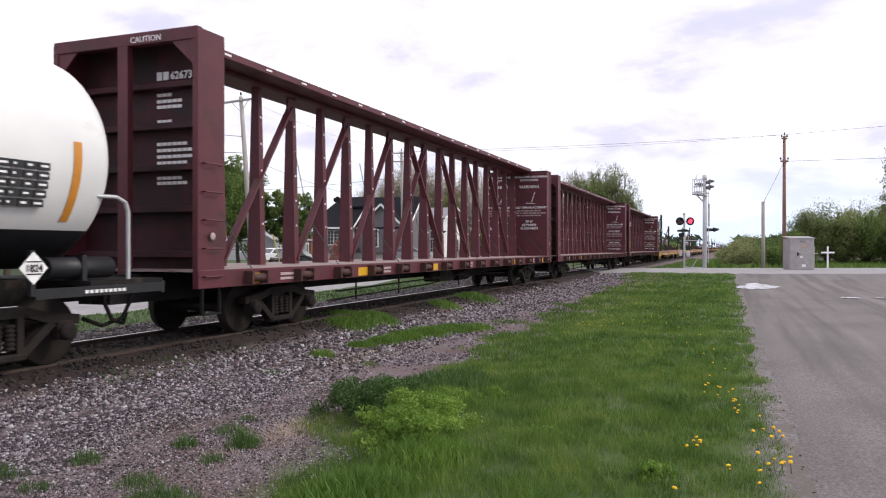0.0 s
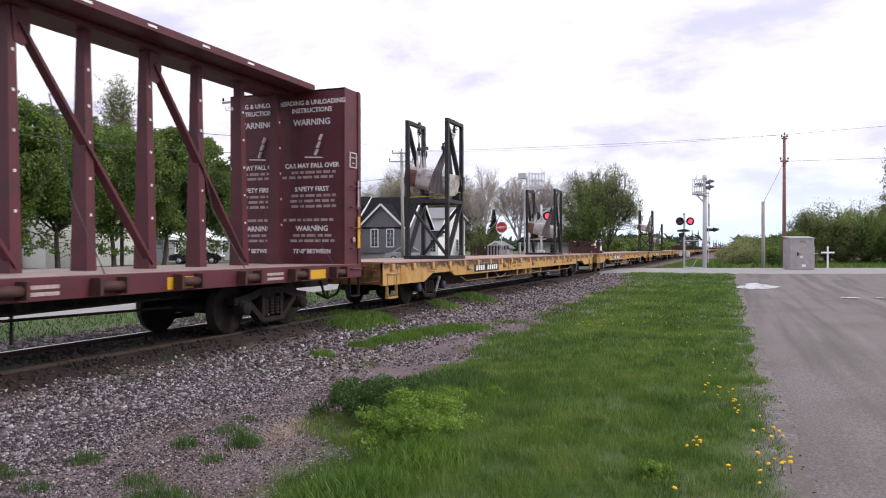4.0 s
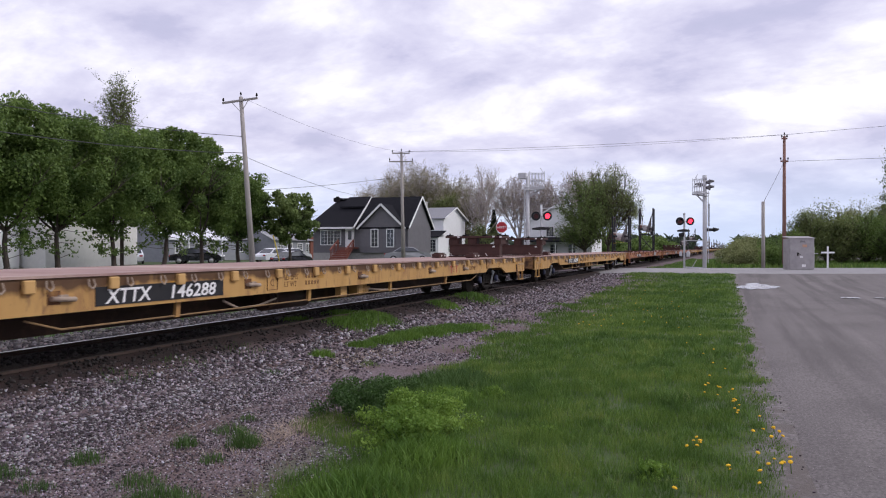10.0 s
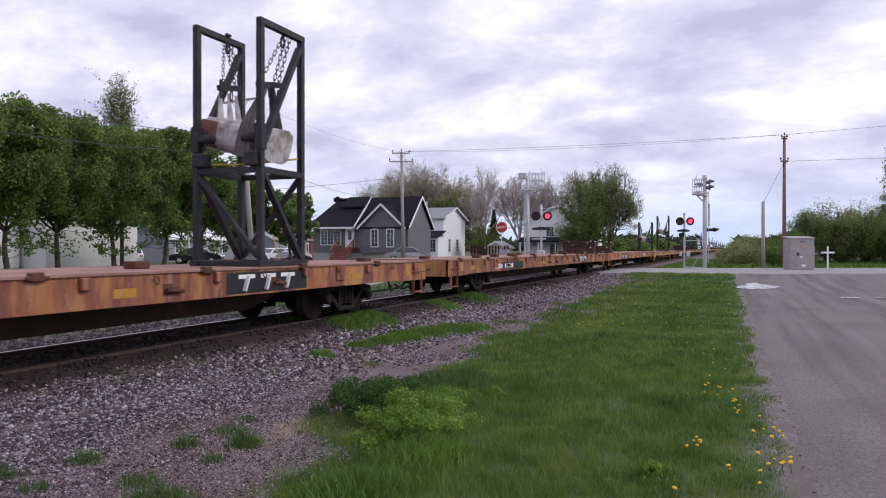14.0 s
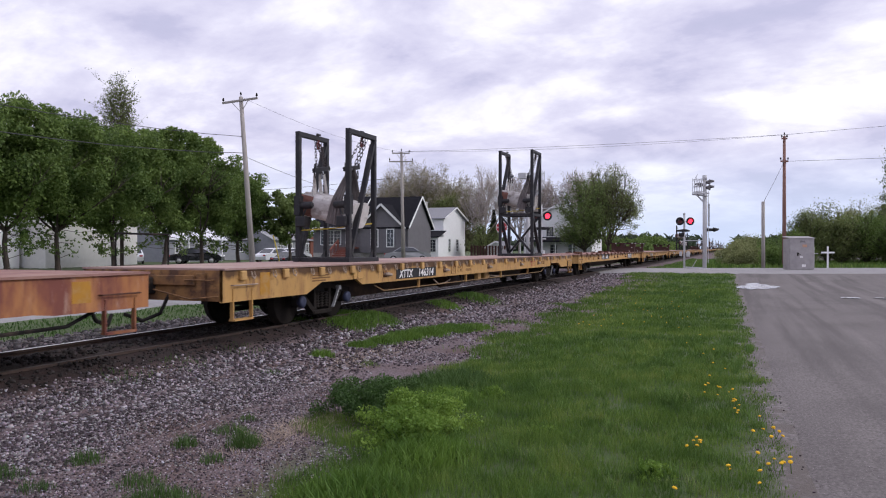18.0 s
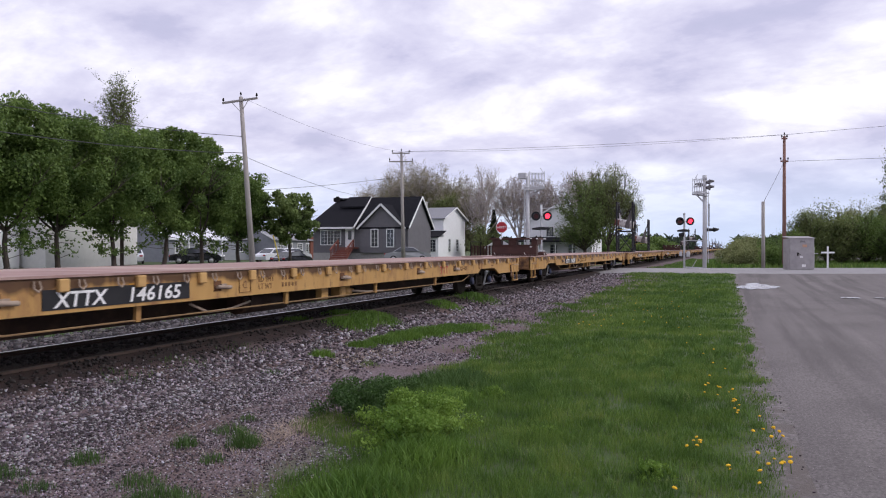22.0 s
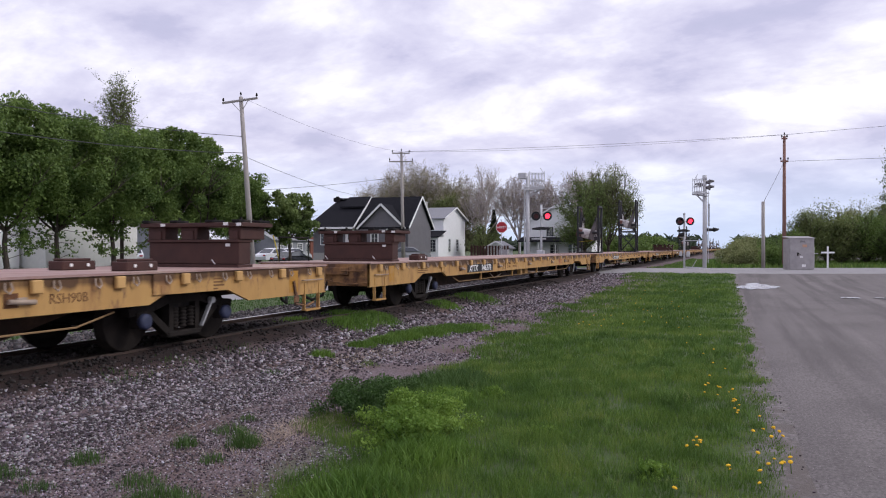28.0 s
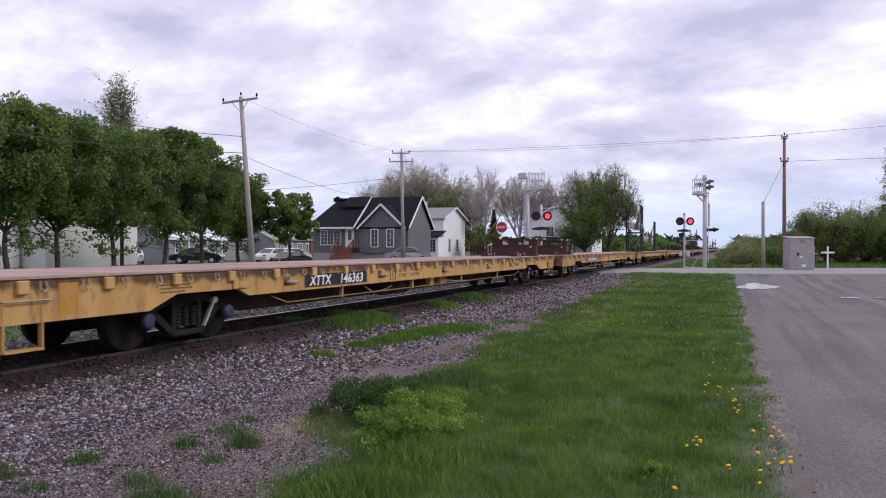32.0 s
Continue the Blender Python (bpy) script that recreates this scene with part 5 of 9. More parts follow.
# ---- trees ----
def limb(bm, p, d, length, r, depth, tips, rng, spread=0.6, n=6):
    """A branch that forks; tips gather the ends."""
    q = p
    steps = 3
    for k in range(steps):
        d2 = (d + Vector((rng.uniform(-1, 1), rng.uniform(-1, 1), rng.uniform(-0.3, 0.7))) * 0.16).normalized()
        e = q + d2 * (length / steps)
        tube(bm, q, e, r * (1 - 0.18 * k), r * (1 - 0.18 * (k + 1)), n, caps=False)
        q, d = e, d2
    tips.append(q)
    if depth > 0:
        for k in range(rng.choice((2, 3, 3))):
            nd = (d + Vector((rng.uniform(-1, 1), rng.uniform(-1, 1), rng.uniform(-0.5, 0.8))) * spread).normalized()
            limb(bm, q, nd, length * rng.uniform(0.6, 0.85), r * 0.5, depth - 1, tips, rng, spread, max(3, n - 1))


def leaf_cloud(rng_np, centres, radii, count, size):
    """Leaf pieces in soft clumps round the centres."""
    k = rng_np.integers(0, len(centres), count)
    off = rng_np.normal(size=(count, 3))
    off /= np.linalg.norm(off, axis=1, keepdims=True)
    off *= (rng_np.random(count) ** 0.45)[:, None] * radii[k][:, None] * np.array([1, 1, 0.8])
    c = centres[k] + off
    u = rng_np.normal(size=(count, 3)); u /= np.linalg.norm(u, axis=1, keepdims=True)
    v = np.cross(u, rng_np.normal(size=(count, 3))); v /= np.linalg.norm(v, axis=1, keepdims=True)
    s = size * rng_np.uniform(0.6, 1.3, count)[:, None]
    return c, u * s, v * s * 0.75


def rods(name, P, Q, r0, r1, material, parent, label=""):
    """Many thin three-sided rods from P to Q as one mesh."""
    d = Q - P
    d /= np.linalg.norm(d, axis=1, keepdims=True) + 1e-9
    s = np.cross(d, np.where(np.abs(d[:, 2:3]) > 0.9, np.array([[1.0, 0, 0]]), np.array([[0, 0, 1.0]])))
    s /= np.linalg.norm(s, axis=1, keepdims=True) + 1e-9
    t = np.cross(d, s)
    v = []
    for c, r in ((P, r0), (Q, r1)):
        for k in range(3):
            a = 2 * math.pi * k / 3
            v.append(c + (s * math.cos(a) + t * math.sin(a)) * r[:, None])
    co = np.stack(v, 1).reshape(-1, 3)
    f = np.array([(0, 1, 4, 3), (1, 2, 5, 4), (2, 0, 3, 5)])
    return raw_mesh(name, co, (f[None] + 6 * np.arange(len(P))[:, None, None]).reshape(-1, 4), material, parent, label)


def broadleaf(name, x, y, z, h, crown, base, leaf, count, seed, label, size=0.13, clumps=70, trunk=0.2, flat=0.9, group="", sprigs=0):
    rng, rn = random.Random(seed), np.random.default_rng(seed)
    t = thing(name, label, "tree", group, pose(x, y, z))
    bm = BM()
    lean = Vector((rng.uniform(-0.25, 0.25), rng.uniform(-0.25, 0.25), 0))
    p = Vector((0, 0, -0.3))
    top = Vector((0, 0, base + 0.4)) + lean
    for k in range(4):
        q = Vector((0, 0, -0.3)).lerp(top, (k + 1) / 4) + Vector((rng.uniform(-0.06, 0.06), rng.uniform(-0.06, 0.06), 0))
        tube(bm, p, q, trunk * (1.25 if k == 0 else 1.05 - 0.1 * k), trunk * (1.0 - 0.1 * k), 9, caps=False)
        p = q
    part("trunk", bm, "bark", t)
    bm = BM()
    tips = []
    for k in range(6):
        a = 2 * math.pi * (k + rng.random()) / 6
        limb(bm, p, Vector((math.cos(a), math.sin(a), rng.uniform(0.6, 1.5))).normalized(), (h - base) * 0.32, trunk * 0.5, 2, tips, rng)
    part("branching", bm, "bark", t)
    mid = (base + h) / 2
    ctr = []
    while len(ctr) < clumps:
        v = rn.normal(size=3); v /= np.linalg.norm(v)
        r = rn.random() ** 0.33
        c = np.array([v[0] * crown * 0.86, v[1] * crown * 0.86, mid + v[2] * (h - base) / 2 * flat]) * np.array([r, r, 1]) + np.array([lean.x, lean.y, 0])
        c[2] = mid + (c[2] - mid) * r
        ctr.append(c)
    ctr = np.array(ctr)
    rad = rn.uniform(0.45, 0.95, len(ctr)) * crown / 3.2
    quads("crown", *leaf_cloud(rn, ctr, rad, count, size), leaf, t)
    if sprigs:
        # short leafy shoots low on the trunk and hanging under the crown
        a, q = rn.random(sprigs) * 6.28, rn.uniform(0.4, 2.0, sprigs)
        c = np.stack([q * np.cos(a), q * np.sin(a), rn.uniform(1.1, 2.5, sprigs)], 1)
        root = np.stack([0 * a, 0 * a, c[:, 2] + rn.uniform(-0.5, 0.4, sprigs)], 1)
        rods("shoot", root, c, np.full(sprigs, 0.022), np.full(sprigs, 0.008), "bark", t)
        quads("shoot_leaves", *leaf_cloud(rn, c, rn.uniform(0.25, 0.6, sprigs), sprigs * 26, size * 1.1), leaf, t)
    return t


def unit(v):
    return v / (np.linalg.norm(v, axis=1, keepdims=True) + 1e-9)


def fan_tree(name, label, x, y, z, h, rad, low, leaf, count, size, seed, limbs=30, twigs=16, bark="bark", trunk=0.2, group="", category="tree", sway=(0, 0), wood=1.0, loose=0.3, limb_wood=1.0):
    """A tree whose limbs fan out and upwards from a low fork, with fine twigs and single leaves along them."""
    rn = np.random.default_rng(seed)
    tree = thing(name, label, category, group, pose(x, y, z))
    fork = np.array([0, 0, low * h])
    part("trunk", tube(BM(), (0, 0, -0.3), tuple(fork + np.array([0, 0, 0.3])), trunk * 1.25, trunk * 0.85, 9, caps=False), bark, tree)
    az = rn.random(limbs) * 2 * math.pi
    up = rn.uniform(0.05, 1.0, limbs) ** 0.8
    out = np.sqrt(np.clip(1 - up ** 2.2, 0.02, 1)) * rad * rn.uniform(0.72, 1.05, limbs)
    end = np.stack([out * np.cos(az), out * np.sin(az), fork[2] + (h - fork[2]) * (0.10 + 0.90 * up) * rn.uniform(0.88, 1.0, limbs)], 1)
    end[:, :2] += np.array(sway) * (end[:, 2:3] / h) ** 2
    ctrl = np.stack([end[:, 0] * 0.42, end[:, 1] * 0.42, fork[2] + (end[:, 2] - fork[2]) * 0.66], 1) + rn.normal(size=(limbs, 3)) * rad * 0.06

    def at(k, s):
        s = s[:, None]
        return (1 - s) ** 2 * fork + 2 * s * (1 - s) * ctrl[k] + s ** 2 * end[k]

    steps = np.linspace(0, 1, 8)
    ks = np.repeat(np.arange(limbs), 7)
    s0, s1 = np.tile(steps[:-1], limbs), np.tile(steps[1:], limbs)
    thick = lambda s: (trunk * 0.42 * (1 - s) + 0.022) * wood * limb_wood
    rods("branching", at(ks, s0), at(ks, s1), thick(s0), thick(s1), bark, tree)
    m = limbs * twigs
    k = rn.integers(0, limbs, m)
    s = rn.uniform(0.25, 1.0, m)
    p = at(k, s)
    tangent = unit(at(k, np.clip(s + 0.04, 0, 1.04)) - at(k, s - 0.04))
    outward = unit(p * np.array([1, 1, 0]))
    d = unit(tangent * 0.7 + outward * 0.25 + np.array([0, 0, 0.45]) + rn.normal(size=(m, 3)) * 0.42)
    ln = rn.uniform(0.05, 0.13, m)[:, None] * h
    q = p + d * ln
    d2 = unit(tangent.repeat(3, 0) * 0.4 + d.repeat(3, 0) * 0.7 + np.array([0, 0, 0.3]) + rn.normal(size=(3 * m, 3)) * 0.45)
    p2 = p.repeat(3, 0) + (d * ln).repeat(3, 0) * rn.uniform(0.3, 1.0, 3 * m)[:, None]
    q2 = p2 + d2 * ln.repeat(3, 0) * rn.uniform(0.35, 0.7, 3 * m)[:, None]
    P, Q = np.concatenate([p, p2]), np.concatenate([q, q2])
    r = np.concatenate([np.full(m, 0.020), np.full(3 * m, 0.012)]) * wood
    tagged(rods("twig", P, Q, r, r * 0.45, bark, tree), kind="stuff")
    if count:
        j = rn.integers(0, len(P), count)
        c = P[j] + (Q - P)[j] * rn.uniform(0.1, 1.1, count)[:, None] + rn.normal(size=(count, 3)) * loose
        c = c[c[:, 2] > 0.1]
        u = unit(rn.normal(size=(len(c), 3)))
        v = unit(np.cross(u, rn.normal(size=(len(c), 3))))
        sz = size * rn.uniform(0.6, 1.3, len(c))[:, None]
        quads("crown", c, u * sz, v * sz * 0.75, leaf, tree)
    return tree


def spread_tree(name, label, x, y, z, h, rad, leaf, count, size, seed, bark="twig", trunk=0.2, low=0.22, wood=1.0, group="", loose=0.12):
    """A rounded open crown: limbs fork four times from a short trunk, each fork finer, with buds or leaves on the last twigs."""
    rn = np.random.default_rng(seed)
    tree = thing(name, label, "tree", group, pose(x, y, z))
    crown_c, crown_r = np.array([0, 0, h * (0.5 + low * 0.4)]), np.array([rad, rad, h * (0.5 - low * 0.4)])
    part("trunk", tube(BM(), (0, 0, -0.3), (0.05, 0.03, h * low + 0.2), trunk * 1.2, trunk * 0.8, 9, caps=False), bark, tree)
    base = np.tile(np.array([[0.05, 0.03, h * low]]), (9, 1))
    az = np.arange(9) * 2.4 + rn.random(9) * 0.7
    tilt = rn.uniform(0.15, 0.95, 9)
    tilt[0] = 0.05
    d = np.stack([np.sin(tilt) * np.cos(az), np.sin(tilt) * np.sin(az), np.cos(tilt)], 1)
    ln = np.full(9, h * 0.44) * rn.uniform(0.8, 1.1, 9)
    r = np.full(9, trunk * 0.5)
    P, Q, A, Bq = [], [], [], []
    for level, kids in enumerate((6, 5, 5, 4, 0)):
        p, dd = base, d
        joints = [p]
        for k in range(3):
            dd = unit(dd + rn.normal(size=dd.shape) * 0.14 + np.array([0, 0, 0.10]))
            q = p + dd * (ln / 3)[:, None]
            P.append(p), Q.append(q), A.append(r * (1 - 0.24 * k)), Bq.append(r * (1 - 0.24 * (k + 1)))
            joints.append(q)
            p = q
        if not kids:
            break
        n = len(base)
        j = np.stack(joints)
        pick = rn.uniform(0.9, 3.0, (n, kids)); pick[:, 0] = 3.0
        i0 = np.minimum(pick.astype(int), 2)
        fr = pick - i0
        rows = np.arange(n)[:, None]
        start = j[i0, rows] * (1 - fr)[..., None] + j[i0 + 1, rows] * fr[..., None]
        spread = rn.normal(size=(n, kids, 3)) * 0.62
        spread[:, 0] *= 0.35
        nd = unit((dd[:, None] + spread + np.array([0, 0, 0.12])).reshape(-1, 3))
        nl = (ln[:, None] * rn.uniform(0.42, 0.72, (n, kids))).ravel()
        base = start.reshape(-1, 3)
        tip = base + nd * nl[:, None]
        inside = (((tip - crown_c) / crown_r) ** 2).sum(1)
        keep = inside < rn.uniform(0.85, 1.25, len(tip))
        base, d, ln = base[keep], nd[keep], nl[keep]
        r = np.maximum((r[:, None] * np.ones(kids)).ravel()[keep] * 0.52, 0.010)
    P, Q, A, Bq = (np.concatenate(v) for v in (P, Q, A, Bq))
    heavy = A > 0.02
    rods("branching", P[heavy], Q[heavy], A[heavy] * wood, Bq[heavy] * wood, bark, tree)
    tagged(rods("twig", P[~heavy], Q[~heavy], np.maximum(A[~heavy], 0.011) * wood, np.maximum(Bq[~heavy], 0.007) * wood, bark, tree), kind="stuff")
    if count:
        j = rn.integers(0, (~heavy).sum(), count)
        c = P[~heavy][j] + (Q - P)[~heavy][j] * rn.random(count)[:, None] + rn.normal(size=(count, 3)) * loose
        u = unit(rn.normal(size=(count, 3)))
        v = unit(np.cross(u, rn.normal(size=(count, 3))))
        sz = size * rn.uniform(0.6, 1.3, count)[:, None]
        quads("crown", c, u * sz, v * sz * 0.75, leaf, tree)
    return tree


ROW = [(27.0, 38.3, 9.8), (30.9, 38.0, 10.2), (34.6, 38.2, 10.2), (38.9, 38.0, 10.4), (43.4, 38.1, 10.5), (47.5, 37.9, 10.2), (52.4, 38.2, 8.2)]
for k, (x, y, h) in enumerate(ROW):
    broadleaf("maple_tree", x, y, 0.0, h, 3.75 if h > 8.5 else 3.1, 2.0, "leaf", 50000, 11 + k, "leafy green maple tree in a row beside the street", 0.076, 120, 0.17, group="row of maples", sprigs=16)
broadleaf("young_tree", 54.2, 34.4, 0.0, 6.4, 2.3, 1.7, "leaf_mid", 8000, 31, "small leafy green tree behind the utility pole", 0.12, 50, 0.14)
fan_tree("birch_tree", "tall thin tree with a wispy wind-blown top", 45.4, 43.7, 0.0, 13.7, 1.15, 0.5, "leaf_olive", 9000, 0.055, 41, 26, 18, "bark", 0.12, sway=(-0.35, 0.35), loose=0.10, wood=0.5)
for k, (x, y, h, r) in enumerate(((108.0, 51.4, 13.4, 5.4), (110.0, 47.8, 16.0, 6.0), (112.5, 44.4, 15.4, 6.0), (115.0, 41.4, 12.8, 5.0))):
    spread_tree("willow_tree", "tall willow with a haze of yellow-green buds", x, y, 0.0, h, r, "leaf_bud", 26000 if k < 2 else 42000, 0.055, 51 + k, "twig", 0.24, 0.12, 1.3, loose=0.22)
fan_tree("tree", "dense olive-green tree behind the white house", 108.5, 41.6, 0.0, 9.6, 3.4, 0.1, "leaf_olive", 20000, 0.08, 57, 40, 16, "bark", 0.2, loose=0.3)
for k, (x, y, h, r) in enumerate(((101.9, 33.0, 13.2, 4.2), (106.4, 29.0, 12.0, 4.2), (109.6, 25.8, 12.2, 4.2))):
    spread_tree("bare_tree", "bare pale grey deciduous tree in early spring", x, y, 0.0, h, r, "leaf_bud", 3500, 0.045, 61 + k, "twig", 0.2, 0.2, 1.5)
fan_tree("tree", "dense green tree beside the farmhouse", 92.4, 17.0, 0.0, 9.9, 3.7, 0.12, "leaf_mid", 15000, 0.085, 71, 44, 16, "bark", 0.22, loose=0.35)
spread_tree("tree", "broad airy tree with pale young leaves", 96.4, 14.8, 0.0, 12.0, 4.6, "leaf_olive", 34000, 0.06, 72, "bark", 0.2, 0.14, 1.2, loose=0.2)
spread_tree("bare_tree", "bare pale tree behind the farmhouse", 111.0, 21.0, 0.0, 13.6, 4.2, "leaf_bud", 3000, 0.045, 73, "twig", 0.2, 0.2, 1.5)


def conifer(x, y, h, r, seed):
    rn = np.random.default_rng(seed)
    t = thing("conifer", "slim dark green conifer", "tree", "", pose(x, y, 0))
    bm = BM()
    tube(bm, (0, 0, -0.3), (0, 0, h * 0.95), 0.12, 0.02, 7)
    part("trunk", bm, "bark", t)
    n = 4500
    zz = rn.random(n) ** 1.3
    a = rn.random(n) * 2 * math.pi
    rr = r * (1 - zz) * rn.random(n) ** 0.5 * (0.75 + 0.25 * np.sin(zz * 60))
    c = np.stack([rr * np.cos(a), rr * np.sin(a), 0.5 + zz * (h - 0.5)], 1)
    u = np.stack([np.cos(a), np.sin(a), np.full(n, -0.35)], 1) * 0.22
    v = rn.normal(size=(n, 3)) * 0.05
    quads("crown", c, u, v, "leaf_dark", t)


conifer(104.5, 32.3, 6.9, 1.9, 165)
fan_tree("bush", "tall brownish budding shrub beside the white house", 101.5, 36.4, 0.0, 8.0, 2.6, 0.05, "leaf_bud", 9000, 0.07, 81, 40, 20, "bark", 0.12, "", "bush")
fan_tree("bush", "tall brownish budding shrub behind the fence", 97.0, 31.2, 0.0, 4.6, 2.4, 0.05, "leaf_olive", 8000, 0.07, 82, 40, 16, "bark", 0.1, "", "bush")


def bush(x, y, z, h, r, leaf, count, seed, label, size=0.1, name="bush", group=""):
    rng, rn = random.Random(seed), np.random.default_rng(seed)
    t = thing(name, label, "bush", group, pose(x, y, z))
    bm = BM()
    for k in range(7):
        a = rng.uniform(0, 6.28)
        tube(bm, (0, 0, -0.1), (math.cos(a) * r * 0.6, math.sin(a) * r * 0.6, h * rng.uniform(0.5, 0.9)), 0.03, 0.012, 4, caps=False)
    part("stem", bm, "bark", t)
    n = 26
    ctr = np.stack([rn.uniform(-r, r, n) * 0.8, rn.uniform(-r, r, n) * 0.8, rn.uniform(0.12, 0.85, n) * h], 1)
    ctr[:, 2] *= 1 - 0.45 * (np.hypot(ctr[:, 0], ctr[:, 1]) / r) ** 2
    quads("foliage", *leaf_cloud(rn, ctr, np.full(n, r * 0.36), count, size), leaf, t)
    return t


k = 0
for x, y, h, r, leaf in ((76, -0.8, 1.5, 1.6, "leaf_spring"), (78.5, -0.9, 2.1, 2.1, "leaf_spring"), (77.5, -2.8, 2.0, 1.9, "leaf"), (82, -0.4, 2.4, 2.4, "leaf_spring"),
                         (82, -3.8, 2.7, 2.5, "leaf"), (88, -1.4, 2.6, 2.2, "leaf_spring"), (74, -1.6, 1.6, 1.5, "leaf_spring"), (70.5, -3.2, 1.8, 1.3, "leaf"),
                         (86, -5.5, 3.6, 2.4, "leaf"), (97, -1.6, 3.0, 2.6, "leaf_spring"), (105, -2.2, 3.4, 2.8, "leaf")):
    k += 1
    fan_tree("bush", "leafy green bush beside the railway", x, y, -0.3, h, r, 0.03, leaf, 12000, 0.055, 100 + k, 40, 10, "bark", 0.04, "bushes beyond the crossing", "bush", wood=0.6, loose=0.22)
for x, y, h, r in ((112, 17.2, 4.0, 3.2), (118, 13.8, 3.8, 3.2), (124, 15.0, 3.6, 3.5), (131, 13.6, 4.2, 3.5), (141, 14.0, 3.6, 3.6), (152, 13.8, 3.8, 3.8), (121, 20, 4.4, 3.4)):
    k += 1
    bush(x, y, -0.4, h, r, "leaf", 3800, 100 + k, "dense green hedge bush along the far side of the track", 0.16, group="far hedge bushes")
for j, (x, y, h, cr, leaf) in enumerate(((91.0, -7.2, 5.6, 2.3, "leaf_olive"), (95, -9.6, 6.7, 2.6, "leaf_olive"), (98, -11.6, 6.4, 2.6, "leaf_spring"), (92, -10.6, 5.0, 2.4, "leaf_olive"), (101, -14.2, 7.2, 2.7, "leaf_spring"),
                                             (93, -13.2, 5.6, 2.6, "leaf"), (98, -16.4, 6.6, 2.9, "leaf_olive"), (104, -19.0, 7.0, 3.0, "leaf"), (90, -15.6, 5.2, 2.6, "leaf"), (94, -18.4, 6.2, 2.8, "leaf"), (88, -19.5, 6.0, 2.6, "leaf"), (96, -21.6, 7.2, 3.0, "leaf_olive"))):
    fan_tree("tree", "bushy green tree at the edge of the woods", x, y, -0.3, h, cr, 0.04, leaf, 14000, 0.07, 140 + j, 40, 12, "bark", 0.10, "edge of the woods", loose=0.32)
for j, (x, y) in enumerate(((103, -16.5), (106, -18.5), (101, -21.0), (108, -21.5))):
    conifer(x, y, 6.6 + 0.4 * (j % 2), 1.9, 160 + j)
fan_tree("tree", "tall tree with sparse young leaves", 80.0, -14.9, -0.2, 11.2, 2.6, 0.2, "leaf_olive", 9000, 0.07, 171, 34, 14, "bark", 0.18, loose=0.2)
fan_tree("tree", "bushy green tree at the edge of the woods", 84.0, -17.2, -0.3, 7.6, 2.8, 0.05, "leaf_olive", 11000, 0.085, 172, 40, 12, "bark", 0.14, "edge of the woods", loose=0.3)


def far_woods():
    """A dark line of woods all round the horizon."""
    rn = np.random.default_rng(5)
    n = 26000
    a = rn.uniform(-0.75, 1.35, n)
    d = rn.uniform(330, 430, n)
    top = 5.4 + 2.2 * np.sin(a * 23) * np.sin(a * 7.3) + 1.3 * np.sin(a * 61)
    z = rn.random(n) ** 0.8 * np.maximum(top, 2.5) + rn.normal(size=n) * 0.4
    c = np.stack([d * np.cos(a), d * np.sin(a), z], 1)
    c = c[np.abs(c[:, 1] - TRACK_Y) > 9]
    u = rn.normal(size=(len(c), 3)) * 0.9
    v = rn.normal(size=(len(c), 3)) * 0.9
    ob = quads("far_woods", c, u, v, "leaf_dark")
    return tagged(ob, "dark line of distant woods on the horizon", "woods", kind="stuff")


far_woods()

# ---- the train ----
TRAIN = []               # every keyed thing of the train, with its x at the start


def ride(ob, x, y=TRACK_Y, z=0.0, turn=0.0):
    """Put a thing on the moving train."""
    ob.matrix_basis = pose(x, y, z, 0, 0, turn)
    TRAIN.append((ob, x, y, z, turn))
    return ob


def passing(t0, y=7.34):
    """The x at the start of a point at lateral y which crosses the camera's plane at t0 seconds."""
    return SPEED * t0 - 0.3838 * y


def wheelset_mesh():
    bm = BM()
    prof = [(-0.80, 0.0001), (-0.80, 0.40), (-0.79, 0.42), (-0.70, 0.425), (-0.68, 0.45), (-0.66, 0.45), (-0.65, 0.36),
            (-0.69, 0.33), (-0.70, 0.18), (-0.65, 0.12), (-0.6, 0.085)]
    lathe(bm, prof + [(-a, r) for a, r in prof[::-1]], 28, "y")
    return bm


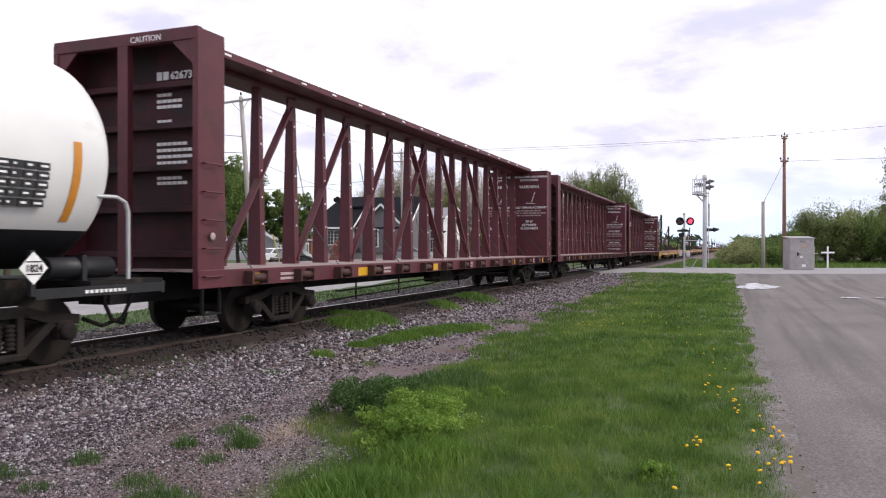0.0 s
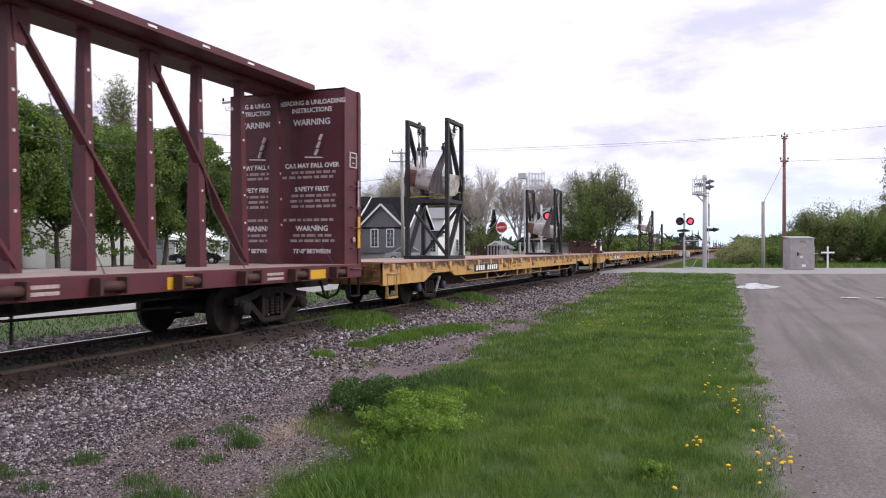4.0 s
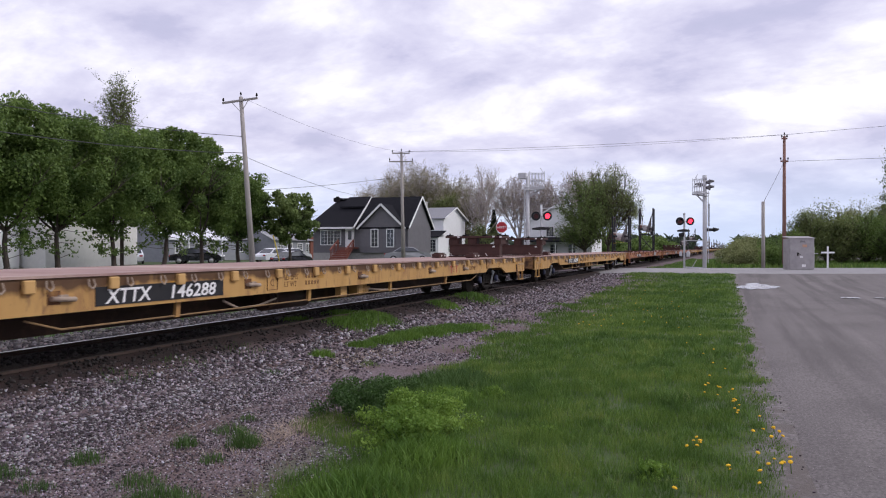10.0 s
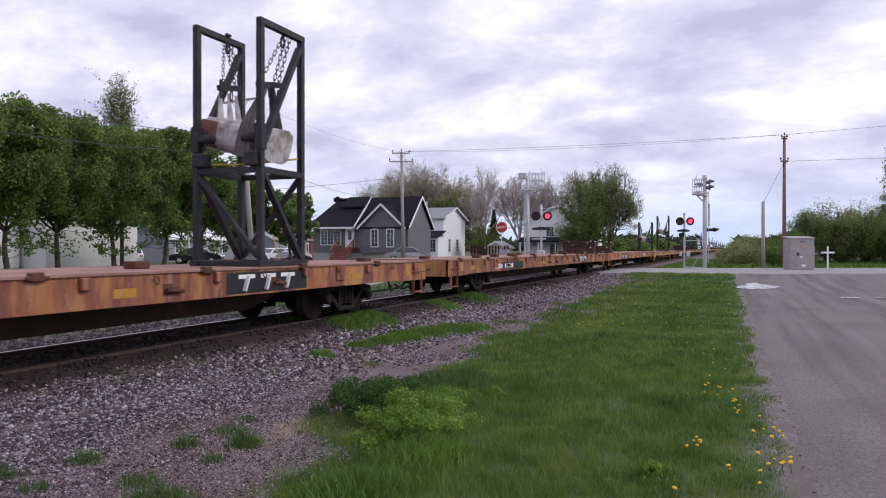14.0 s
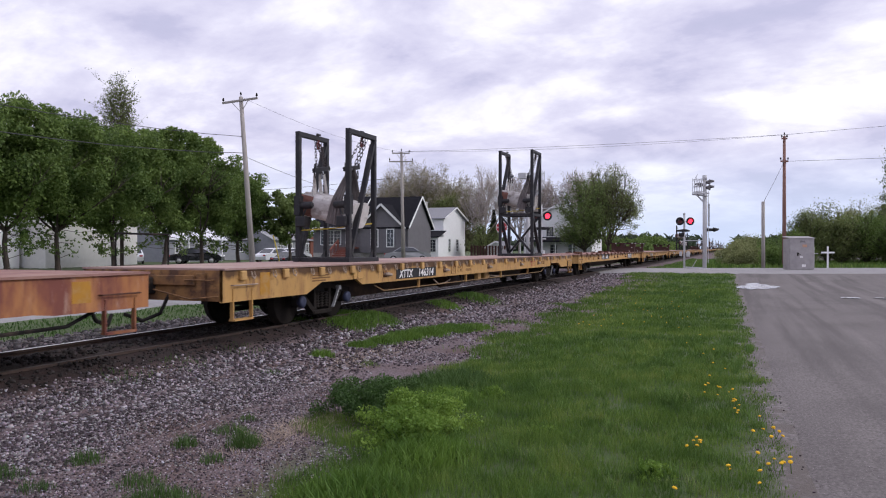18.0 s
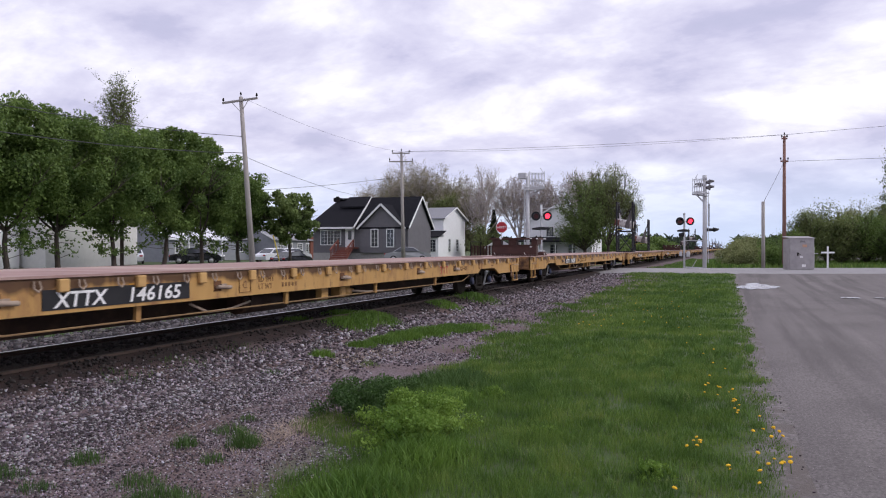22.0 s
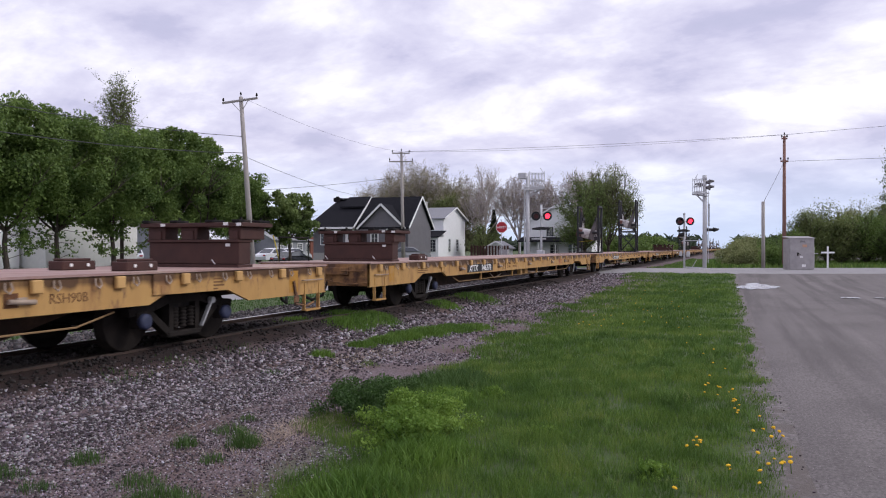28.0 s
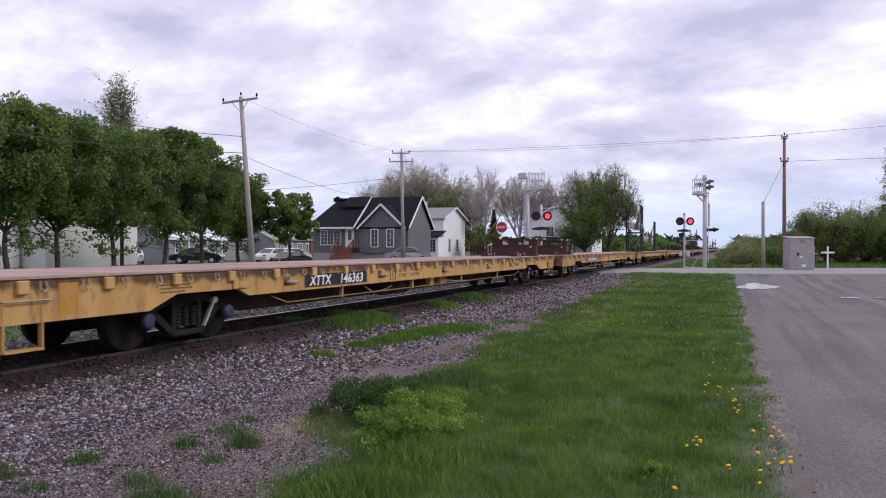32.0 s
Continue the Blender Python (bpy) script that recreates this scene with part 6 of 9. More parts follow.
def truck_parts(parent, x, cap="blue", cache={}):
    """A two-axle bogie: bolster, side frames with springs, bearing caps and wheelsets."""
    def got(key, make, material):
        if key not in cache:
            bm = make()
            me = bpy.data.meshes.new(key)
            bm.to_mesh(me); bm.free()
            me.materials.append(M[material])
            cache[key] = me
        return cache[key]

    def bolster():
        bm = BM()
        box(bm, -0.22, 0.22, -1.0, 1.0, 0.38, 0.68, 0.03)
        box(bm, -0.9, 0.9, -0.06, 0.06, 0.40, 0.5)
        for s in (-1, 1):
            tube(bm, (0.55 * s, -0.9, 0.42), (0.55 * s, 0.9, 0.42), 0.05, n=6)
        return bm

    def frame_side():
        bm = BM()
        top = [(-1.12, 0.56), (-0.62, 0.62), (-0.36, 0.70), (0.36, 0.70), (0.62, 0.62), (1.12, 0.56)]
        for (x0, z0), (x1, z1) in zip(top, top[1:]):
            bar(bm, (x0, 0, z0), (x1, 0, z1), 0.15, 0.12, (0, 0, 1))
        for s in (-1, 1):
            bar(bm, (0.74 * s, 0, 0.55), (0.30 * s, 0, 0.20), 0.14, 0.10, (0, 0, 1))
            box(bm, 0.24 * s, 0.33 * s, -0.07, 0.07, 0.2, 0.68)
            box(bm, 0.78 * s, 1.0 * s, -0.11, 0.05, 0.33, 0.56, 0.02)
        box(bm, -0.36, 0.36, -0.09, 0.09, 0.14, 0.23, 0.02)
        return bm

    def spring():
        prof = [(0.26, 0.0001)]
        for k in range(6):
            prof += [(0.27 + k * 0.052, 0.052), (0.29 + k * 0.052, 0.075), (0.31 + k * 0.052, 0.052)]
        return lathe(BM(), prof + [(0.58, 0.0001)], 8, "z")

    def caps():
        return lathe(BM(), [(-0.06, 0.0001), (-0.06, 0.06), (-0.05, 0.11), (0.05, 0.11), (0.05, 0.0001)], 14, "y")

    truck = mesh_part("truck", got("truck", bolster, "dark"), None, parent)
    truck.location = (x, 0, 0)
    for s in (-1, 1):
        sf = mesh_part("side_frame", got("side_frame", frame_side, "truck"), None, truck)
        sf.location = (0, s * 1.0, 0)
        if s > 0:
            sf.rotation_euler = (0, 0, math.pi)
        for dx in (-0.17, 0, 0.17):
            sp = mesh_part("spring", got("spring", spring, "truck"), None, truck)
            sp.location = (dx, s * 1.02, 0)
        ws = mesh_part("wheelset", got("wheelset", wheelset_mesh, "wheel"), None, truck)
        ws.matrix_parent_inverse = Matrix.Translation((s * 0.89, 0, 0.42))
    def lever():
        bm = bar(BM(), (0.30, -1.13, 0.26), (0.56, -1.13, 0.66), 0.05, 0.03)
        return tube(bm, (0.56, -1.16, 0.64), (0.56, -1.06, 0.64), 0.05, n=8)

    if cap == "blue":
        mesh_part("brake_lever", got("brake_lever", lever, "steel"), None, truck)
    for s in (-1, 1):
        bc = mesh_part("bearing_cap", got("bearing_cap_" + cap, caps, cap), None, truck)
        bc.location = (s * 0.89, -1.12, 0.43)
    return truck


def coupler(parent, x, s):
    bm = BM()
    box(bm, x, x + s * 0.62, -0.11, 0.11, 0.72, 0.98, 0.02)
    box(bm, x + s * 0.55, x + s * 0.86, -0.20, 0.16, 0.70, 1.0, 0.04)
    cable(bm, [(x + s * 0.1, -0.35, 0.75), (x + s * 0.3, -0.33, 0.42), (x + s * 0.6, -0.25, 0.33), (x + s * 0.82, -0.1, 0.45)], 0.03, 6)
    return part("coupler", bm, "dark", parent)


HALF = 13.4


def flat_car(old=False, lite=False, pale=False, smooth=False):
    """A long flat car; its origin lies at mid-length on the rail plane."""
    paint, deckmat = ("ochre_old", "deck_old") if old else ("ochre", "deck")
    if pale:
        paint = "ochre"
    label = ("plain-sided rusty orange flat car with a bare red-brown deck" if smooth else "rust-stained orange flat car with a red-brown deck" if old else "weathered ochre-yellow railway flat car with an empty tan deck")
    car = thing("flat_car", label, "flat car", "flat cars of the train")
    if old:
        low = [(-HALF, 0.66), (-11.9, 0.66), (-11.6, 0.69), (11.6, 0.69), (11.9, 0.66), (HALF, 0.66)]
    else:
        half = [(-HALF, 0.60), (-10.95, 0.60), (-10.4, 0.80), (-9.0, 0.80), (-8.7, 0.68)]
        low = half + [(-x, z) for x, z in half[::-1]]
    outline = low + [(HALF, 1.105), (-HALF, 1.105)]
    bm = BM()
    box(bm, -HALF, HALF, -1.43, 1.43, 1.10, 1.13)
    part("deck", bm, deckmat, car)
    for s in (-1, 1):
        part("side_sill", prism(BM(), outline, s * 1.40, s * 1.34), paint, car)
    for s in (-1, 1):
        bm = BM()
        box(bm, s * (HALF - 0.05), s * HALF, -1.40, 1.40, 0.62 if not old else 0.66, 1.10)
        box(bm, s * HALF, s * (HALF + 0.05), -0.9, 0.9, 0.86, 1.02, 0.01)
        part("end_sill", bm, "ochre_dirty" if not old else paint, car, "rust-streaked end sill")
        if not old and not lite:
            bm = BM()
            for y in (-1.0, 1.0):
                box(bm, s * HALF, s * (HALF + 0.03), y - 0.09, y + 0.09, 0.64, 1.06, 0.008)
            cable(bm, [(s * (HALF + 0.02), -1.25, 0.95), (s * (HALF + 0.09), -1.25, 0.95), (s * (HALF + 0.09), -0.75, 0.95), (s * (HALF + 0.02), -0.75, 0.95)], 0.012, 5)
            cable(bm, [(s * (HALF + 0.05), -1.36, 0.70), (s * (HALF + 0.16), -0.9, 0.66), (s * (HALF + 0.2), -0.25, 0.80)], 0.014, 5)
            part("end_fitting", bm, "ochre_dirty", car)
        coupler(car, s * (HALF - 0.15), s)
    bm = BM()
    belly = [(-12.9, 1.0), (-12.9, 0.62), (-8.6, 0.60), (-7.4, 0.30), (7.4, 0.30), (8.6, 0.60), (12.9, 0.62), (12.9, 1.0)]
    prism(bm, belly, -0.30, 0.30)
    part("centre_sill", bm, "rust_dark", car, "dark rusty fish-belly centre sill")
    bearer = bpy.data.meshes.new("cross_bearer")
    bm = box(BM(), -0.06, 0.06, -1.33, 1.33, 0.74 if old else 0.86, 1.06)
    bm.to_mesh(bearer); bm.free()
    bearer.materials.append(M["dark"])
    for k in range(0 if lite else 9):
        mesh_part("cross_bearer", bearer, None, car).location.x = -10.8 + k * 2.7
    for x in (-9.8, 9.8):
        truck_parts(car, x, "truck" if old else "blue")
    # stake pockets along the side
    bm = BM()
    box(bm, -0.075, 0.075, -1.465, -1.40, 0.93, 1.085, 0.012)
    me = bpy.data.meshes.new("stake_pocket")
    bm.to_mesh(me); bm.free()
    me.materials.append(M["ochre_pocket" if not old else paint])
    bm = BM()
    cable(bm, [(-0.035, -1.43, 1.07), (-0.05, -1.45, 0.99), (0.0, -1.46, 0.95), (0.05, -1.45, 0.99), (0.035, -1.43, 1.07)], 0.010, 5)
    ring = bpy.data.meshes.new("tie_ring")
    bm.to_mesh(ring); bm.free()
    ring.materials.append(M["straw" if not old else "rust"])
    n = 22 if not old else 0 if smooth else 11
    for k in range(n):
        x = -12.93 + 1.24 * k if not old else -HALF + 0.75 + k * (2 * HALF - 1.5) / (n - 1)
        for s in ((-1,) if lite else (-1, 1)):
            ob = mesh_part("stake_pocket", me, None, car)
            ob.location.x = x
            if s > 0:
                ob.rotation_euler = (0, 0, math.pi)
                ob.location.x = x
        if not lite and k < n - 1:
            for d in ((0.27, 0.88) if not old else (1.2,)):
                mesh_part("tie_ring", ring, None, car).location.x = x + d
    if old and not lite and not smooth:
        # rusty deck blocks, and lashing ratchets along the near edge
        rnd = random.Random(8 if pale else 9)
        for k in range(16 if pale else 11):
            x, y = -12.3 + k * (1.62 if pale else 2.4) + rnd.uniform(-0.3, 0.3), rnd.uniform(-1.0, 1.0)
            bm = box(BM(), x - 0.16, x + 0.16, y - 0.12, y + 0.12, 1.131, 1.131 + rnd.uniform(0.07, 0.13), 0.015)
            part("deck_block", bm, "rust", car, "rusty deck fitting")
        for k in range(18 if pale else 9):
            x = -12.6 + k * (1.45 if pale else 2.9) + rnd.uniform(-0.2, 0.2)
            bm = box(BM(), x - 0.09, x + 0.09, -1.46, -1.36, 1.06, 1.17, 0.015)
            tube(bm, (x - 0.15, -1.43, 1.10), (x + 0.15, -1.43, 1.10), 0.028, n=8)
            part("lashing_ratchet", bm, "rust", car)
    if smooth:
        for x, w in ((-1.12, 0.26), (2.0, 0.32), (5.3, 0.22), (-6.2, 0.26)):
            part("reflector", box(BM(), x - w, x + w, -1.404, -1.401, 0.69, 0.79), "yellow", car, "yellow reflective strip")
        part("faded_patch", box(BM(), -0.25, 0.22, -1.404, -1.401, 0.84, 0.95), "faded", car, "faded pale stencil patch")
        bm = tube(BM(), (-2.3, -0.85, 0.45), (-1.0, -0.85, 0.45), 0.19, n=14)
        part("air_reservoir", bm, "rust_dark", car)
    elif old:
        for x in (-11.3, -2.2, 3.2, 9.6):
            part("reflector", box(BM(), x - 0.2, x + 0.2, -1.404, -1.401, 0.80, 0.92), "amber", car, "dull amber reflective patch")
    # brake piping and hangers under the side
    if not old:
        bm = BM()
        cable(bm, [(-7.9, -1.28, 0.62), (-7.4, -1.28, 0.48), (7.6, -1.28, 0.48), (8.2, -1.28, 0.62)], 0.013, 6)
        part("brake_pipe", bm, "pipe_ochre", car)
        for x in (-5.4, -1.8, 1.8, 5.4):
            bm = BM()
            bar(bm, (x, -1.28, 0.46), (x, -1.30, 0.72), 0.05, 0.09)
            part("pipe_hanger", bm, "ochre", car)
        bm = BM()
        part("bracket", box(BM(), -0.46, -0.20, -1.24, -1.10, 0.44, 0.72, 0.01), "ochre", car)
        box(bm, 0.38, 0.62, -1.20, -0.95, 0.44, 0.68, 0.03)
        tube(bm, (0.62, -1.08, 0.53), (0.92, -1.08, 0.53), 0.10, n=12)
        tube(bm, (0.92, -1.08, 0.53), (1.10, -1.08, 0.55), 0.05, n=8)
        box(bm, 0.55, 0.80, -1.2, -0.95, 0.62, 0.72, 0.02)
        part("brake_valve", bm, "ochre", car, "ochre brake valve")
        bm = BM()
        tube(bm, (-2.6, -0.80, 0.50), (-1.2, -0.80, 0.50), 0.19, n=14)
        for xx in (-2.4, -1.4):
            box(bm, xx - 0.03, xx + 0.03, -1.0, -0.6, 0.45, 0.82)
        part("air_reservoir", bm, "rust_dark", car, "rust-brown air reservoir")
        bm = BM()
        cable(bm, [(-4.3, -1.25, 0.62), (-3.9, -1.25, 0.47), (-3.2, -1.15, 0.47), (-2.6, -1.1, 0.55)], 0.02, 6)
        cable(bm, [(0.9, -1.15, 0.55), (1.5, -1.22, 0.50), (2.2, -1.28, 0.48)], 0.02, 6)
        part("branch_pipe", bm, "straw", car)
    else:
        bm = BM()
        cable(bm, [(9.9, -1.2, 0.70), (10.6, -1.25, 0.48), (12.2, -1.25, 0.50), (12.8, -1.2, 0.70)], 0.025, 6)
        part("brake_pipe", bm, "dark", car)
    for s in (-1, 1):
        # corner steps, grab irons, jacking pad, reflectors
        bm = BM()
        for dx in (0.25, 0.75):
            bar(bm, (s * (HALF - dx), -1.385, 0.30 if not old else 0.36), (s * (HALF - dx), -1.385, 0.8), 0.06, 0.025)
        bar(bm, (s * (HALF - 0.25), -1.385, 0.31 if not old else 0.37), (s * (HALF - 0.75), -1.385, 0.31 if not old else 0.37), 0.11, 0.03)
        part("sill_step", bm, paint, car)
        bm = BM()
        cable(bm, [(s * (HALF - 0.2), -1.40, 0.86), (s * (HALF - 0.2), -1.45, 0.86), (s * (HALF - 0.85), -1.45, 0.86), (s * (HALF - 0.85), -1.40, 0.86)], 0.012, 5)
        part("grab_iron", bm, "straw" if not old else "rust", car)
        bm = BM()
        box(bm, s * 12.28 - 0.14, s * 12.28 + 0.14, -1.404, -1.40, 0.66 if not old else 0.78, 1.04)
        part("reflector", bm, "amber", car, "dull amber reflective patch")
        bm = BM()
        box(bm, s * 8.95 - 0.20, s * 8.95 + 0.20, -1.43, -1.40, 0.80, 1.09, 0.01)
        box(bm, s * 8.95 - 0.05, s * 8.95 + 0.05, -1.436, -1.43, 0.82, 0.93)
        part("jacking_pad", bm, paint, car)
        bm = BM()
        for k, (w, z) in enumerate(((0.5, 0.84), (0.42, 0.79), (0.46, 0.74), (0.3, 0.69))):
            box(bm, s * 10.2 - 0.35 + (0.2 if s > 0 else -0.2), s * 10.2 - 0.35 + w, -1.404, -1.40, z + 0.13, z + 0.155)
        part("stencil", bm, "brown_letter", car, "small illegible dark stencilling")
    # lifting lugs
    if not lite and not smooth:
        for x in (-7.5, -1.2 if old else -3.75, 0.17, 4.1, 6.72):
            bm = BM()
            tube(bm, (x - 0.17, -1.44, 0.86), (x + 0.17, -1.44, 0.84), 0.03, n=8)
            box(bm, x - 0.06, x + 0.06, -1.45, -1.40, 0.82, 0.90)
            part("pull_lug", bm, "straw" if not old else "rust", car)
            bm = box(BM(), x - 0.20, x - 0.02, -1.406, -1.401, 0.79, 0.95)
            part("lug_plate", bm, "stain" if not old else "rust", car, "rust-stained plate")
        if not old:
            for x in (-5.5, -1.6, 2.2):
                part("faded_patch", box(BM(), x - 0.17, x + 0.17, -1.404, -1.401, 0.88, 0.985), "amber", car, "faded amber patch")
    if not old:
        # handbrake linkage at the rear, tilted reflector and yellow patches
        bm = BM()
        bar(bm, (12.35, -1.42, 0.52), (12.25, -1.42, 0.86), 0.05, 0.03, (0, 1, 0))
        box(bm, 12.26, 12.42, -1.44, -1.40, 0.46, 0.60, 0.02)
        cable(bm, [(12.3, -1.42, 0.45), (12.8, -1.36, 0.38), (13.3, -1.2, 0.42)], 0.02, 5)
        part("handbrake", bm, "ochre_dirty", car)
        # pipe railing at the leading end and a round plate let into the deck near the trailing end
        bm = BM()
        cable(bm, [(-12.9, 1.2, 1.13), (-12.9, 1.2, 1.70), (-11.6, 1.2, 1.70), (-11.6, 1.2, 1.13)], 0.018, 6)
        part("end_railing", bm, "dark", car)
        bm = lathe(BM(), [(1.131, 0.0001), (1.131, 0.36), (1.15, 0.34), (1.15, 0.0001)], 20, "z")
        bmesh.ops.translate(bm, vec=(11.2, -0.35, 0), verts=bm.verts)
        part("deck_plate", bm, "rust", car, "rusty round plate on the deck")
    if not old and not lite:
        bm = BM()
        for p, q in (((-3.32, 0.74), (-3.02, 0.74)), ((-3.32, 0.99), (-3.02, 0.99)), ((-3.32, 0.73), (-3.32, 1.0)), ((-3.02, 0.73), (-3.02, 1.0))):
            bar(bm, (p[0], -1.403, p[1]), (q[0], -1.403, q[1]), 0.02, 0.006)
        mark = part("class_box", bm, "brown_letter", car)
        lettering("class_letter", "C", 0.17, -3.17, -1.402, 0.80, "brown_letter", mark, "CENTER")
        lettering("stencil", "LD LMT", 0.135, -2.80, -1.402, 0.885, "brown_letter", car)
        lettering("stencil", "LT WT", 0.135, -2.80, -1.402, 0.765, "brown_letter", car)
        bm = BM()
        for z in (0.765, 0.885):
            for k in range(5):
                box(bm, -2.10 + k * 0.105, -2.10 + k * 0.105 + 0.055, -1.404, -1.40, z + 0.01, z + 0.085)
        part("stencil", bm, "brown_letter", car, "illegible stencilled figures")
    return car


def car_writing(car, number, old=False, shift=0.0, lift=0.0):
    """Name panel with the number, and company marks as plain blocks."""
    bm = BM()
    x0 = -7.0 + shift
    if old:
        box(bm, x0 + 0.9, x0 + 3.72, -1.408, -1.40, 0.73 + lift, 0.98 + 2 * lift)
    else:
        box(bm, x0, x0 + 2.5, -1.408, -1.40, 0.725, 0.965)
    panel = part("name_panel", bm, "black", car, "black name panel with white number")
    if number:
        at, z = (x0 + 1.0, 0.76 + lift) if old else (x0 + 0.16, 0.752)
        lettering("reporting_mark", "PTTX" if old else "XTTX", 0.262, at, -1.411, z, "white", panel, shear=0.16, width=1.12, bold=0.004)
        lettering("number", number, 0.262, at + (1.32 if old else 1.12), -1.411, z, "white", panel, shear=0.16, width=1.12 if old else 1.30, bold=0.004)
    else:
        bm = BM()
        for k in range(10):
            if k != 4:
                box(bm, x0 + 0.15 + k * 0.225, x0 + 0.30 + k * 0.225, -1.413, -1.41, 0.77, 0.92)
        tagged(part("number", bm, "white", panel, "illegible white figures"), kind="stuff")
    bm = BM()
    if old:
        box(bm, 5.3, 7.65, -1.405, -1.40, 0.72, 1.06)
        back = part("mark_panel", bm, "black", car)
        bm = BM()
        for k in range(3):
            bar(bm, (5.72 + k * 0.6, -1.408, 0.76), (5.82 + k * 0.6, -1.408, 1.0), 0.03, 0.12, (0, 1, 0))
            box(bm, 5.60 + k * 0.6, 6.04 + k * 0.6, -1.409, -1.405, 0.955, 1.02)
        part("company_mark", bm, "white", back)
    else:
        for k in range(3):
            box(bm, 5.5 + k * 0.21, 5.66 + k * 0.21, -1.403, -1.40, 0.92, 0.955)
            box(bm, 5.56 + k * 0.21, 5.60 + k * 0.21, -1.403, -1.40, 0.755, 0.92)
        part("company_mark", bm, "red", car, "faded red company mark")
        lettering("stencil", "RSH90B", 0.17, 7.1, -1.402, 0.80, "brown_letter", car)


# gaps between the flat cars as passing times, and what each car carries
GAPS = [5.045, 6.753, 8.454, 10.169, 11.876, 13.581, 15.296, 17.0, 18.701, 20.414, 22.125, 23.827, 25.551, 27.27, 28.998, 30.722, 32.452]
while len(GAPS) < 31:
    GAPS.append(GAPS[-1] + 1.728)
OLD = {5, 6, 7, 9}
NUMBERS = {1: "146383", 2: "146344", 3: "146288", 4: "146334", 5: "940714", 7: "159095", 8: "146314", 9: "604503", 10: "146165", 11: "146285",
           12: "146356", 14: "146376", 15: "146229", 16: "146363"}
# T a tall rack, S a short rack, B a bolster, at the leading and at the trailing end
LOADS = "TS B. TS .B B. ST .B B. ST .B B. B. TS .B B. ST .B B. TS .B B. ST .B B. TS .B B. ST .B B.".split()


def chain(bm, p, q, r=0.024):
    """A run of open links from p to q."""
    p, q = Vector(p), Vector(q)
    n = max(2, int((q - p).length / 0.085))
    d = (q - p).normalized()
    s = d.orthogonal().normalized()
    t = d.cross(s)
    for k in range(n):
        a, b = p.lerp(q, (k - 0.12) / n), p.lerp(q, (k + 1.12) / n)
        w = (s if k % 2 else t) * r
        bar(bm, a + w, b + w, 0.011), bar(bm, a - w, b - w, 0.011)
        bar(bm, a - w, a + w, 0.011), bar(bm, b - w, b + w, 0.011)
    return bm


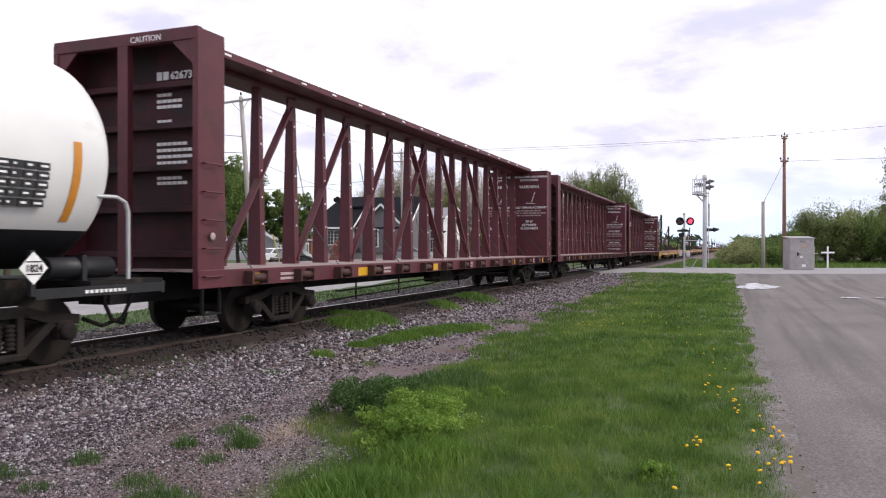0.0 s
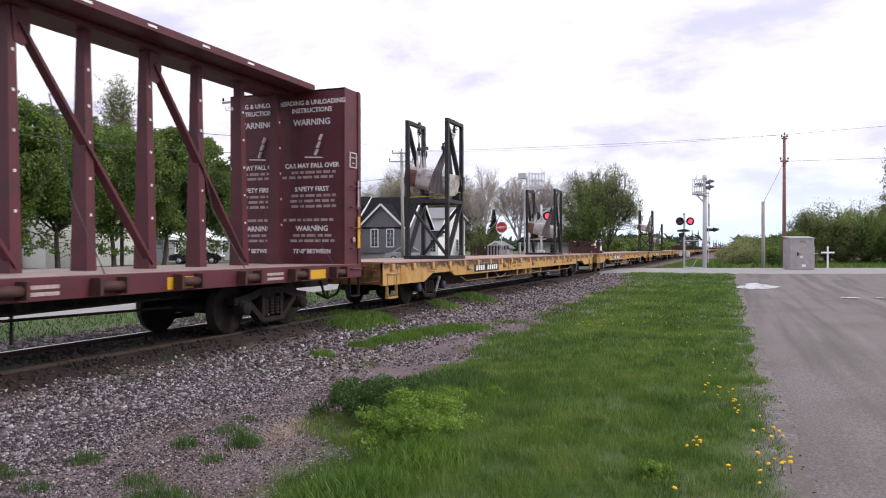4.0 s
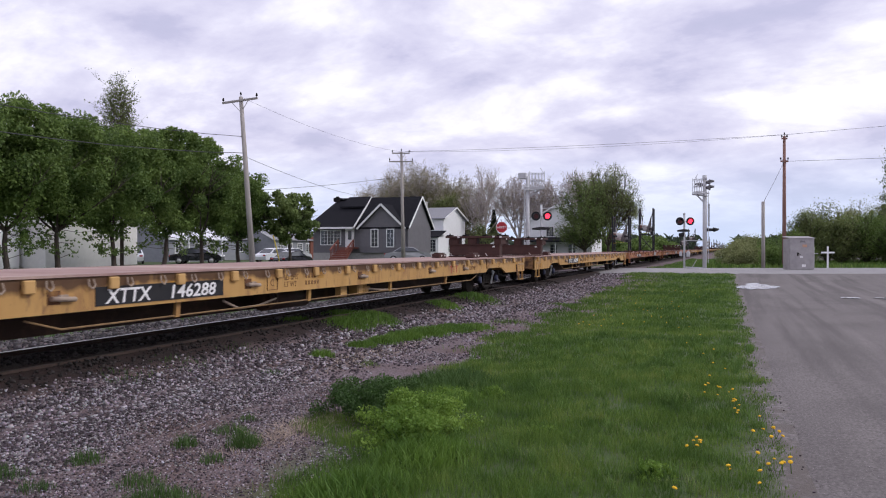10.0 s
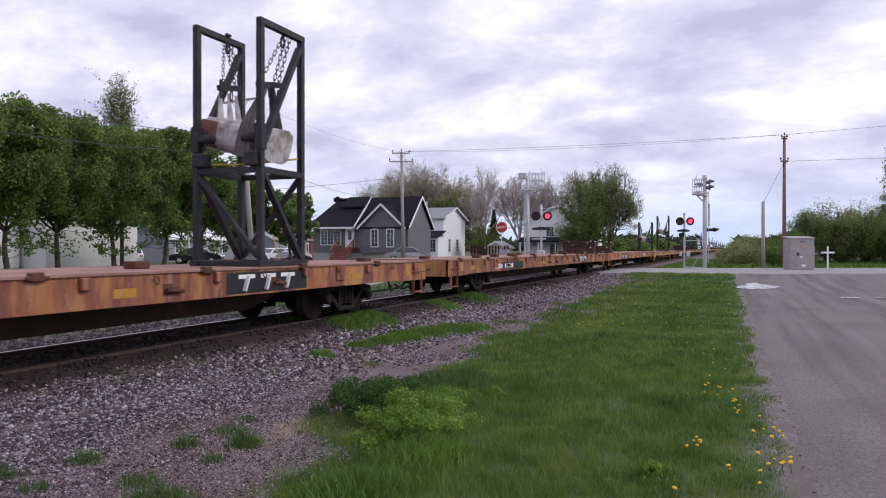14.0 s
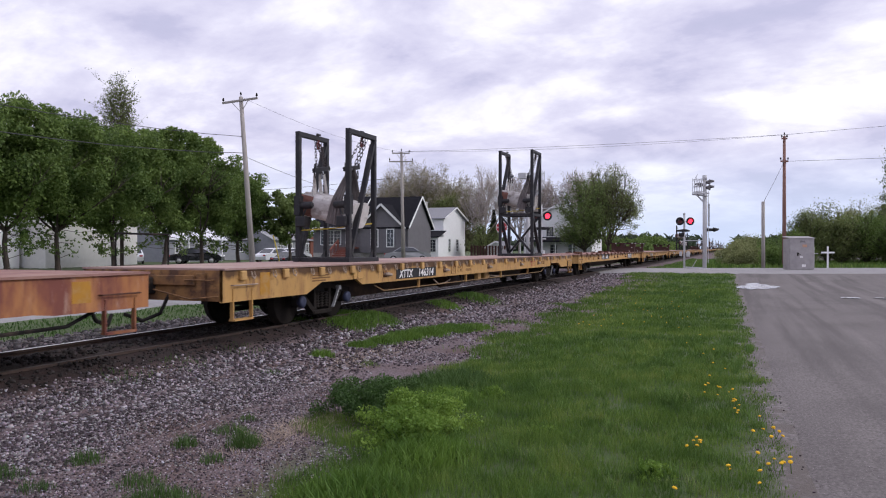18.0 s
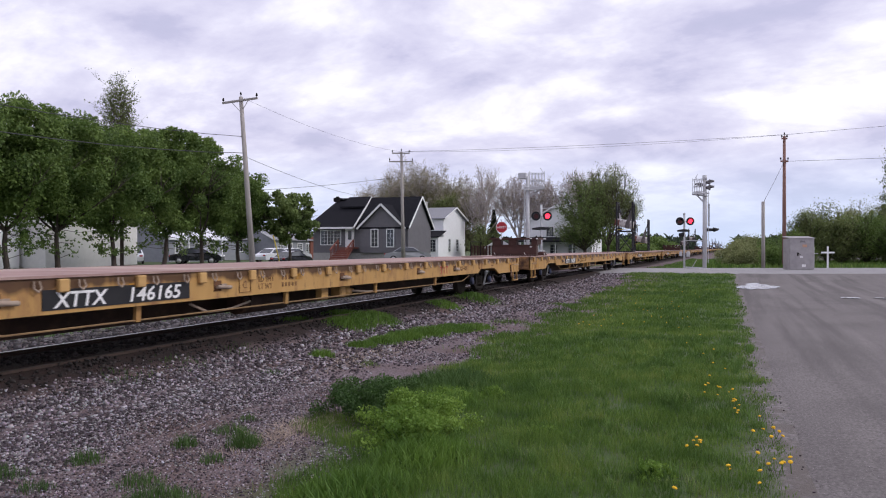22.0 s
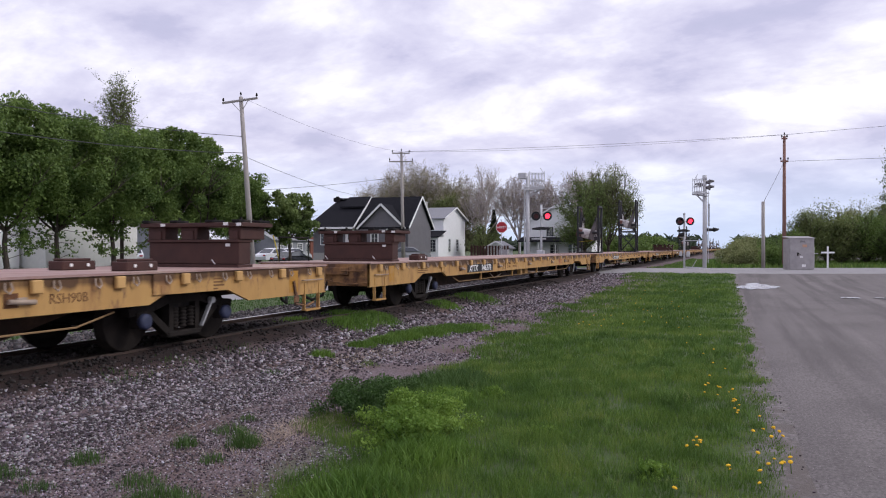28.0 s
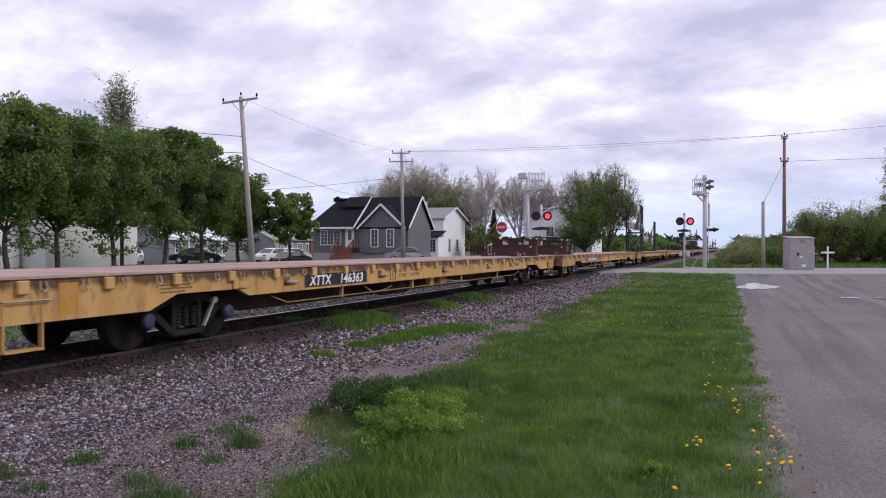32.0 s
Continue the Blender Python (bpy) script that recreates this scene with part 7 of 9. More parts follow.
def blade_rack(tall, h, flip=1, L=0.60, W=0.61):
    """A steel transport rack: two portal frames on a base, with a wrapped cradle hung in chains between them."""
    name = "tall_transport_rack" if tall else "transport_rack"
    rack = thing(name, ("tall black steel transport rack with a hanging white canvas cradle" if tall else
                        "black steel transport rack with a hanging white canvas cradle"), "transport rack", "racks on the flat cars")
    p, mid = 0.11, 1.66
    bm = BM()
    for y in (-W, W):
        box(bm, -L - 0.12, L + 0.12, y - 0.08, y + 0.08, 0.0, 0.10, 0.008)
    for x in (-L, L):
        box(bm, x - 0.08, x + 0.08, -W + 0.08, W - 0.08, 0.0, 0.09, 0.008)
    part("base_frame", bm, "rack", rack)
    zc = mid + 0.62 if tall else 1.22
    for y in (-W, W):
        inward = -1 if y > 0 else 1
        for x in (-L, L):
            bm = BM()
            box(bm, x - p / 2, x + p / 2, y - p / 2, y + p / 2, 0.09, h - p, 0.006)
            # foot gusset
            q = 1 if x < 0 else -1
            prism(bm, [(x + q * p / 2, 0.10), (x + q * 0.24, 0.10), (x + q * p / 2, 0.28)], y - 0.015, y + 0.015)
            part("post", bm, "rack", rack)
        bm = BM()
        box(bm, -L - p / 2, L + p / 2, y - p / 2, y + p / 2, h - p, h, 0.006)
        part("top_bar", bm, "rack", rack)
        if tall:
            part("brace", bar(BM(), (flip * (-L + 0.06), y, h - 0.24), (flip * (L - 0.05), y, mid + 0.42), 0.08, 0.12, (0, 1, 0)), "rack", rack)
            part("brace", bar(BM(), (flip * (L - 0.05), y, mid - 0.05), (flip * (-L + 0.06), y, 0.14), 0.08, 0.12, (0, 1, 0)), "rack", rack)
            part("rail", box(BM(), -L, L, y - 0.05, y + 0.05, mid - 0.05, mid + 0.05), "rack", rack)
        else:
            part("brace", bar(BM(), (flip * (-L + 0.06), y, h - 0.22), (flip * (L - 0.06), y, 0.16), 0.08, 0.12, (0, 1, 0)), "rack", rack)
        # roller stub and latch box on the post where the brace lands
        zs, xs = (mid + 0.56, flip * L) if tall else (1.30, flip * L)
        bm = BM()
        tube(bm, (xs, y + inward * 0.05, zs), (xs, y + inward * 0.34, zs), 0.085, n=12)
        tube(bm, (xs, y + inward * 0.34, zs), (xs, y + inward * 0.38, zs), 0.085, 0.05, 12)
        bar(bm, (xs, y, zs - 0.22), (xs, y, zs + 0.22), 0.15, 0.16)
        part("roller_stub", bm, "rack", rack)
        bm = box(BM(), xs - 0.16, xs + 0.10, y + min(0, inward * 0.24), y + max(0, inward * 0.24), zs - 0.50, zs - 0.26, 0.02)
        tube(bm, (xs - 0.05, y + inward * 0.14, zs - 0.26), (xs - 0.02, y + inward * 0.22, zs - 0.06), 0.02, n=6)
        part("latch_box", bm, "rack", rack)
    if tall:
        for x in (-L, L):
            part("rail", box(BM(), x - 0.045, x + 0.045, -W + p / 2, W - p / 2, mid - 0.05, mid + 0.05), "rack", rack)
            q = -1 if x < 0 else 1
            part("brace", bar(BM(), (x, q * (W - 0.05), 0.16), (x, q * (-W + 0.05), mid - 0.08), 0.07, 0.11, (1, 0, 0)), "rack", rack)
    # chains, shackles, spreader bars
    top = h - p
    for y in (-W * 0.62, W * 0.62):
        bm = BM()
        bar(bm, (-0.38, y, zc + 0.90), (0.34, y, zc + 1.02), 0.07, 0.10)
        bar(bm, (-0.30, y, zc + 0.86), (-0.30, y, zc + 1.06), 0.05)
        part("spreader_bar", bm, "rack", rack)
        for x0, x1 in ((0.10, -0.26), (0.16, 0.12), (0.30, 0.26)):
            bm = chain(BM(), (x0, y * (W / abs(y)) * 0.98, top), (x1, y, zc + 1.0))
            part("chain", bm, "chain", rack)
        # eye plate on the top bar, shackle and hook
        yy = y * 1.45
        part("eye_plate", box(BM(), 0.08, 0.22, yy - 0.03, yy + 0.03, h - 0.002, h + 0.05, 0.01), "rack", rack)
        bm = BM()
        for k in range(8):
            a0, a1 = radians(-60 + k * 40), radians(-20 + k * 40)
            tube(bm, (0.14 + 0.06 * math.cos(a0), yy, top - 0.13 + 0.09 * math.sin(a0)), (0.14 + 0.06 * math.cos(a1), yy, top - 0.13 + 0.09 * math.sin(a1)), 0.020, n=6)
        tube(bm, (0.14, yy, top), (0.14, yy, top - 0.06), 0.03, n=6)
        part("shackle", bm, "chain_red" if not tall else "chain", rack)
        # long oval links under the spreader bar
        for x in (-0.30, 0.0, 0.28):
            bm = BM()
            for k in range(8):
                a0, a1 = 2 * math.pi * k / 8, 2 * math.pi * (k + 1) / 8
                tube(bm, (x + 0.035 * math.cos(a0), y, zc + 0.83 + 0.10 * math.sin(a0)), (x + 0.035 * math.cos(a1), y, zc + 0.83 + 0.10 * math.sin(a1)), 0.012, n=5)
            part("link", bm, "chain", rack)
    # cradle: a padded, wrapped trough lying across the rack, slightly tilted
    prof = []
    for k in range(13):
        a = math.pi * (k / 12)
        prof.append((-0.42 * math.copysign(abs(math.cos(a)) ** 0.55, math.cos(a)), zc + 0.10 - 0.42 * max(math.sin(a), 0.0) ** 0.55))
    bm = prism(BM(), prof + [(0.40, zc + 0.22), (0.22, zc + 0.30), (-0.30, zc + 0.26), (-0.40, zc + 0.18)], -0.62, 0.74)
    bmesh.ops.rotate(bm, cent=(0, 0, zc), matrix=Matrix.Rotation(radians(13), 3, "X"), verts=bm.verts)
    cradle = part("cradle", bm, "canvas", rack)
    bm = prism(BM(), [(x * 1.04, z + 0.004) for x, z in prof] + [(0.41, zc + 0.23), (-0.41, zc + 0.19)], 0.44, 0.80)
    bmesh.ops.rotate(bm, cent=(0, 0, zc), matrix=Matrix.Rotation(radians(13), 3, "X"), verts=bm.verts)
    part("end_pad", bm, "leather", cradle, "red-brown end pad")
    # slings rise in fingers from the far side, a grey flap covers the near side
    for x in (-0.30, 0.0, 0.27):
        bm = BM()
        bar(bm, (x, 0.42, zc + 0.20), (x * 0.8 - 0.04, 0.44, zc + 0.86), 0.20, 0.03, (0, 1, 0))
        for v in bm.verts:
            if v.co.z > zc + 0.6:
                v.co.x = x * 0.8 - 0.04 + (v.co.x - x * 0.8 + 0.04) * 0.35
                v.co.y = 0.44 + (v.co.y - 0.44) * 0.4
        part("sling", bm, "canvas", cradle)
    bm = BM()
    # a pleated sling round the middle, gathered to the near spreader bar
    cols, rows = 14, 8
    for sg in (-1, 1):
        bm = BM()
        grid = []
        for r in range(rows + 1):
            v = r / rows
            line = []
            for k in range(cols + 1):
                fold = 0.022 * math.sin(k * 1.7 + 0.5 * math.sin(r)) * (1.2 - 0.6 * v)
                y = -0.40 + 0.24 * v + (k / cols - 0.5) * 2 * (0.05 + 0.15 * v)
                line.append(bm.verts.new((sg * (0.07 + 0.385 * min(1.0, v * 1.8)) + fold, y, zc + 0.95 - 1.28 * v + 0.25 * y * v)))
            grid.append(line)
        for r in range(rows):
            for k in range(cols):
                bm.faces.new((grid[r][k], grid[r][k + 1], grid[r + 1][k + 1], grid[r + 1][k]))
        r = bmesh.ops.extrude_face_region(bm, geom=bm.faces[:])
        bmesh.ops.translate(bm, vec=(sg * 0.014, 0, 0), verts=[g for g in r["geom"] if isinstance(g, bmesh.types.BMVert)])
        bmesh.ops.recalc_face_normals(bm, faces=bm.faces)
        part("flap", bm, "canvas_grey", cradle, "soiled grey canvas sling")
    bm = BM()
    cable(bm, [(-L, W, zc - 0.5), (0, 0.1, zc - 0.44), (L - 0.1, -W, zc - 0.32)], 0.02, 4)
    part("strap", bm, "strap", rack, "yellow ratchet strap")
    return rack


def bolster_stand():
    """A transverse steel beam that carries an open saddle on three blocks."""
    st = thing("bolster_stand", "dark brown steel bolster beam with small white tags", "bolster", "bolsters on the flat cars")
    bm = BM()
    box(bm, -0.16, 0.16, -1.20, 1.20, 0.05, 0.41, 0.01)
    part("beam", bm, "beam", st)
    for z in (0.0, 0.41):
        part("flange", box(BM(), -0.20, 0.20, -1.22, 1.22, z, z + 0.045, 0.006), "beam", st)
    for y, w, x1 in ((-1.10, 0.16, 0.50), (0.10, 0.22, 0.16), (0.98, 0.24, 0.16)):
        bm = BM()
        box(bm, -0.17, x1, y - w, y + w, 0.456, 0.66, 0.012)
        box(bm, -0.19, -0.17, y - w * 0.6, y + w * 0.6, 0.456, 0.60, 0.004)
        part("block", bm, "beam", st)
    bm = BM()
    box(bm, -0.24, 0.62, -1.36, -0.90, 0.66, 0.73, 0.01)
    box(bm, -0.24, 0.24, -0.90, 0.70, 0.66, 0.73, 0.01)
    box(bm, -0.24, 0.62, 0.70, 1.36, 0.66, 0.73, 0.01)
    part("top_plate", bm, "beam", st)
    for y, x in ((-1.25, 0.40), (-1.20, -0.1), (-0.50, -0.08), (0.45, -0.08), (1.20, -0.1)):
        bm = BM()
        box(bm, x - 0.16, x + 0.16, y - 0.10, y + 0.10, 0.731, 0.775, 0.01)
        tube(bm, (x, y, 0.775), (x, y, 0.815), 0.03, n=6)
        part("clamp", bm, "dark", st)
    for y, z, x in ((-1.28, 0.67, -0.262), (-0.95, 0.68, -0.262), (0.72, 0.67, -0.262), (-0.92, 0.34, -0.175)):
        bm = BM()
        box(bm, x, x + 0.02, y - 0.055, y + 0.055, z, z + 0.05, 0.004)
        part("tag", bm, "white", st, "small white tag")
    for y in (-0.62, 1.05):
        bm = BM()
        tube(bm, (-0.19, y, 0.05), (-0.24, y + 0.05, 0.13), 0.012, n=6)
        part("pin", bm, "white", st, "pale locking pin")
    for ob in st.children:
        ob.data.transform(Matrix.Diagonal((1, 0.76, 1, 1)))
    return st


def deck_chock():
    ck = thing("deck_chock", "low dark brown steel chock with two pale eyes on the deck", "chock", "chocks on the flat cars")
    bm = BM()
    box(bm, -0.30, 0.30, -0.14, 0.14, 0.0, 0.13, 0.012)
    box(bm, -0.25, 0.25, -0.10, 0.10, 0.13, 0.165, 0.01)
    part("block", bm, "beam", ck)
    for x in (-0.15, 0.15):
        bm = BM()
        tube(bm, (x, -0.139, 0.07), (x, -0.152, 0.07), 0.026, n=8)
        part("eye", bm, "white", ck, "pale eye")
    return ck


def add_flats():
    protos, cars = {}, []
    for i, (a, b) in enumerate(zip(GAPS, GAPS[1:])):
        key = (i in OLD, i > 17, i == 9, i == 7)
        if key in protos:
            car = copy_thing(protos[key], pose(0, 0, 0))
        else:
            car = protos[key] = flat_car(*key)
        cars.append(ride(car, (passing(a) + passing(b)) / 2))
    for i, car in enumerate(cars):
        car_writing(car, NUMBERS.get(i, ""), i in OLD, {5: -2.19, 6: -2.19, 7: -1.05, 9: -0.13}.get(i, 0.0), 0.05 if i == 9 else 0.0)
    makers = {"TL": lambda: blade_rack(True, 4.0), "TR": lambda: blade_rack(True, 4.25, -1, 0.645, 0.66), "SL": lambda: blade_rack(False, 2.93, -1, 0.63, 0.65), "SH": lambda: blade_rack(False, 3.01, -1, 0.635, 0.65), "SR": lambda: blade_rack(False, 3.16, 1, 0.68, 0.685), "B": bolster_stand, "C": deck_chock}
    made = {}

    def load(kind):
        if kind in made:
            return copy_thing(made[kind], pose(0, 0, 0))
        made[kind] = makers[kind]()
        return made[kind]

    for i, (a, b) in enumerate(zip(GAPS, GAPS[1:])):
        for lead, kind in zip((True, False), LOADS[i]):
            if kind == "B":
                x = passing(a + 0.155) if lead else passing(b - 0.20)
                ride(load("B"), x, 8.40, 1.132)
                for k, dy in enumerate((-0.95, 0.2)):
                    ride(load("C"), x + (2.12 if lead else -2.12), TRACK_Y + dy, 1.132)
            elif kind in "TS":
                t0 = a + {2: 0.383, 5: 0.451, 8: 0.425, 12: 0.374, 15: 0.419}.get(i, 0.375 if kind == "T" else 0.425) if lead else b - (0.423 if kind == "T" else 0.372)
                ride(load("SH" if kind == "S" and lead and i != 5 else kind + ("L" if lead else "R")), passing(t0, 7.53), 8.21 if kind == "T" else 8.76, 1.132)


add_flats()


# ---- centre-beam cars ----
def centre_beam(number, words, shade="maroon"):
    car = thing("centre_beam_car", "maroon centre-beam lumber car, empty, with two bulkheads", "railcar", "centre-beam cars of the train")
    B = 11.45
    bm = BM()
    box(bm, -B, B, -1.38, 1.38, 1.09, 1.12)
    part("deck", bm, "deck_grey", car)
    for s in (-1, 1):
        bm = BM()
        box(bm, -B, B, s * 1.34, s * 1.42, 0.84, 1.115, 0.008)
        part("side_sill", bm, shade, car)
    bm = BM()
    box(bm, -12.0, 12.0, -0.3, 0.3, 0.62, 1.05)
    for k in range(8):
        x = -9 + k * 2.57
        box(bm, x - 0.07, x + 0.07, -1.33, 1.33, 0.86, 1.05)
    part("centre_sill", bm, "dark", car)
    # bulkheads
    for s in (-1, 1):
        bm = BM()
        box(bm, s * (B - 0.66), s * (B - 0.60), -1.34, 1.34, 1.12, 4.70)
        # leading plate and ribs take the maroon with shade in its colour
        bh = part("bulkhead", bm, "maroon_shaded" if s < 0 else shade, car, "end plate with shade darkened into its maroon" if s < 0 else "")
        for y in (-1.36, 0.0, 1.36):
            bm = BM()
            w = 0.05 if y else 0.10
            box(bm, s * (B - 0.12), s * B, y - w, y + w, 0.84, 4.66, 0.008)
            if y:
                box(bm, s * (B - 0.66), s * (B - 0.12), y - 0.02, y + 0.03, 0.84, 4.69)
            part("bulkhead_post", bm, shade, bh)
        for z in (1.3, 2.0, 2.65, 3.30, 3.94):
            bm = BM()
            box(bm, s * (B - 0.60), s * (B - 0.40), -1.33, 1.33, z, z + 0.10, 0.01)
            part("rib", bm, "maroon_shaded" if s < 0 else shade, bh)
        bm = BM()
        box(bm, s * (B - 0.12), s * (B + 0.004), -1.40, 1.40, 4.52, 4.71, 0.01)
        box(bm, s * (B - 0.66), s * (B - 0.12), -1.38, 1.38, 4.66, 4.70)
        part("top_cap", bm, shade, bh)
        for q in (-1, 1):
            bm = BM()
            vs = [bm.verts.new((s * (B - 0.02), q * yy, zz)) for yy, zz in ((1.31, 4.52), (1.31, 4.15), (0.92, 4.52))]
            bm.faces.new(vs)
            r = bmesh.ops.extrude_face_region(bm, geom=bm.faces[:])
            bmesh.ops.translate(bm, vec=(-s * 0.03, 0, 0), verts=[g for g in r["geom"] if isinstance(g, bmesh.types.BMVert)])
            bmesh.ops.recalc_face_normals(bm, faces=bm.faces)
            part("gusset", bm, shade, bh)
        for k in range(8):
            z = 1.02 + k * 0.42
            if k > 4:
                break
            bm = BM()
            x = s * (B - 0.30)
            cable(bm, [(x - 0.2, -1.41, z), (x - 0.2, -1.47, z), (x + 0.2, -1.47, z), (x + 0.2, -1.41, z)], 0.013, 5)
            part("rung", bm, shade, bh)
        bm = BM()
        x = s * (B - 0.3)
        for dx in (-0.2, 0.2):
            bar(bm, (x + dx, -1.40, 0.45), (x + dx, -1.40, 0.86), 0.05, 0.02)
        bar(bm, (x - 0.2, -1.40, 0.46), (x + 0.2, -1.40, 0.46), 0.10, 0.03)
        part("sill_step", bm, "dark", car)
        bm = BM()
        lathe(bm, [(-1.424, 0.028), (-1.424, 0.06), (-1.42, 0.06), (-1.42, 0.028)], 16, "y")
        bmesh.ops.translate(bm, vec=(s * (B - 0.33), 0, 1.62), verts=bm.verts)
        part("decal", bm, "faded", bh, "round faded decal")
        if number == "625761":
            part("reflector", box(BM(), s * (B - 0.16), s * (B - 0.06), -1.424, -1.412, 1.45, 2.10), "yellow", bh, "yellow reflective strip")
            part("reflector", box(BM(), s * (B - 0.16), s * (B - 0.10), -1.424, -1.412, 2.25, 2.85), "faded", bh, "white reflective strip")
            bm = BM()
            for p, q in (((-0.50, 3.10), (-0.22, 3.10)), ((-0.50, 3.40), (-0.22, 3.40)), ((-0.50, 3.09), (-0.50, 3.41)), ((-0.22, 3.09), (-0.22, 3.41)), ((-0.44, 3.30), (-0.28, 3.30)), ((-0.40, 3.19), (-0.32, 3.19))):
                bar(bm, (s * B + s * p[0], -1.418, p[1]), (s * B + s * q[0], -1.418, q[1]), 0.02, 0.012)
            part("stencil_box", bm, "white", bh, "white stencilled box")
        coupler(car, s * 11.5, s)
        truck_parts(car, s * 8.7, "truck")
    # writing on the leading bulkhead's outside
    x = -B - 0.045
    bh = [o for o in car.children if o.name.startswith("bulkhead")][0]
    lettering("writing", "ATTENTION" if number == "625761" else "CAUTION", 0.13, -B - 0.008, -0.16, 4.555, "white", bh, "LEFT", turn=-90)
    if number:
        lettering("number", number, 0.17, -B + 0.575, -0.42, 4.11, "white", bh, "LEFT", turn=-90, bold=0.004)
    part("initials", box(box(BM(), -B + 0.585, -B + 0.598, -0.24, -0.14, 4.11, 4.24), -B + 0.585, -B + 0.598, -0.37, -0.27, 4.11, 4.24), "white", bh)
    bm = BM()
    rows = [(0.45, 3.30), (0.62, 3.20), (0.66, 3.11), (0.44, 2.88), (0.70, 2.79), (0.72, 2.52), (0.84, 2.42), (0.84, 2.32), (0.70, 2.22), (0.6, 1.98), (0.7, 1.90)]
    for w, z in rows:
        for k in range(int(w / 0.115)):
            box(bm, -B + 0.598, -B + 0.590, -0.14 - k * 0.10 - 0.085, -0.14 - k * 0.10, z + 0.55, z + 0.60)
    tagged(part("writing", bm, "white", bh, "illegible white stencilling"), kind="stuff")
    # inside of the trailing bulkhead, seen past the beam
    bh = [o for o in car.children if o.name.startswith("bulkhead")][1]
    xi = B - 0.665
    for off in (-0.62, 0.74):
        for text, size, z in words:
            if text == "*":
                # a tilting load pictured in plain blocks
                bm = BM()
                for k in range(3):
                    bar(bm, (xi, off - 0.10 - 0.05 * k, z + 0.03 + 0.15 * k), (xi, off - 0.16 - 0.05 * k, z + 0.15 + 0.15 * k), 0.02, 0.15, (1, 0, 0))
                bar(bm, (xi, off + 0.15, z), (xi, off - 0.25, z - 0.02), 0.02, 0.05, (1, 0, 0))
                part("pictogram", bm, "white", bh)
            elif text.startswith("-"):
                bm = BM()
                w = len(text) * 0.06
                k = 0
                y = off + w / 2
                while y > off - w / 2:
                    d = (0.16, 0.09, 0.22, 0.12)[k % 4]
                    box(bm, xi - 0.003, xi, y - d, y, z, z + size * 0.6)
                    y -= d + 0.04
                    k += 1
                tagged(part("writing", bm, "faded", bh), kind="stuff")
            else:
                lettering("writing", text, size * 1.12, xi - 0.001, off, z, "white", bh, "CENTER", turn=-90, bold=0.003)
    # centre truss: tapered posts and diagonals that rise towards mid-length from both ends
    STEP = 1.224
    posts = [-10.404 + STEP * k for k in range(18)]
    for k, x in enumerate(posts):
        bm = BM()
        vs = []
        for z, w, d in ((1.12, 0.155, 0.088), (4.57, 0.075, 0.06)):
            for sx in (-1, 1):
                for sy in (-1, 1):
                    vs.append(bm.verts.new((x + sx * d, sy * w, z)))
        for f in ((0, 1, 3, 2), (4, 6, 7, 5), (0, 2, 6, 4), (1, 5, 7, 3), (0, 4, 5, 1), (2, 3, 7, 6)):
            bm.faces.new([vs[q] for q in f])
        bmesh.ops.recalc_face_normals(bm, faces=bm.faces)
        post = part("post", bm, shade, car)
        for j in range(5):
            z = 1.9 + 0.52 * j
            w = 0.155 - 0.08 * (z - 1.12) / 3.45
            part("strap_slot", box(BM(), x - 0.015, x + 0.015, -w - 0.010, -w + 0.01, z, z + 0.04), "white", post)
    for i, j in ((1, 3), (3, 5), (5, 7), (7, 9), (10, 8), (12, 10), (14, 12), (16, 14)):
        bm = BM()
        xa, xb = posts[i], posts[j] - (0.10 if j > i else -0.10)
        bar(bm, (xa, -0.11, 1.2), (xb, -0.05, 4.38), 0.05, 0.15, (0, 1, 0))
        diag = part("diagonal", bm, shade, car)
        # rounded plate where the diagonal meets the post head
        q = 1 if j > i else -1
        bm = prism(BM(), [(xb - q * 0.13, 4.56), (xb - q * 0.17, 4.36), (xb - q * 0.15, 4.16), (xb - q * 0.06, 4.08), (xb + q * 0.08, 4.12), (xb + q * 0.12, 4.56)], -0.095, -0.065)
        part("gusset", bm, shade, diag)
    bm = BM()
    box(bm, -(B - 0.66), B - 0.66, -0.70, 0.70, 4.66, 4.79, 0.01)
    box(bm, -(B - 0.66), B - 0.66, -0.20, 0.20, 4.57, 4.66, 0.01)
    part("top_chord", bm, shade, car)
    bm = BM()
    for k in range(16):
        x = posts[k] + 0.5 * STEP
        box(bm, x - 0.09, x + 0.09, -0.706, -0.70, 4.71, 4.745)
    part("chord_slot", bm, "white", car)
    # winches and patches along the sill
    for k in range(15):
        x = -B + 1.35 + k * 1.46
        bm = BM()
        tube(bm, (x - 0.20, -1.50, 0.97), (x + 0.20, -1.50, 0.97), 0.065, n=10)
        box(bm, x - 0.24, x - 0.19, -1.58, -1.42, 0.87, 1.08)
        box(bm, x + 0.19, x + 0.24, -1.58, -1.42, 0.87, 1.08)
        part("winch", bm, "beam", car)
        if k % 2 == 0:
            bm = BM()
            bar(bm, (x, -1.46, 1.02), (x + 0.4, -0.45, 2.1), 0.012)
            bar(bm, (x + 0.4, -0.45, 2.1), (x + 0.2, -0.25, 3.5), 0.012)
            part("cable", bm, "wire", car)
    for x in (-10.2, -6.4, -2.4, 1.6, 5.6, 9.4):
        bm = BM()
        box(bm, x, x + 0.55, -1.424, -1.42, 0.87, 1.04)
        part("reflector", bm, "yellow", car, "amber reflective patch")
    bm = BM()
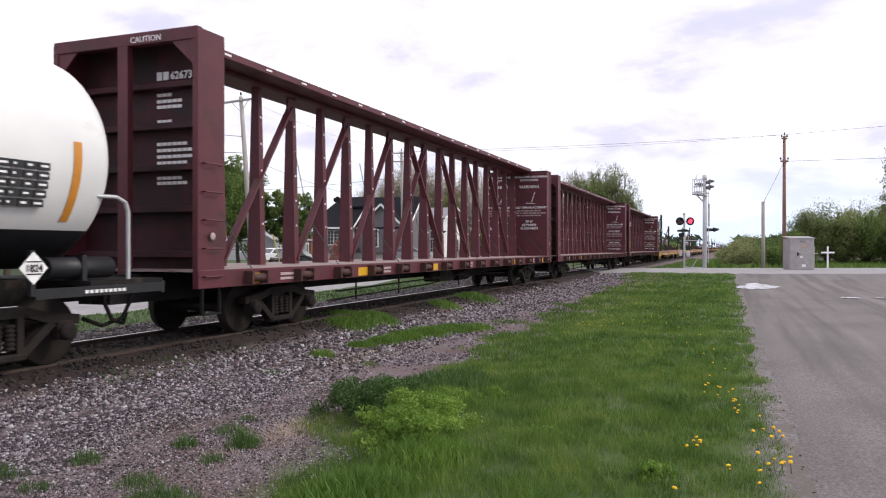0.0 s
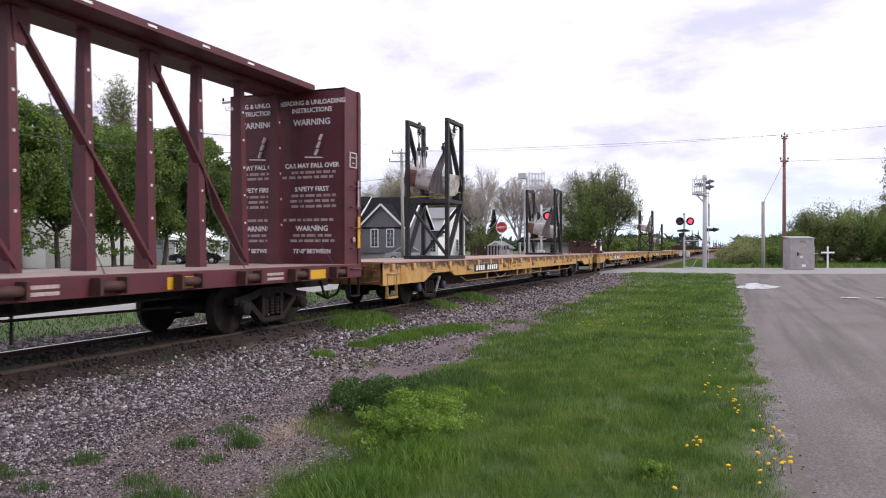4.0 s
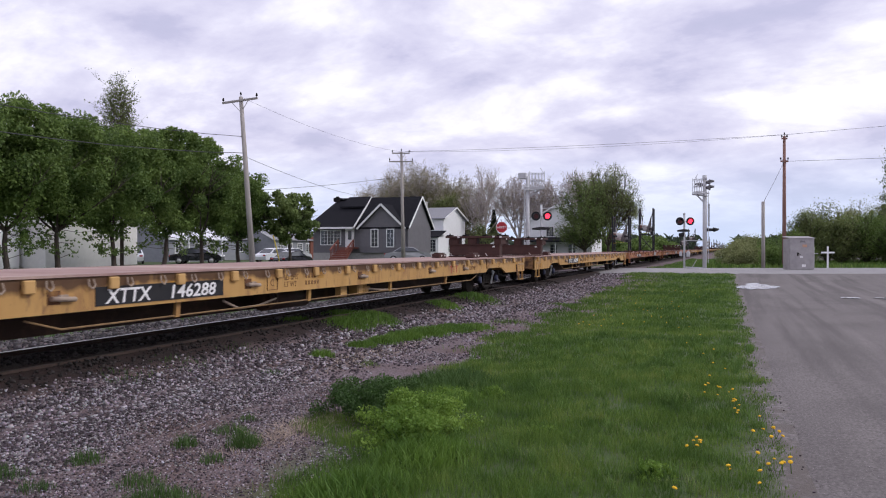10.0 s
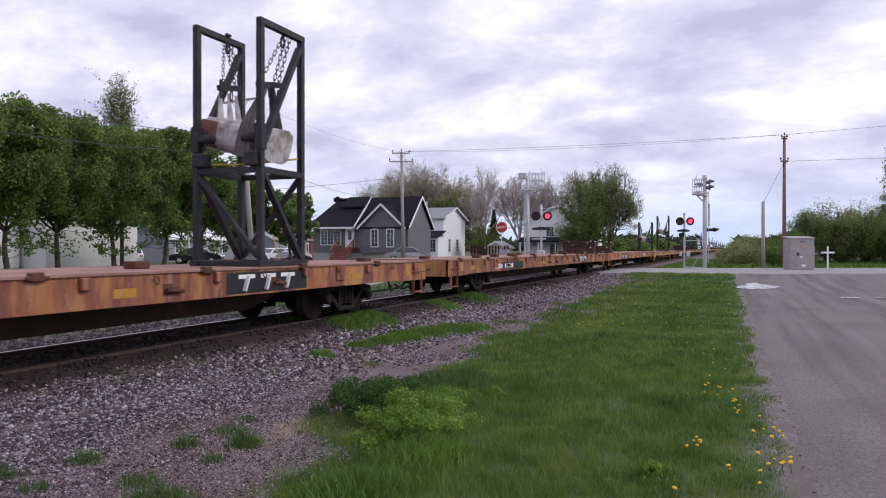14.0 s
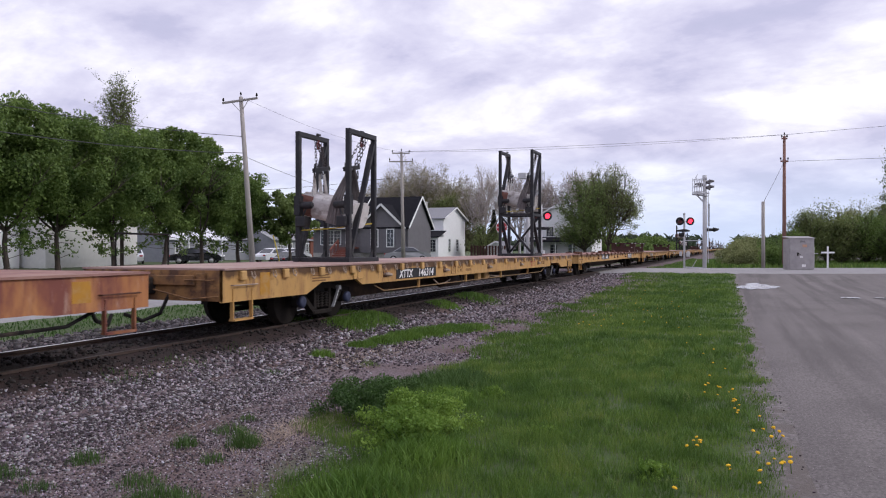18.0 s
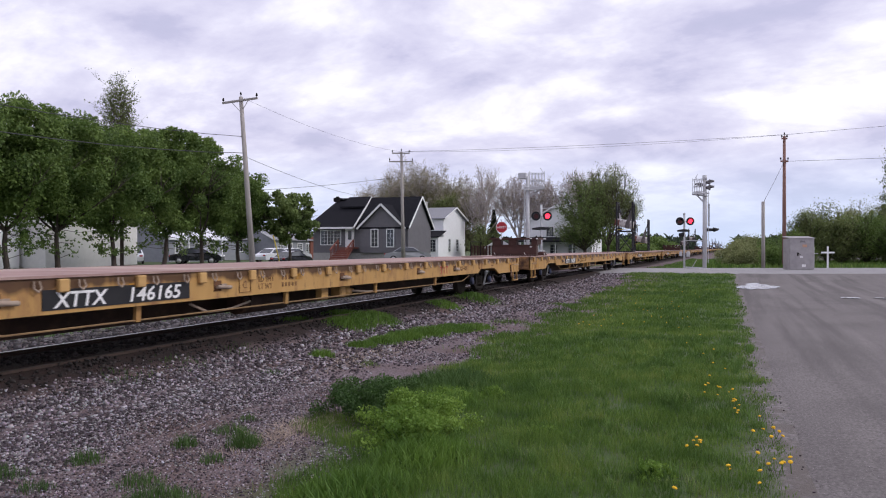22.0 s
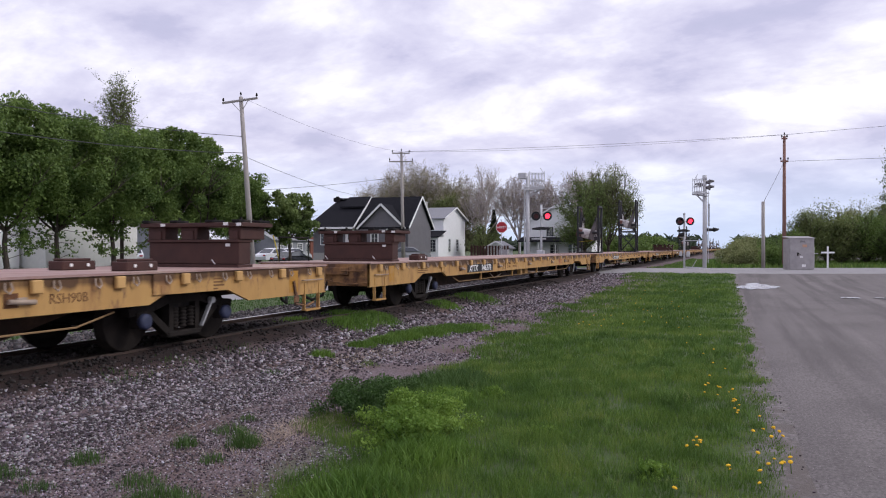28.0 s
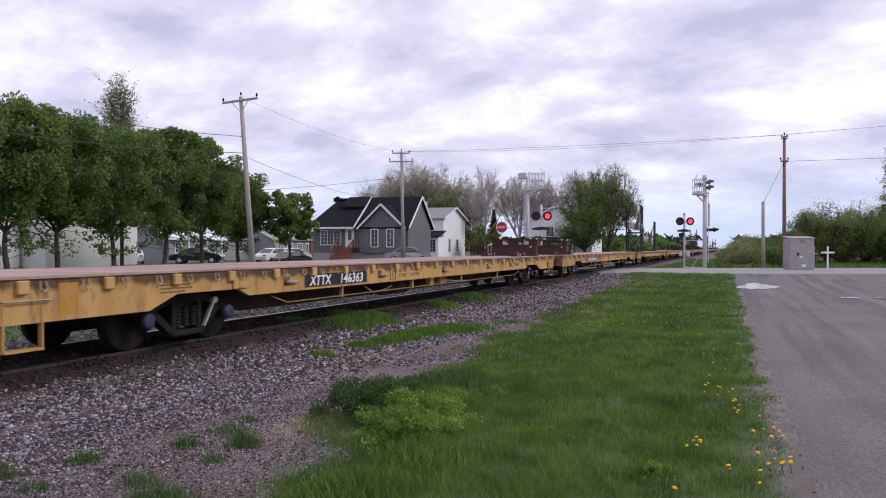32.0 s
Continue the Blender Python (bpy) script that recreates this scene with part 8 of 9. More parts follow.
    for x, w in ((-9.3, 0.5), (-5.5, 0.7), (0.2, 0.8), (3.2, 0.6), (8.0, 0.5), (10.1, 0.6)):
        for z in (0.90, 0.98):
            box(bm, x, x + w, -1.424, -1.42, z, z + 0.045)
    part("stencil", bm, "faded", car, "illegible white stencilling")
    bm = BM()
    cable(bm, [(-6.6, -0.8, 0.35), (-1.0, -0.8, 0.45), (2.0, -0.8, 0.62), (6.4, -0.8, 0.55)], 0.02, 5)
    cable(bm, [(-6.6, -1.0, 0.55), (6.4, -1.0, 0.72)], 0.02, 5)
    for x in (-5.5, -3.2, 1.2, 3.6):
        bar(bm, (x, -0.9, 0.32), (x, -0.9, 0.9), 0.03)
    box(bm, -0.6, 0.5, -1.0, -0.5, 0.5, 0.8, 0.02)
    tube(bm, (1.2, -0.75, 0.62), (2.3, -0.75, 0.62), 0.16, n=12)
    part("brake_gear", bm, "dark", car)
    return car


WORDS_A = [("LOADING AND UNLOADING", 0.105, 4.42), ("INSTRUCTION", 0.105, 4.28), ("WARNING", 0.16, 3.98), ("*", 0, 3.35), ("AVOID TIPPING ACCIDENT", 0.11, 3.12),
           ("------------------", 0.09, 3.0), ("--------------------", 0.09, 2.90), ("------------------", 0.09, 2.80), ("73'-0\"", 0.12, 2.52), ("BETWEEN", 0.12, 2.38), ("BULKHEADS", 0.12, 2.24)]
WORDS_B = [("LOADING & UNLOADING", 0.12, 4.40), ("INSTRUCTIONS", 0.12, 4.24), ("WARNING", 0.16, 3.98), ("*", 0, 3.32), ("CAR MAY FALL OVER", 0.12, 3.10),
           ("----------------", 0.09, 2.98), ("------------------", 0.09, 2.88), ("SAFETY FIRST", 0.12, 2.62), ("----------------", 0.09, 2.50), ("-----------------", 0.09, 2.39),
           ("----------------", 0.09, 2.28), ("------------------", 0.09, 2.00), ("WARNING", 0.14, 1.80), ("---------------", 0.09, 1.68), ("-----------------", 0.09, 1.57), ("73'-0\" BETWEEN", 0.11, 1.34)]
for t_front, t_rear, number, words in ((0.717, 2.092, "62673", WORDS_A), (2.173, 3.555, "483", WORDS_B), (3.650, 5.030, "625761", WORDS_B)):
    ride(centre_beam(number, words), (passing(t_front) + passing(t_rear)) / 2)


# ---- tank car ----
def tank_car():
    car = thing("tank_car", "white cylindrical tank car with black underframe and orange band", "tank car", "")
    Lh, R, zc = 7.6, 1.38, 2.56
    prof = [(-Lh - 0.62, 0.001)]
    for k in range(1, 9):
        a = math.pi / 2 * k / 8
        prof.append((-Lh - 0.62 * math.cos(a), R * math.sin(a)))
    bm = lathe(BM(), prof + [(-x, r) for x, r in prof[::-1]], 48, "x")
    bmesh.ops.translate(bm, vec=(0.55, 0, zc), verts=bm.verts)
    body = part("tank_body", bm, "tank", car)
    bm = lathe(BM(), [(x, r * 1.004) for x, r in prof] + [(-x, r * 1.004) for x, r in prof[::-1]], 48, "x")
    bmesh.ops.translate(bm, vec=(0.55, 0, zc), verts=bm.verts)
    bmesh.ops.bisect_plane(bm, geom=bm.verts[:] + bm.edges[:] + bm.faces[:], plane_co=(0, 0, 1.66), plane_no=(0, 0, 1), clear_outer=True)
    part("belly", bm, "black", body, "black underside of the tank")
    bm = BM()
    for s in (-1, 1):
        for k in range(26):
            a0, a1 = radians(215 - k * 1.6), radians(215 - (k + 1) * 1.6)
            vs = [bm.verts.new((s * x, (R + 0.006) * math.cos(a), zc + (R + 0.006) * math.sin(a) - 0.0)) for x, a in ((7.75, a0), (7.87, a0), (7.87, a1), (7.75, a1))]
            bm.faces.new(vs)
    part("band", bm, "orange", body, "vertical orange band")
    bm = BM()
    for i in range(5):
        for k in range(9):
            x = 5.85 + k * 0.175
            z0 = zc - 0.14 - i * 0.105
            y = -math.sqrt(R * R - (z0 - zc) ** 2) - 0.012
            box(bm, x, x + 0.16, y - 0.004, y + 0.02, z0 - 0.085, z0)
    panel = part("data_panel", bm, "black", body, "black data panel")
    bm = BM()
    for i in range(5):
        for k in range(9):
            x = 5.85 + k * 0.175
            z0 = zc - 0.14 - i * 0.105
            y = -math.sqrt(R * R - (z0 - zc) ** 2) - 0.018
            box(bm, x + 0.03, x + 0.03 + 0.10 * ((i * 3 + k) % 3 + 1) / 3, y - 0.004, y, z0 - 0.055, z0 - 0.03)
    part("writing", bm, "white", panel, "illegible white lines")
    for s in (-1, 1):
        bm = BM()
        box(bm, s * 6.0, s * 9.3, -0.35, 0.35, 0.72, 1.05)
        box(bm, s * 8.0, s * 9.25, -1.38, 1.38, 0.98, 1.04)
        box(bm, s * 6.2, s * 6.9, -1.15, 1.15, 1.05, 1.75)
        part("saddle", bm, "dark", car)
        bm = BM()
        box(bm, s * 7.2, s * 9.25, -1.40, -1.34, 0.86, 0.98)
        box(bm, s * 9.2, s * 9.27, -1.40, 1.40, 0.84, 1.0)
        part("end_platform", bm, "black", car)
        bm = BM()
        for k in range(9):
            box(bm, s * 7.9 + k * 0.075, s * 7.9 + k * 0.075 + 0.05, -1.404, -1.40, 0.895, 0.935)
        part("stencil", bm, "white", car)
        bm = BM()
        cable(bm, [(s * 8.0, -0.75, 2.1), (s * 8.1, -1.25, 2.1), (s * 8.5, -1.30, 2.1), (s * 8.65, -1.30, 2.04), (s * 8.7, -1.30, 1.92), (s * 8.7, -1.30, 1.0)], 0.028, 8)
        part("handrail", bm, "steel", car, "grey tubular handrail")
        bm = BM()
        tube(bm, (s * 7.6, -1.05, 1.2), (s * 8.6, -1.05, 1.2), 0.14, n=14)
        box(bm, s * 8.05, s * 8.12, -1.2, -0.9, 1.04, 1.36)
        part("air_reservoir", bm, "black", car)
        bm = BM()
        x, z, r = s * 7.5 - 0.35, 1.22, 0.185
        vs = [bm.verts.new(v) for v in ((x, -1.43, z - r), (x + r, -1.43, z), (x, -1.43, z + r), (x - r, -1.43, z))]
        ws = [bm.verts.new(v.co + Vector((0, 0.012, 0))) for v in vs]
        bm.faces.new(vs), bm.faces.new(ws[::-1])
        for i in range(4):
            bm.faces.new((vs[i], ws[i], ws[(i + 1) % 4], vs[(i + 1) % 4]))
        plc = part("placard", bm, "white", car, "white diamond placard")
        bm = BM()
        box(bm, x - 0.10, x + 0.10, -1.435, -1.431, z - 0.075, z - 0.06)
        box(bm, x - 0.10, x + 0.10, -1.435, -1.431, z + 0.065, z + 0.08)
        part("placard_bars", bm, "black", plc)
        lettering("hazard_number", "1824", 0.115, x, -1.434, z - 0.04, "black", plc, "CENTER", bold=0.003)
        bm = BM()
        box(bm, x - 0.03, x + 0.03, -1.42, -1.36, 0.9, 1.42)
        part("placard_holder", bm, "black", car)
        coupler(car, s * 9.1, s)
        truck_parts(car, s * 7.0, "truck")
    return car


ride(tank_car(), passing(0.675) - 9.27)




# ---- ballast, turf and weeds ----
EDGE_X = [-9, 2, 5, 6.9, 13, 20, 39, 46]
EDGE_Y = [2.0, 2.3, 3.0, 3.75, 4.5, 4.9, 5.4, 5.8]


def wobble(x, y, f, s):
    return np.array([noise.noise(Vector((a * f, b * f, s))) for a, b in zip(x, y)])


def on_ground(x, y):
    return ground_z(x, y) + 0.035 * wobble(x, y, 0.55, 0) * (((y > 0.2) & (y < 6.2)) | (y > 11)) * (crossing_s(x, y) < -2)


def pebbly(name, a, b, c):
    m = bpy.data.materials.new(name)
    m.use_nodes = True
    n, l = m.node_tree.nodes, m.node_tree.links
    p = n["Principled BSDF"]
    geo = n.new("ShaderNodeNewGeometry")
    r = n.new("ShaderNodeValToRGB")
    r.color_ramp.elements[0].position, r.color_ramp.elements[0].color = 0.0, (*a, 1)
    r.color_ramp.elements[1].position, r.color_ramp.elements[1].color = 1.0, (*c, 1)
    e = r.color_ramp.elements.new(0.55); e.color = (*b, 1)
    l.new(geo.outputs["Random Per Island"], r.inputs["Fac"])
    co = n.new("ShaderNodeTexCoord")
    t = n.new("ShaderNodeTexNoise"); t.inputs["Scale"].default_value = 40
    l.new(co.outputs["Object"], t.inputs["Vector"])
    mx = n.new("ShaderNodeMix"); mx.data_type = "RGBA"; mx.blend_type = "MULTIPLY"; mx.inputs["Factor"].default_value = 0.6
    l.new(r.outputs["Color"], mx.inputs["A"]); l.new(t.outputs["Color"], mx.inputs["B"])
    hs = n.new("ShaderNodeHueSaturation"); hs.inputs["Value"].default_value = 1.15; hs.inputs["Saturation"].default_value = 0.9
    l.new(mx.outputs["Result"], hs.inputs["Color"])
    l.new(hs.outputs["Color"], p.inputs["Base Color"])
    p.inputs["Roughness"].default_value = 0.9
    return m


M["pebble"] = pebbly("crushed_ballast", (0.028, 0.020, 0.0235), (0.097, 0.071, 0.084), (0.52, 0.47, 0.51))


# darker copy of the ballast: the train's shade on the far side, as colour
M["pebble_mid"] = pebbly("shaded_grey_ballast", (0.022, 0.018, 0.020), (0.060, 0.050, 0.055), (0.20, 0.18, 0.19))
# ballast darkened to near black for the shadow under the train
M["pebble_dark"] = pebbly("train_shade_ballast", (0.012, 0.009, 0.009), (0.026, 0.018, 0.017), (0.055, 0.041, 0.039))


def stones(name, x, y, size, label, material="pebble"):
    rn = np.random.default_rng(len(x))
    n = len(x)
    base = np.array([(-1, -1, -1), (1, -1, -1), (1, 1, -1), (-1, 1, -1), (-1, -1, 1), (1, -1, 1), (1, 1, 1), (-1, 1, 1)], float)
    v = base[None] * size[:, None, None] * rn.uniform(0.25, 1.2, (n, 8, 3)) * np.array([1, 1, 0.8])
    a = rn.random(n) * 6.28
    c, s = np.cos(a)[:, None], np.sin(a)[:, None]
    tilt = rn.normal(size=(n, 1)) * 0.5
    vx, vy, vz = v[..., 0], v[..., 1], v[..., 2]
    vy, vz = vy * np.cos(tilt) - vz * np.sin(tilt), vy * np.sin(tilt) + vz * np.cos(tilt)
    co = np.stack([x[:, None] + vx * c - vy * s, y[:, None] + vx * s + vy * c, (on_ground(x, y) + size * 0.25)[:, None] + vz], -1).reshape(-1, 3)
    f = np.array([(0, 3, 2, 1), (4, 5, 6, 7), (0, 1, 5, 4), (1, 2, 6, 5), (2, 3, 7, 6), (3, 0, 4, 7)])
    faces = (f[None] + 8 * np.arange(n)[:, None, None]).reshape(-1, 4)
    ob = raw_mesh(name, co, faces, material)
    return tagged(ob, label, "stones", kind="stuff")


def scatter(x0, x1, y0, y1, count, rn):
    return rn.uniform(x0, x1, count), rn.uniform(y0, y1, count)


def lay_ballast():
    rn = np.random.default_rng(7)
    xs, ys, ss = [], [], []
    for x0, x1, n, lo, hi in ((2.5, 9, 44000, 0.006, 0.023), (2.5, 9, 75000, 0.005, 0.016), (-9, 2.5, 16000, 0.012, 0.03), (9, 16, 22000, 0.012, 0.031), (16, 30, 15000, 0.015, 0.036), (30, 47, 8000, 0.02, 0.042)):
        x, y = scatter(x0, x1, 2.2, 7.62, n, rn)
        y = np.where(y > 7.05 + 0.5 * rn.random(n) ** 2, y - 1.2, y)
        keep = y > np.interp(x, EDGE_X, EDGE_Y) + 0.9 * wobble(x, y, 0.8, 4) - 0.25
        keep &= wobble(x, y, 0.7, 9) + 0.5 * wobble(x, y, 2.3, 2) + rn.uniform(-0.25, 0.5, len(x)) + 0.25 * (y - 5.0) > (-0.12 if hi > 0.02 else -0.75)
        x, y = x[keep], y[keep]
        if hi > 0.02:
            low = np.clip((y - 4.9 + 0.9 * wobble(x, y, 0.9, 12)) / 1.2, 0, 1)
            thin = rn.random(len(x)) < np.clip(0.5 + 1.5 * wobble(x, y, 0.75, 31) + 0.5 * wobble(x, y, 2.6, 33), 0.12, 1) * (1 - low) + low * np.clip(0.85 + 0.9 * wobble(x, y, 1.3, 35), 0.3, 1)
            x, y = x[thin], y[thin]
        s = lo + (hi - lo) * rn.random(len(x)) ** 2.0 * np.where(rn.random(len(x)) < 0.06, 1.5, 1.0)
        s *= 0.62 + 0.38 * np.clip((y - 4.6) / 1.6, 0, 1.3)
        xs.append(x), ys.append(y), ss.append(s)
    stones("ballast", np.concatenate(xs), np.concatenate(ys), np.concatenate(ss), "grey crushed-stone ballast beside the near rail")
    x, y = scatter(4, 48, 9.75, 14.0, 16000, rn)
    stones("ballast", x, y, 0.02 + 0.035 * rn.random(len(x)), "grey crushed-stone ballast on the far side of the track, darkened as train shade", "pebble_mid")
    # stones between and beside the rails with the train's shadow coloured in
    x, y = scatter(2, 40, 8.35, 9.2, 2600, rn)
    stones("ballast", x, y, 0.015 + 0.03 * rn.random(len(x)), "dark ballast between the rails, train shade in its colour", "pebble_dark")
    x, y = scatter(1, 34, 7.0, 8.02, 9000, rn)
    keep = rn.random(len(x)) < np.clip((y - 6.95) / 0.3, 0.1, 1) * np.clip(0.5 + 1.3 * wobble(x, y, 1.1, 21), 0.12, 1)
    stones("ballast", x[keep], y[keep], 0.008 + 0.022 * rn.random(keep.sum()) ** 2, "dark stones beside the near rail, train shade in their colour", "pebble_dark")
    x, y = scatter(3, 30, -5.5, -0.1, 4200, rn)
    keep = rn.random(len(x)) < np.clip(1.2 - (x / 26), 0.1, 1) * np.where(y > -1.0, 1.0, 0.30)
    stones("loose_gravel", x[keep], y[keep], 0.004 + 0.008 * rn.random(keep.sum()), "loose gravel along the road edge")


def blades(name, x, y, h, w, material, label, lean=0.5, seed=1, z=None):
    rn = np.random.default_rng(seed)
    n = len(x)
    z = on_ground(x, y) if z is None else z
    a = rn.random(n) * 6.28
    wx, wy = np.cos(a) * w / 2, np.sin(a) * w / 2
    b = rn.random(n) * 6.28
    k = lean * h * rn.uniform(0.2, 1.0, n)
    lx, ly = np.cos(b) * k, np.sin(b) * k
    P = np.stack([np.stack([x - wx, y - wy, z - 0.01], 1), np.stack([x + wx, y + wy, z - 0.01], 1),
                  np.stack([x + lx * 0.35 + wx * 0.8, y + ly * 0.35 + wy * 0.8, z + h * 0.6], 1), np.stack([x + lx * 0.35 - wx * 0.8, y + ly * 0.35 - wy * 0.8, z + h * 0.6], 1),
                  np.stack([x + lx, y + ly, z + h], 1)], 1).reshape(-1, 3)
    f = np.array([(0, 1, 2), (0, 2, 3), (3, 2, 4)])
    faces = (f[None] + 5 * np.arange(n)[:, None, None]).reshape(-1, 3)
    return tagged(raw_mesh(name, P, faces, material), label, "grass", kind="stuff")


def lay_turf():
    rn = np.random.default_rng(17)
    X, Y, H, W = [], [], [], []
    for x0, x1, n, w in ((-9, 3.2, 45000, 0.012), (3.2, 7, 95000, 0.0045), (7, 12, 95000, 0.006), (12, 20, 62000, 0.010), (20, 32, 36000, 0.017), (32, 47, 22000, 0.028)):
        x, y = scatter(x0, x1, -0.62, 5.9, n, rn)
        edge = np.interp(x, EDGE_X, EDGE_Y) + 0.9 * wobble(x, y, 0.8, 4)
        road = np.interp(x, [-12, 48], [-0.62, -0.05]) + 0.16 * wobble(x, y, 1.3, 6)
        keep = (y < edge + rn.normal(size=n) * 0.12) & (y > road + np.abs(rn.normal(size=n)) * 0.07)
        keep &= rn.random(n) < np.clip((y - road + 0.05) / 0.17, 0.15, 1)
        keep &= rn.random(n) < np.clip(0.75 + 1.1 * wobble(x, y, 1.9, 1), 0.25, 1)
        x, y = x[keep], y[keep]
        patch = 0.5 + 0.5 * wobble(x, y, 0.9, 8)
        h = (0.035 + 0.11 * patch ** 1.5) * rn.uniform(0.5, 1.5, len(x)) * np.clip((y + 0.85) / 1.3, 0.35, 1)
        X.append(x), Y.append(y), H.append(h), W.append(np.full(len(x), w) * rn.uniform(0.7, 1.4, len(x)))
    blades("turf", np.concatenate(X), np.concatenate(Y), np.concatenate(H), np.concatenate(W), "grass", "lush green grass verge beside the gravel road", 0.7, 3)
    # longer tufts that stand out of the turf
    tx, ty = scatter(3.6, 16, -0.25, 4.2, 420, rn)
    keep = ty < np.interp(tx, EDGE_X, EDGE_Y) - 0.3
    tx, ty = tx[keep], ty[keep]
    per = 34
    a, q = rn.random(len(tx) * per) * 6.28, np.abs(rn.normal(size=len(tx) * per)) * 0.045
    x, y = tx.repeat(per) + q * np.cos(a), ty.repeat(per) + q * np.sin(a)
    h = (0.08 + 0.12 * rn.random(len(tx)) ** 2).repeat(per) * rn.uniform(0.5, 1.2, len(x))
    blades("turf", x, y, h, 0.003 + 0.0004 * x, "tuft", "longer tufts in the green grass verge", 0.9, 6)
    x, y = scatter(6, 60, 13.9, 16.6, 12000, rn)
    blades("turf", x, y, rn.uniform(0.03, 0.09, len(x)), np.full(len(x), 0.03), "weed_dark", "green grass strip beyond the track", 0.6, 4)
    x, y = scatter(56, 110, -30, 7, 16000, rn)
    keep = (crossing_s(x, y) > 13.6) & (y < 2.2)
    x, y = x[keep], y[keep]
    blades("turf", x, y, rn.uniform(0.1, 0.45, len(x)), np.full(len(x), 0.09), "grass", "rough grass beyond the crossing", 0.6, 5)
    x, y = scatter(60, 130, 1.5, 6.6, 9000, rn)
    keep = (crossing_s(x, y) > 13.6) & (wobble(x, y, 0.35, 51) + 0.25 * rn.random(len(x)) > -0.05)
    x, y = x[keep], y[keep]
    blades("turf", x, y, rn.uniform(0.05, 0.22, len(x)), np.full(len(x), 0.10), "tuft", "short rough grass beside the track beyond the crossing", 0.7, 9, z=ground_z(x, y))
    # weeds and tufts in the stones: place, radius, height, number, colour
    for i, (x, y, r, h, n, m) in enumerate(((8.3, 3.3, 0.6, 0.2, 900, "weed"), (6.0, 2.5, 0.5, 0.2, 900, "weed"), (4.9, 2.6, 0.5, 0.2, 900, "weed"),
                                        (9.6, 3.6, 0.7, 0.2, 1500, "weed_dark"), (5.94, 4.27, 0.17, 0.18, 420, "weed_dark"), (5.75, 4.78, 0.13, 0.13, 220, "weed_dark"), (6.35, 4.72, 0.20, 0.11, 220, "weed_dark"),
                                        (5.05, 5.25, 0.16, 0.14, 260, "weed"), (4.7, 4.35, 0.2, 0.12, 240, "weed"), (4.45, 5.5, 0.2, 0.13, 220, "weed_dark"), (4.3, 5.0, 0.16, 0.10, 150, "weed"), (5.4, 4.2, 0.12, 0.1, 140, "weed"),
                                        (4.4, 3.9, 0.3, 0.14, 400, "weed"), (12.37, 6.34, 0.3, 0.13, 500, "weed"), (13.11, 6.23, 0.35, 0.15, 650, "weed"), (13.90, 6.17, 0.4, 0.17, 800, "weed"), (14.80, 6.05, 0.45, 0.17, 800, "weed"), (15.81, 5.86, 0.5, 0.15, 700, "weed"), (16.56, 5.58, 0.5, 0.12, 450, "weed"), (11.06, 6.39, 0.22, 0.13, 260, "weed"), (13.62, 8.55, 0.35, 0.08, 160, "weed"), (15.34, 8.43, 0.4, 0.1, 300, "weed"),
                                        (14.0, 7.4, 0.5, 0.14, 600, "weed"), (15.2, 7.42, 0.6, 0.14, 700, "weed"), (10.1, 7.2, 0.4, 0.08, 110, "weed_dark"), (8.7, 7.2, 0.4, 0.08, 100, "weed_dark"),
                                        (7.6, 7.2, 0.35, 0.08, 90, "weed_dark"), (19.5, 7.4, 0.5, 0.14, 400, "weed"), (22.5, 7.5, 0.8, 0.15, 600, "weed"), (10.8, 5.4, 0.2, 0.09, 120, "weed"), (9.3, 6.2, 0.22, 0.08, 120, "weed_dark"), (6.9, 4.9, 0.12, 0.1, 120, "weed_dark"))):
        n = int(n * (0.8 if y > 3.95 and x < 11 else 1.5))
        a, q = rn.random(n) * 6.28, r * np.sqrt(rn.random(n)) * rn.uniform(0.6, 1.25, n)
        wx, wy = x + q * np.cos(a) * (1 + 0.35 * (r > 0.3)), y + q * np.sin(a)
        hh = h * (1 - 0.6 * (q / r) ** 2) * rn.uniform(0.5, 1.25, n)
        ob = blades("weed_clump", wx, wy, hh, np.full(n, 0.006 + 0.006 * (r > 0.3) + 0.006 * (x > 11)), "weed_dark" if x < 6.6 and y > 3.5 else m, "clump of green weeds in the stones" if y > 3.95 else "bushy clump of weeds at the edge of the grass", 0.75, 40 + i)
        tagged(ob, category="weeds")
        ob["kind"] = "stuff"
    # dry straw
    n = 900
    x, y = rn.normal(6.75, 0.55, n), rn.normal(4.15, 0.16, n)
    ob = blades("dry_straw", x, y, rn.uniform(0.02, 0.06, n), np.full(n, 0.007), "straw", "flattened dry straw on the stones", 8.0, 77)
    tagged(ob, category="straw")
    for cx, cy, n, sx, sy in ((9.6, 6.6, 420, 0.35, 0.10), (5.3, 3.7, 500, 0.5, 0.3), (6.2, 5.3, 360, 0.5, 0.2), (8.3, 4.7, 420, 0.7, 0.2), (4.9, 5.0, 300, 0.35, 0.3)):
        ob = blades("dry_straw", rn.normal(cx, sx, n), rn.normal(cy, sy, n), rn.uniform(0.01, 0.035, n), np.full(n, 0.005), "dead_stalk", "reddish-brown dead stalks on the stones", 6.0, int(cx * 10))
        tagged(ob, category="straw")
    n = 500
    x, y = rn.normal(11.6, 1.0, n), rn.normal(5.75, 0.2, n)
    ob = blades("dry_straw", x, y, rn.uniform(0.02, 0.05, n), np.full(n, 0.012), "straw", "flattened dry straw on the stones", 8.0, 78)
    tagged(ob, category="straw")


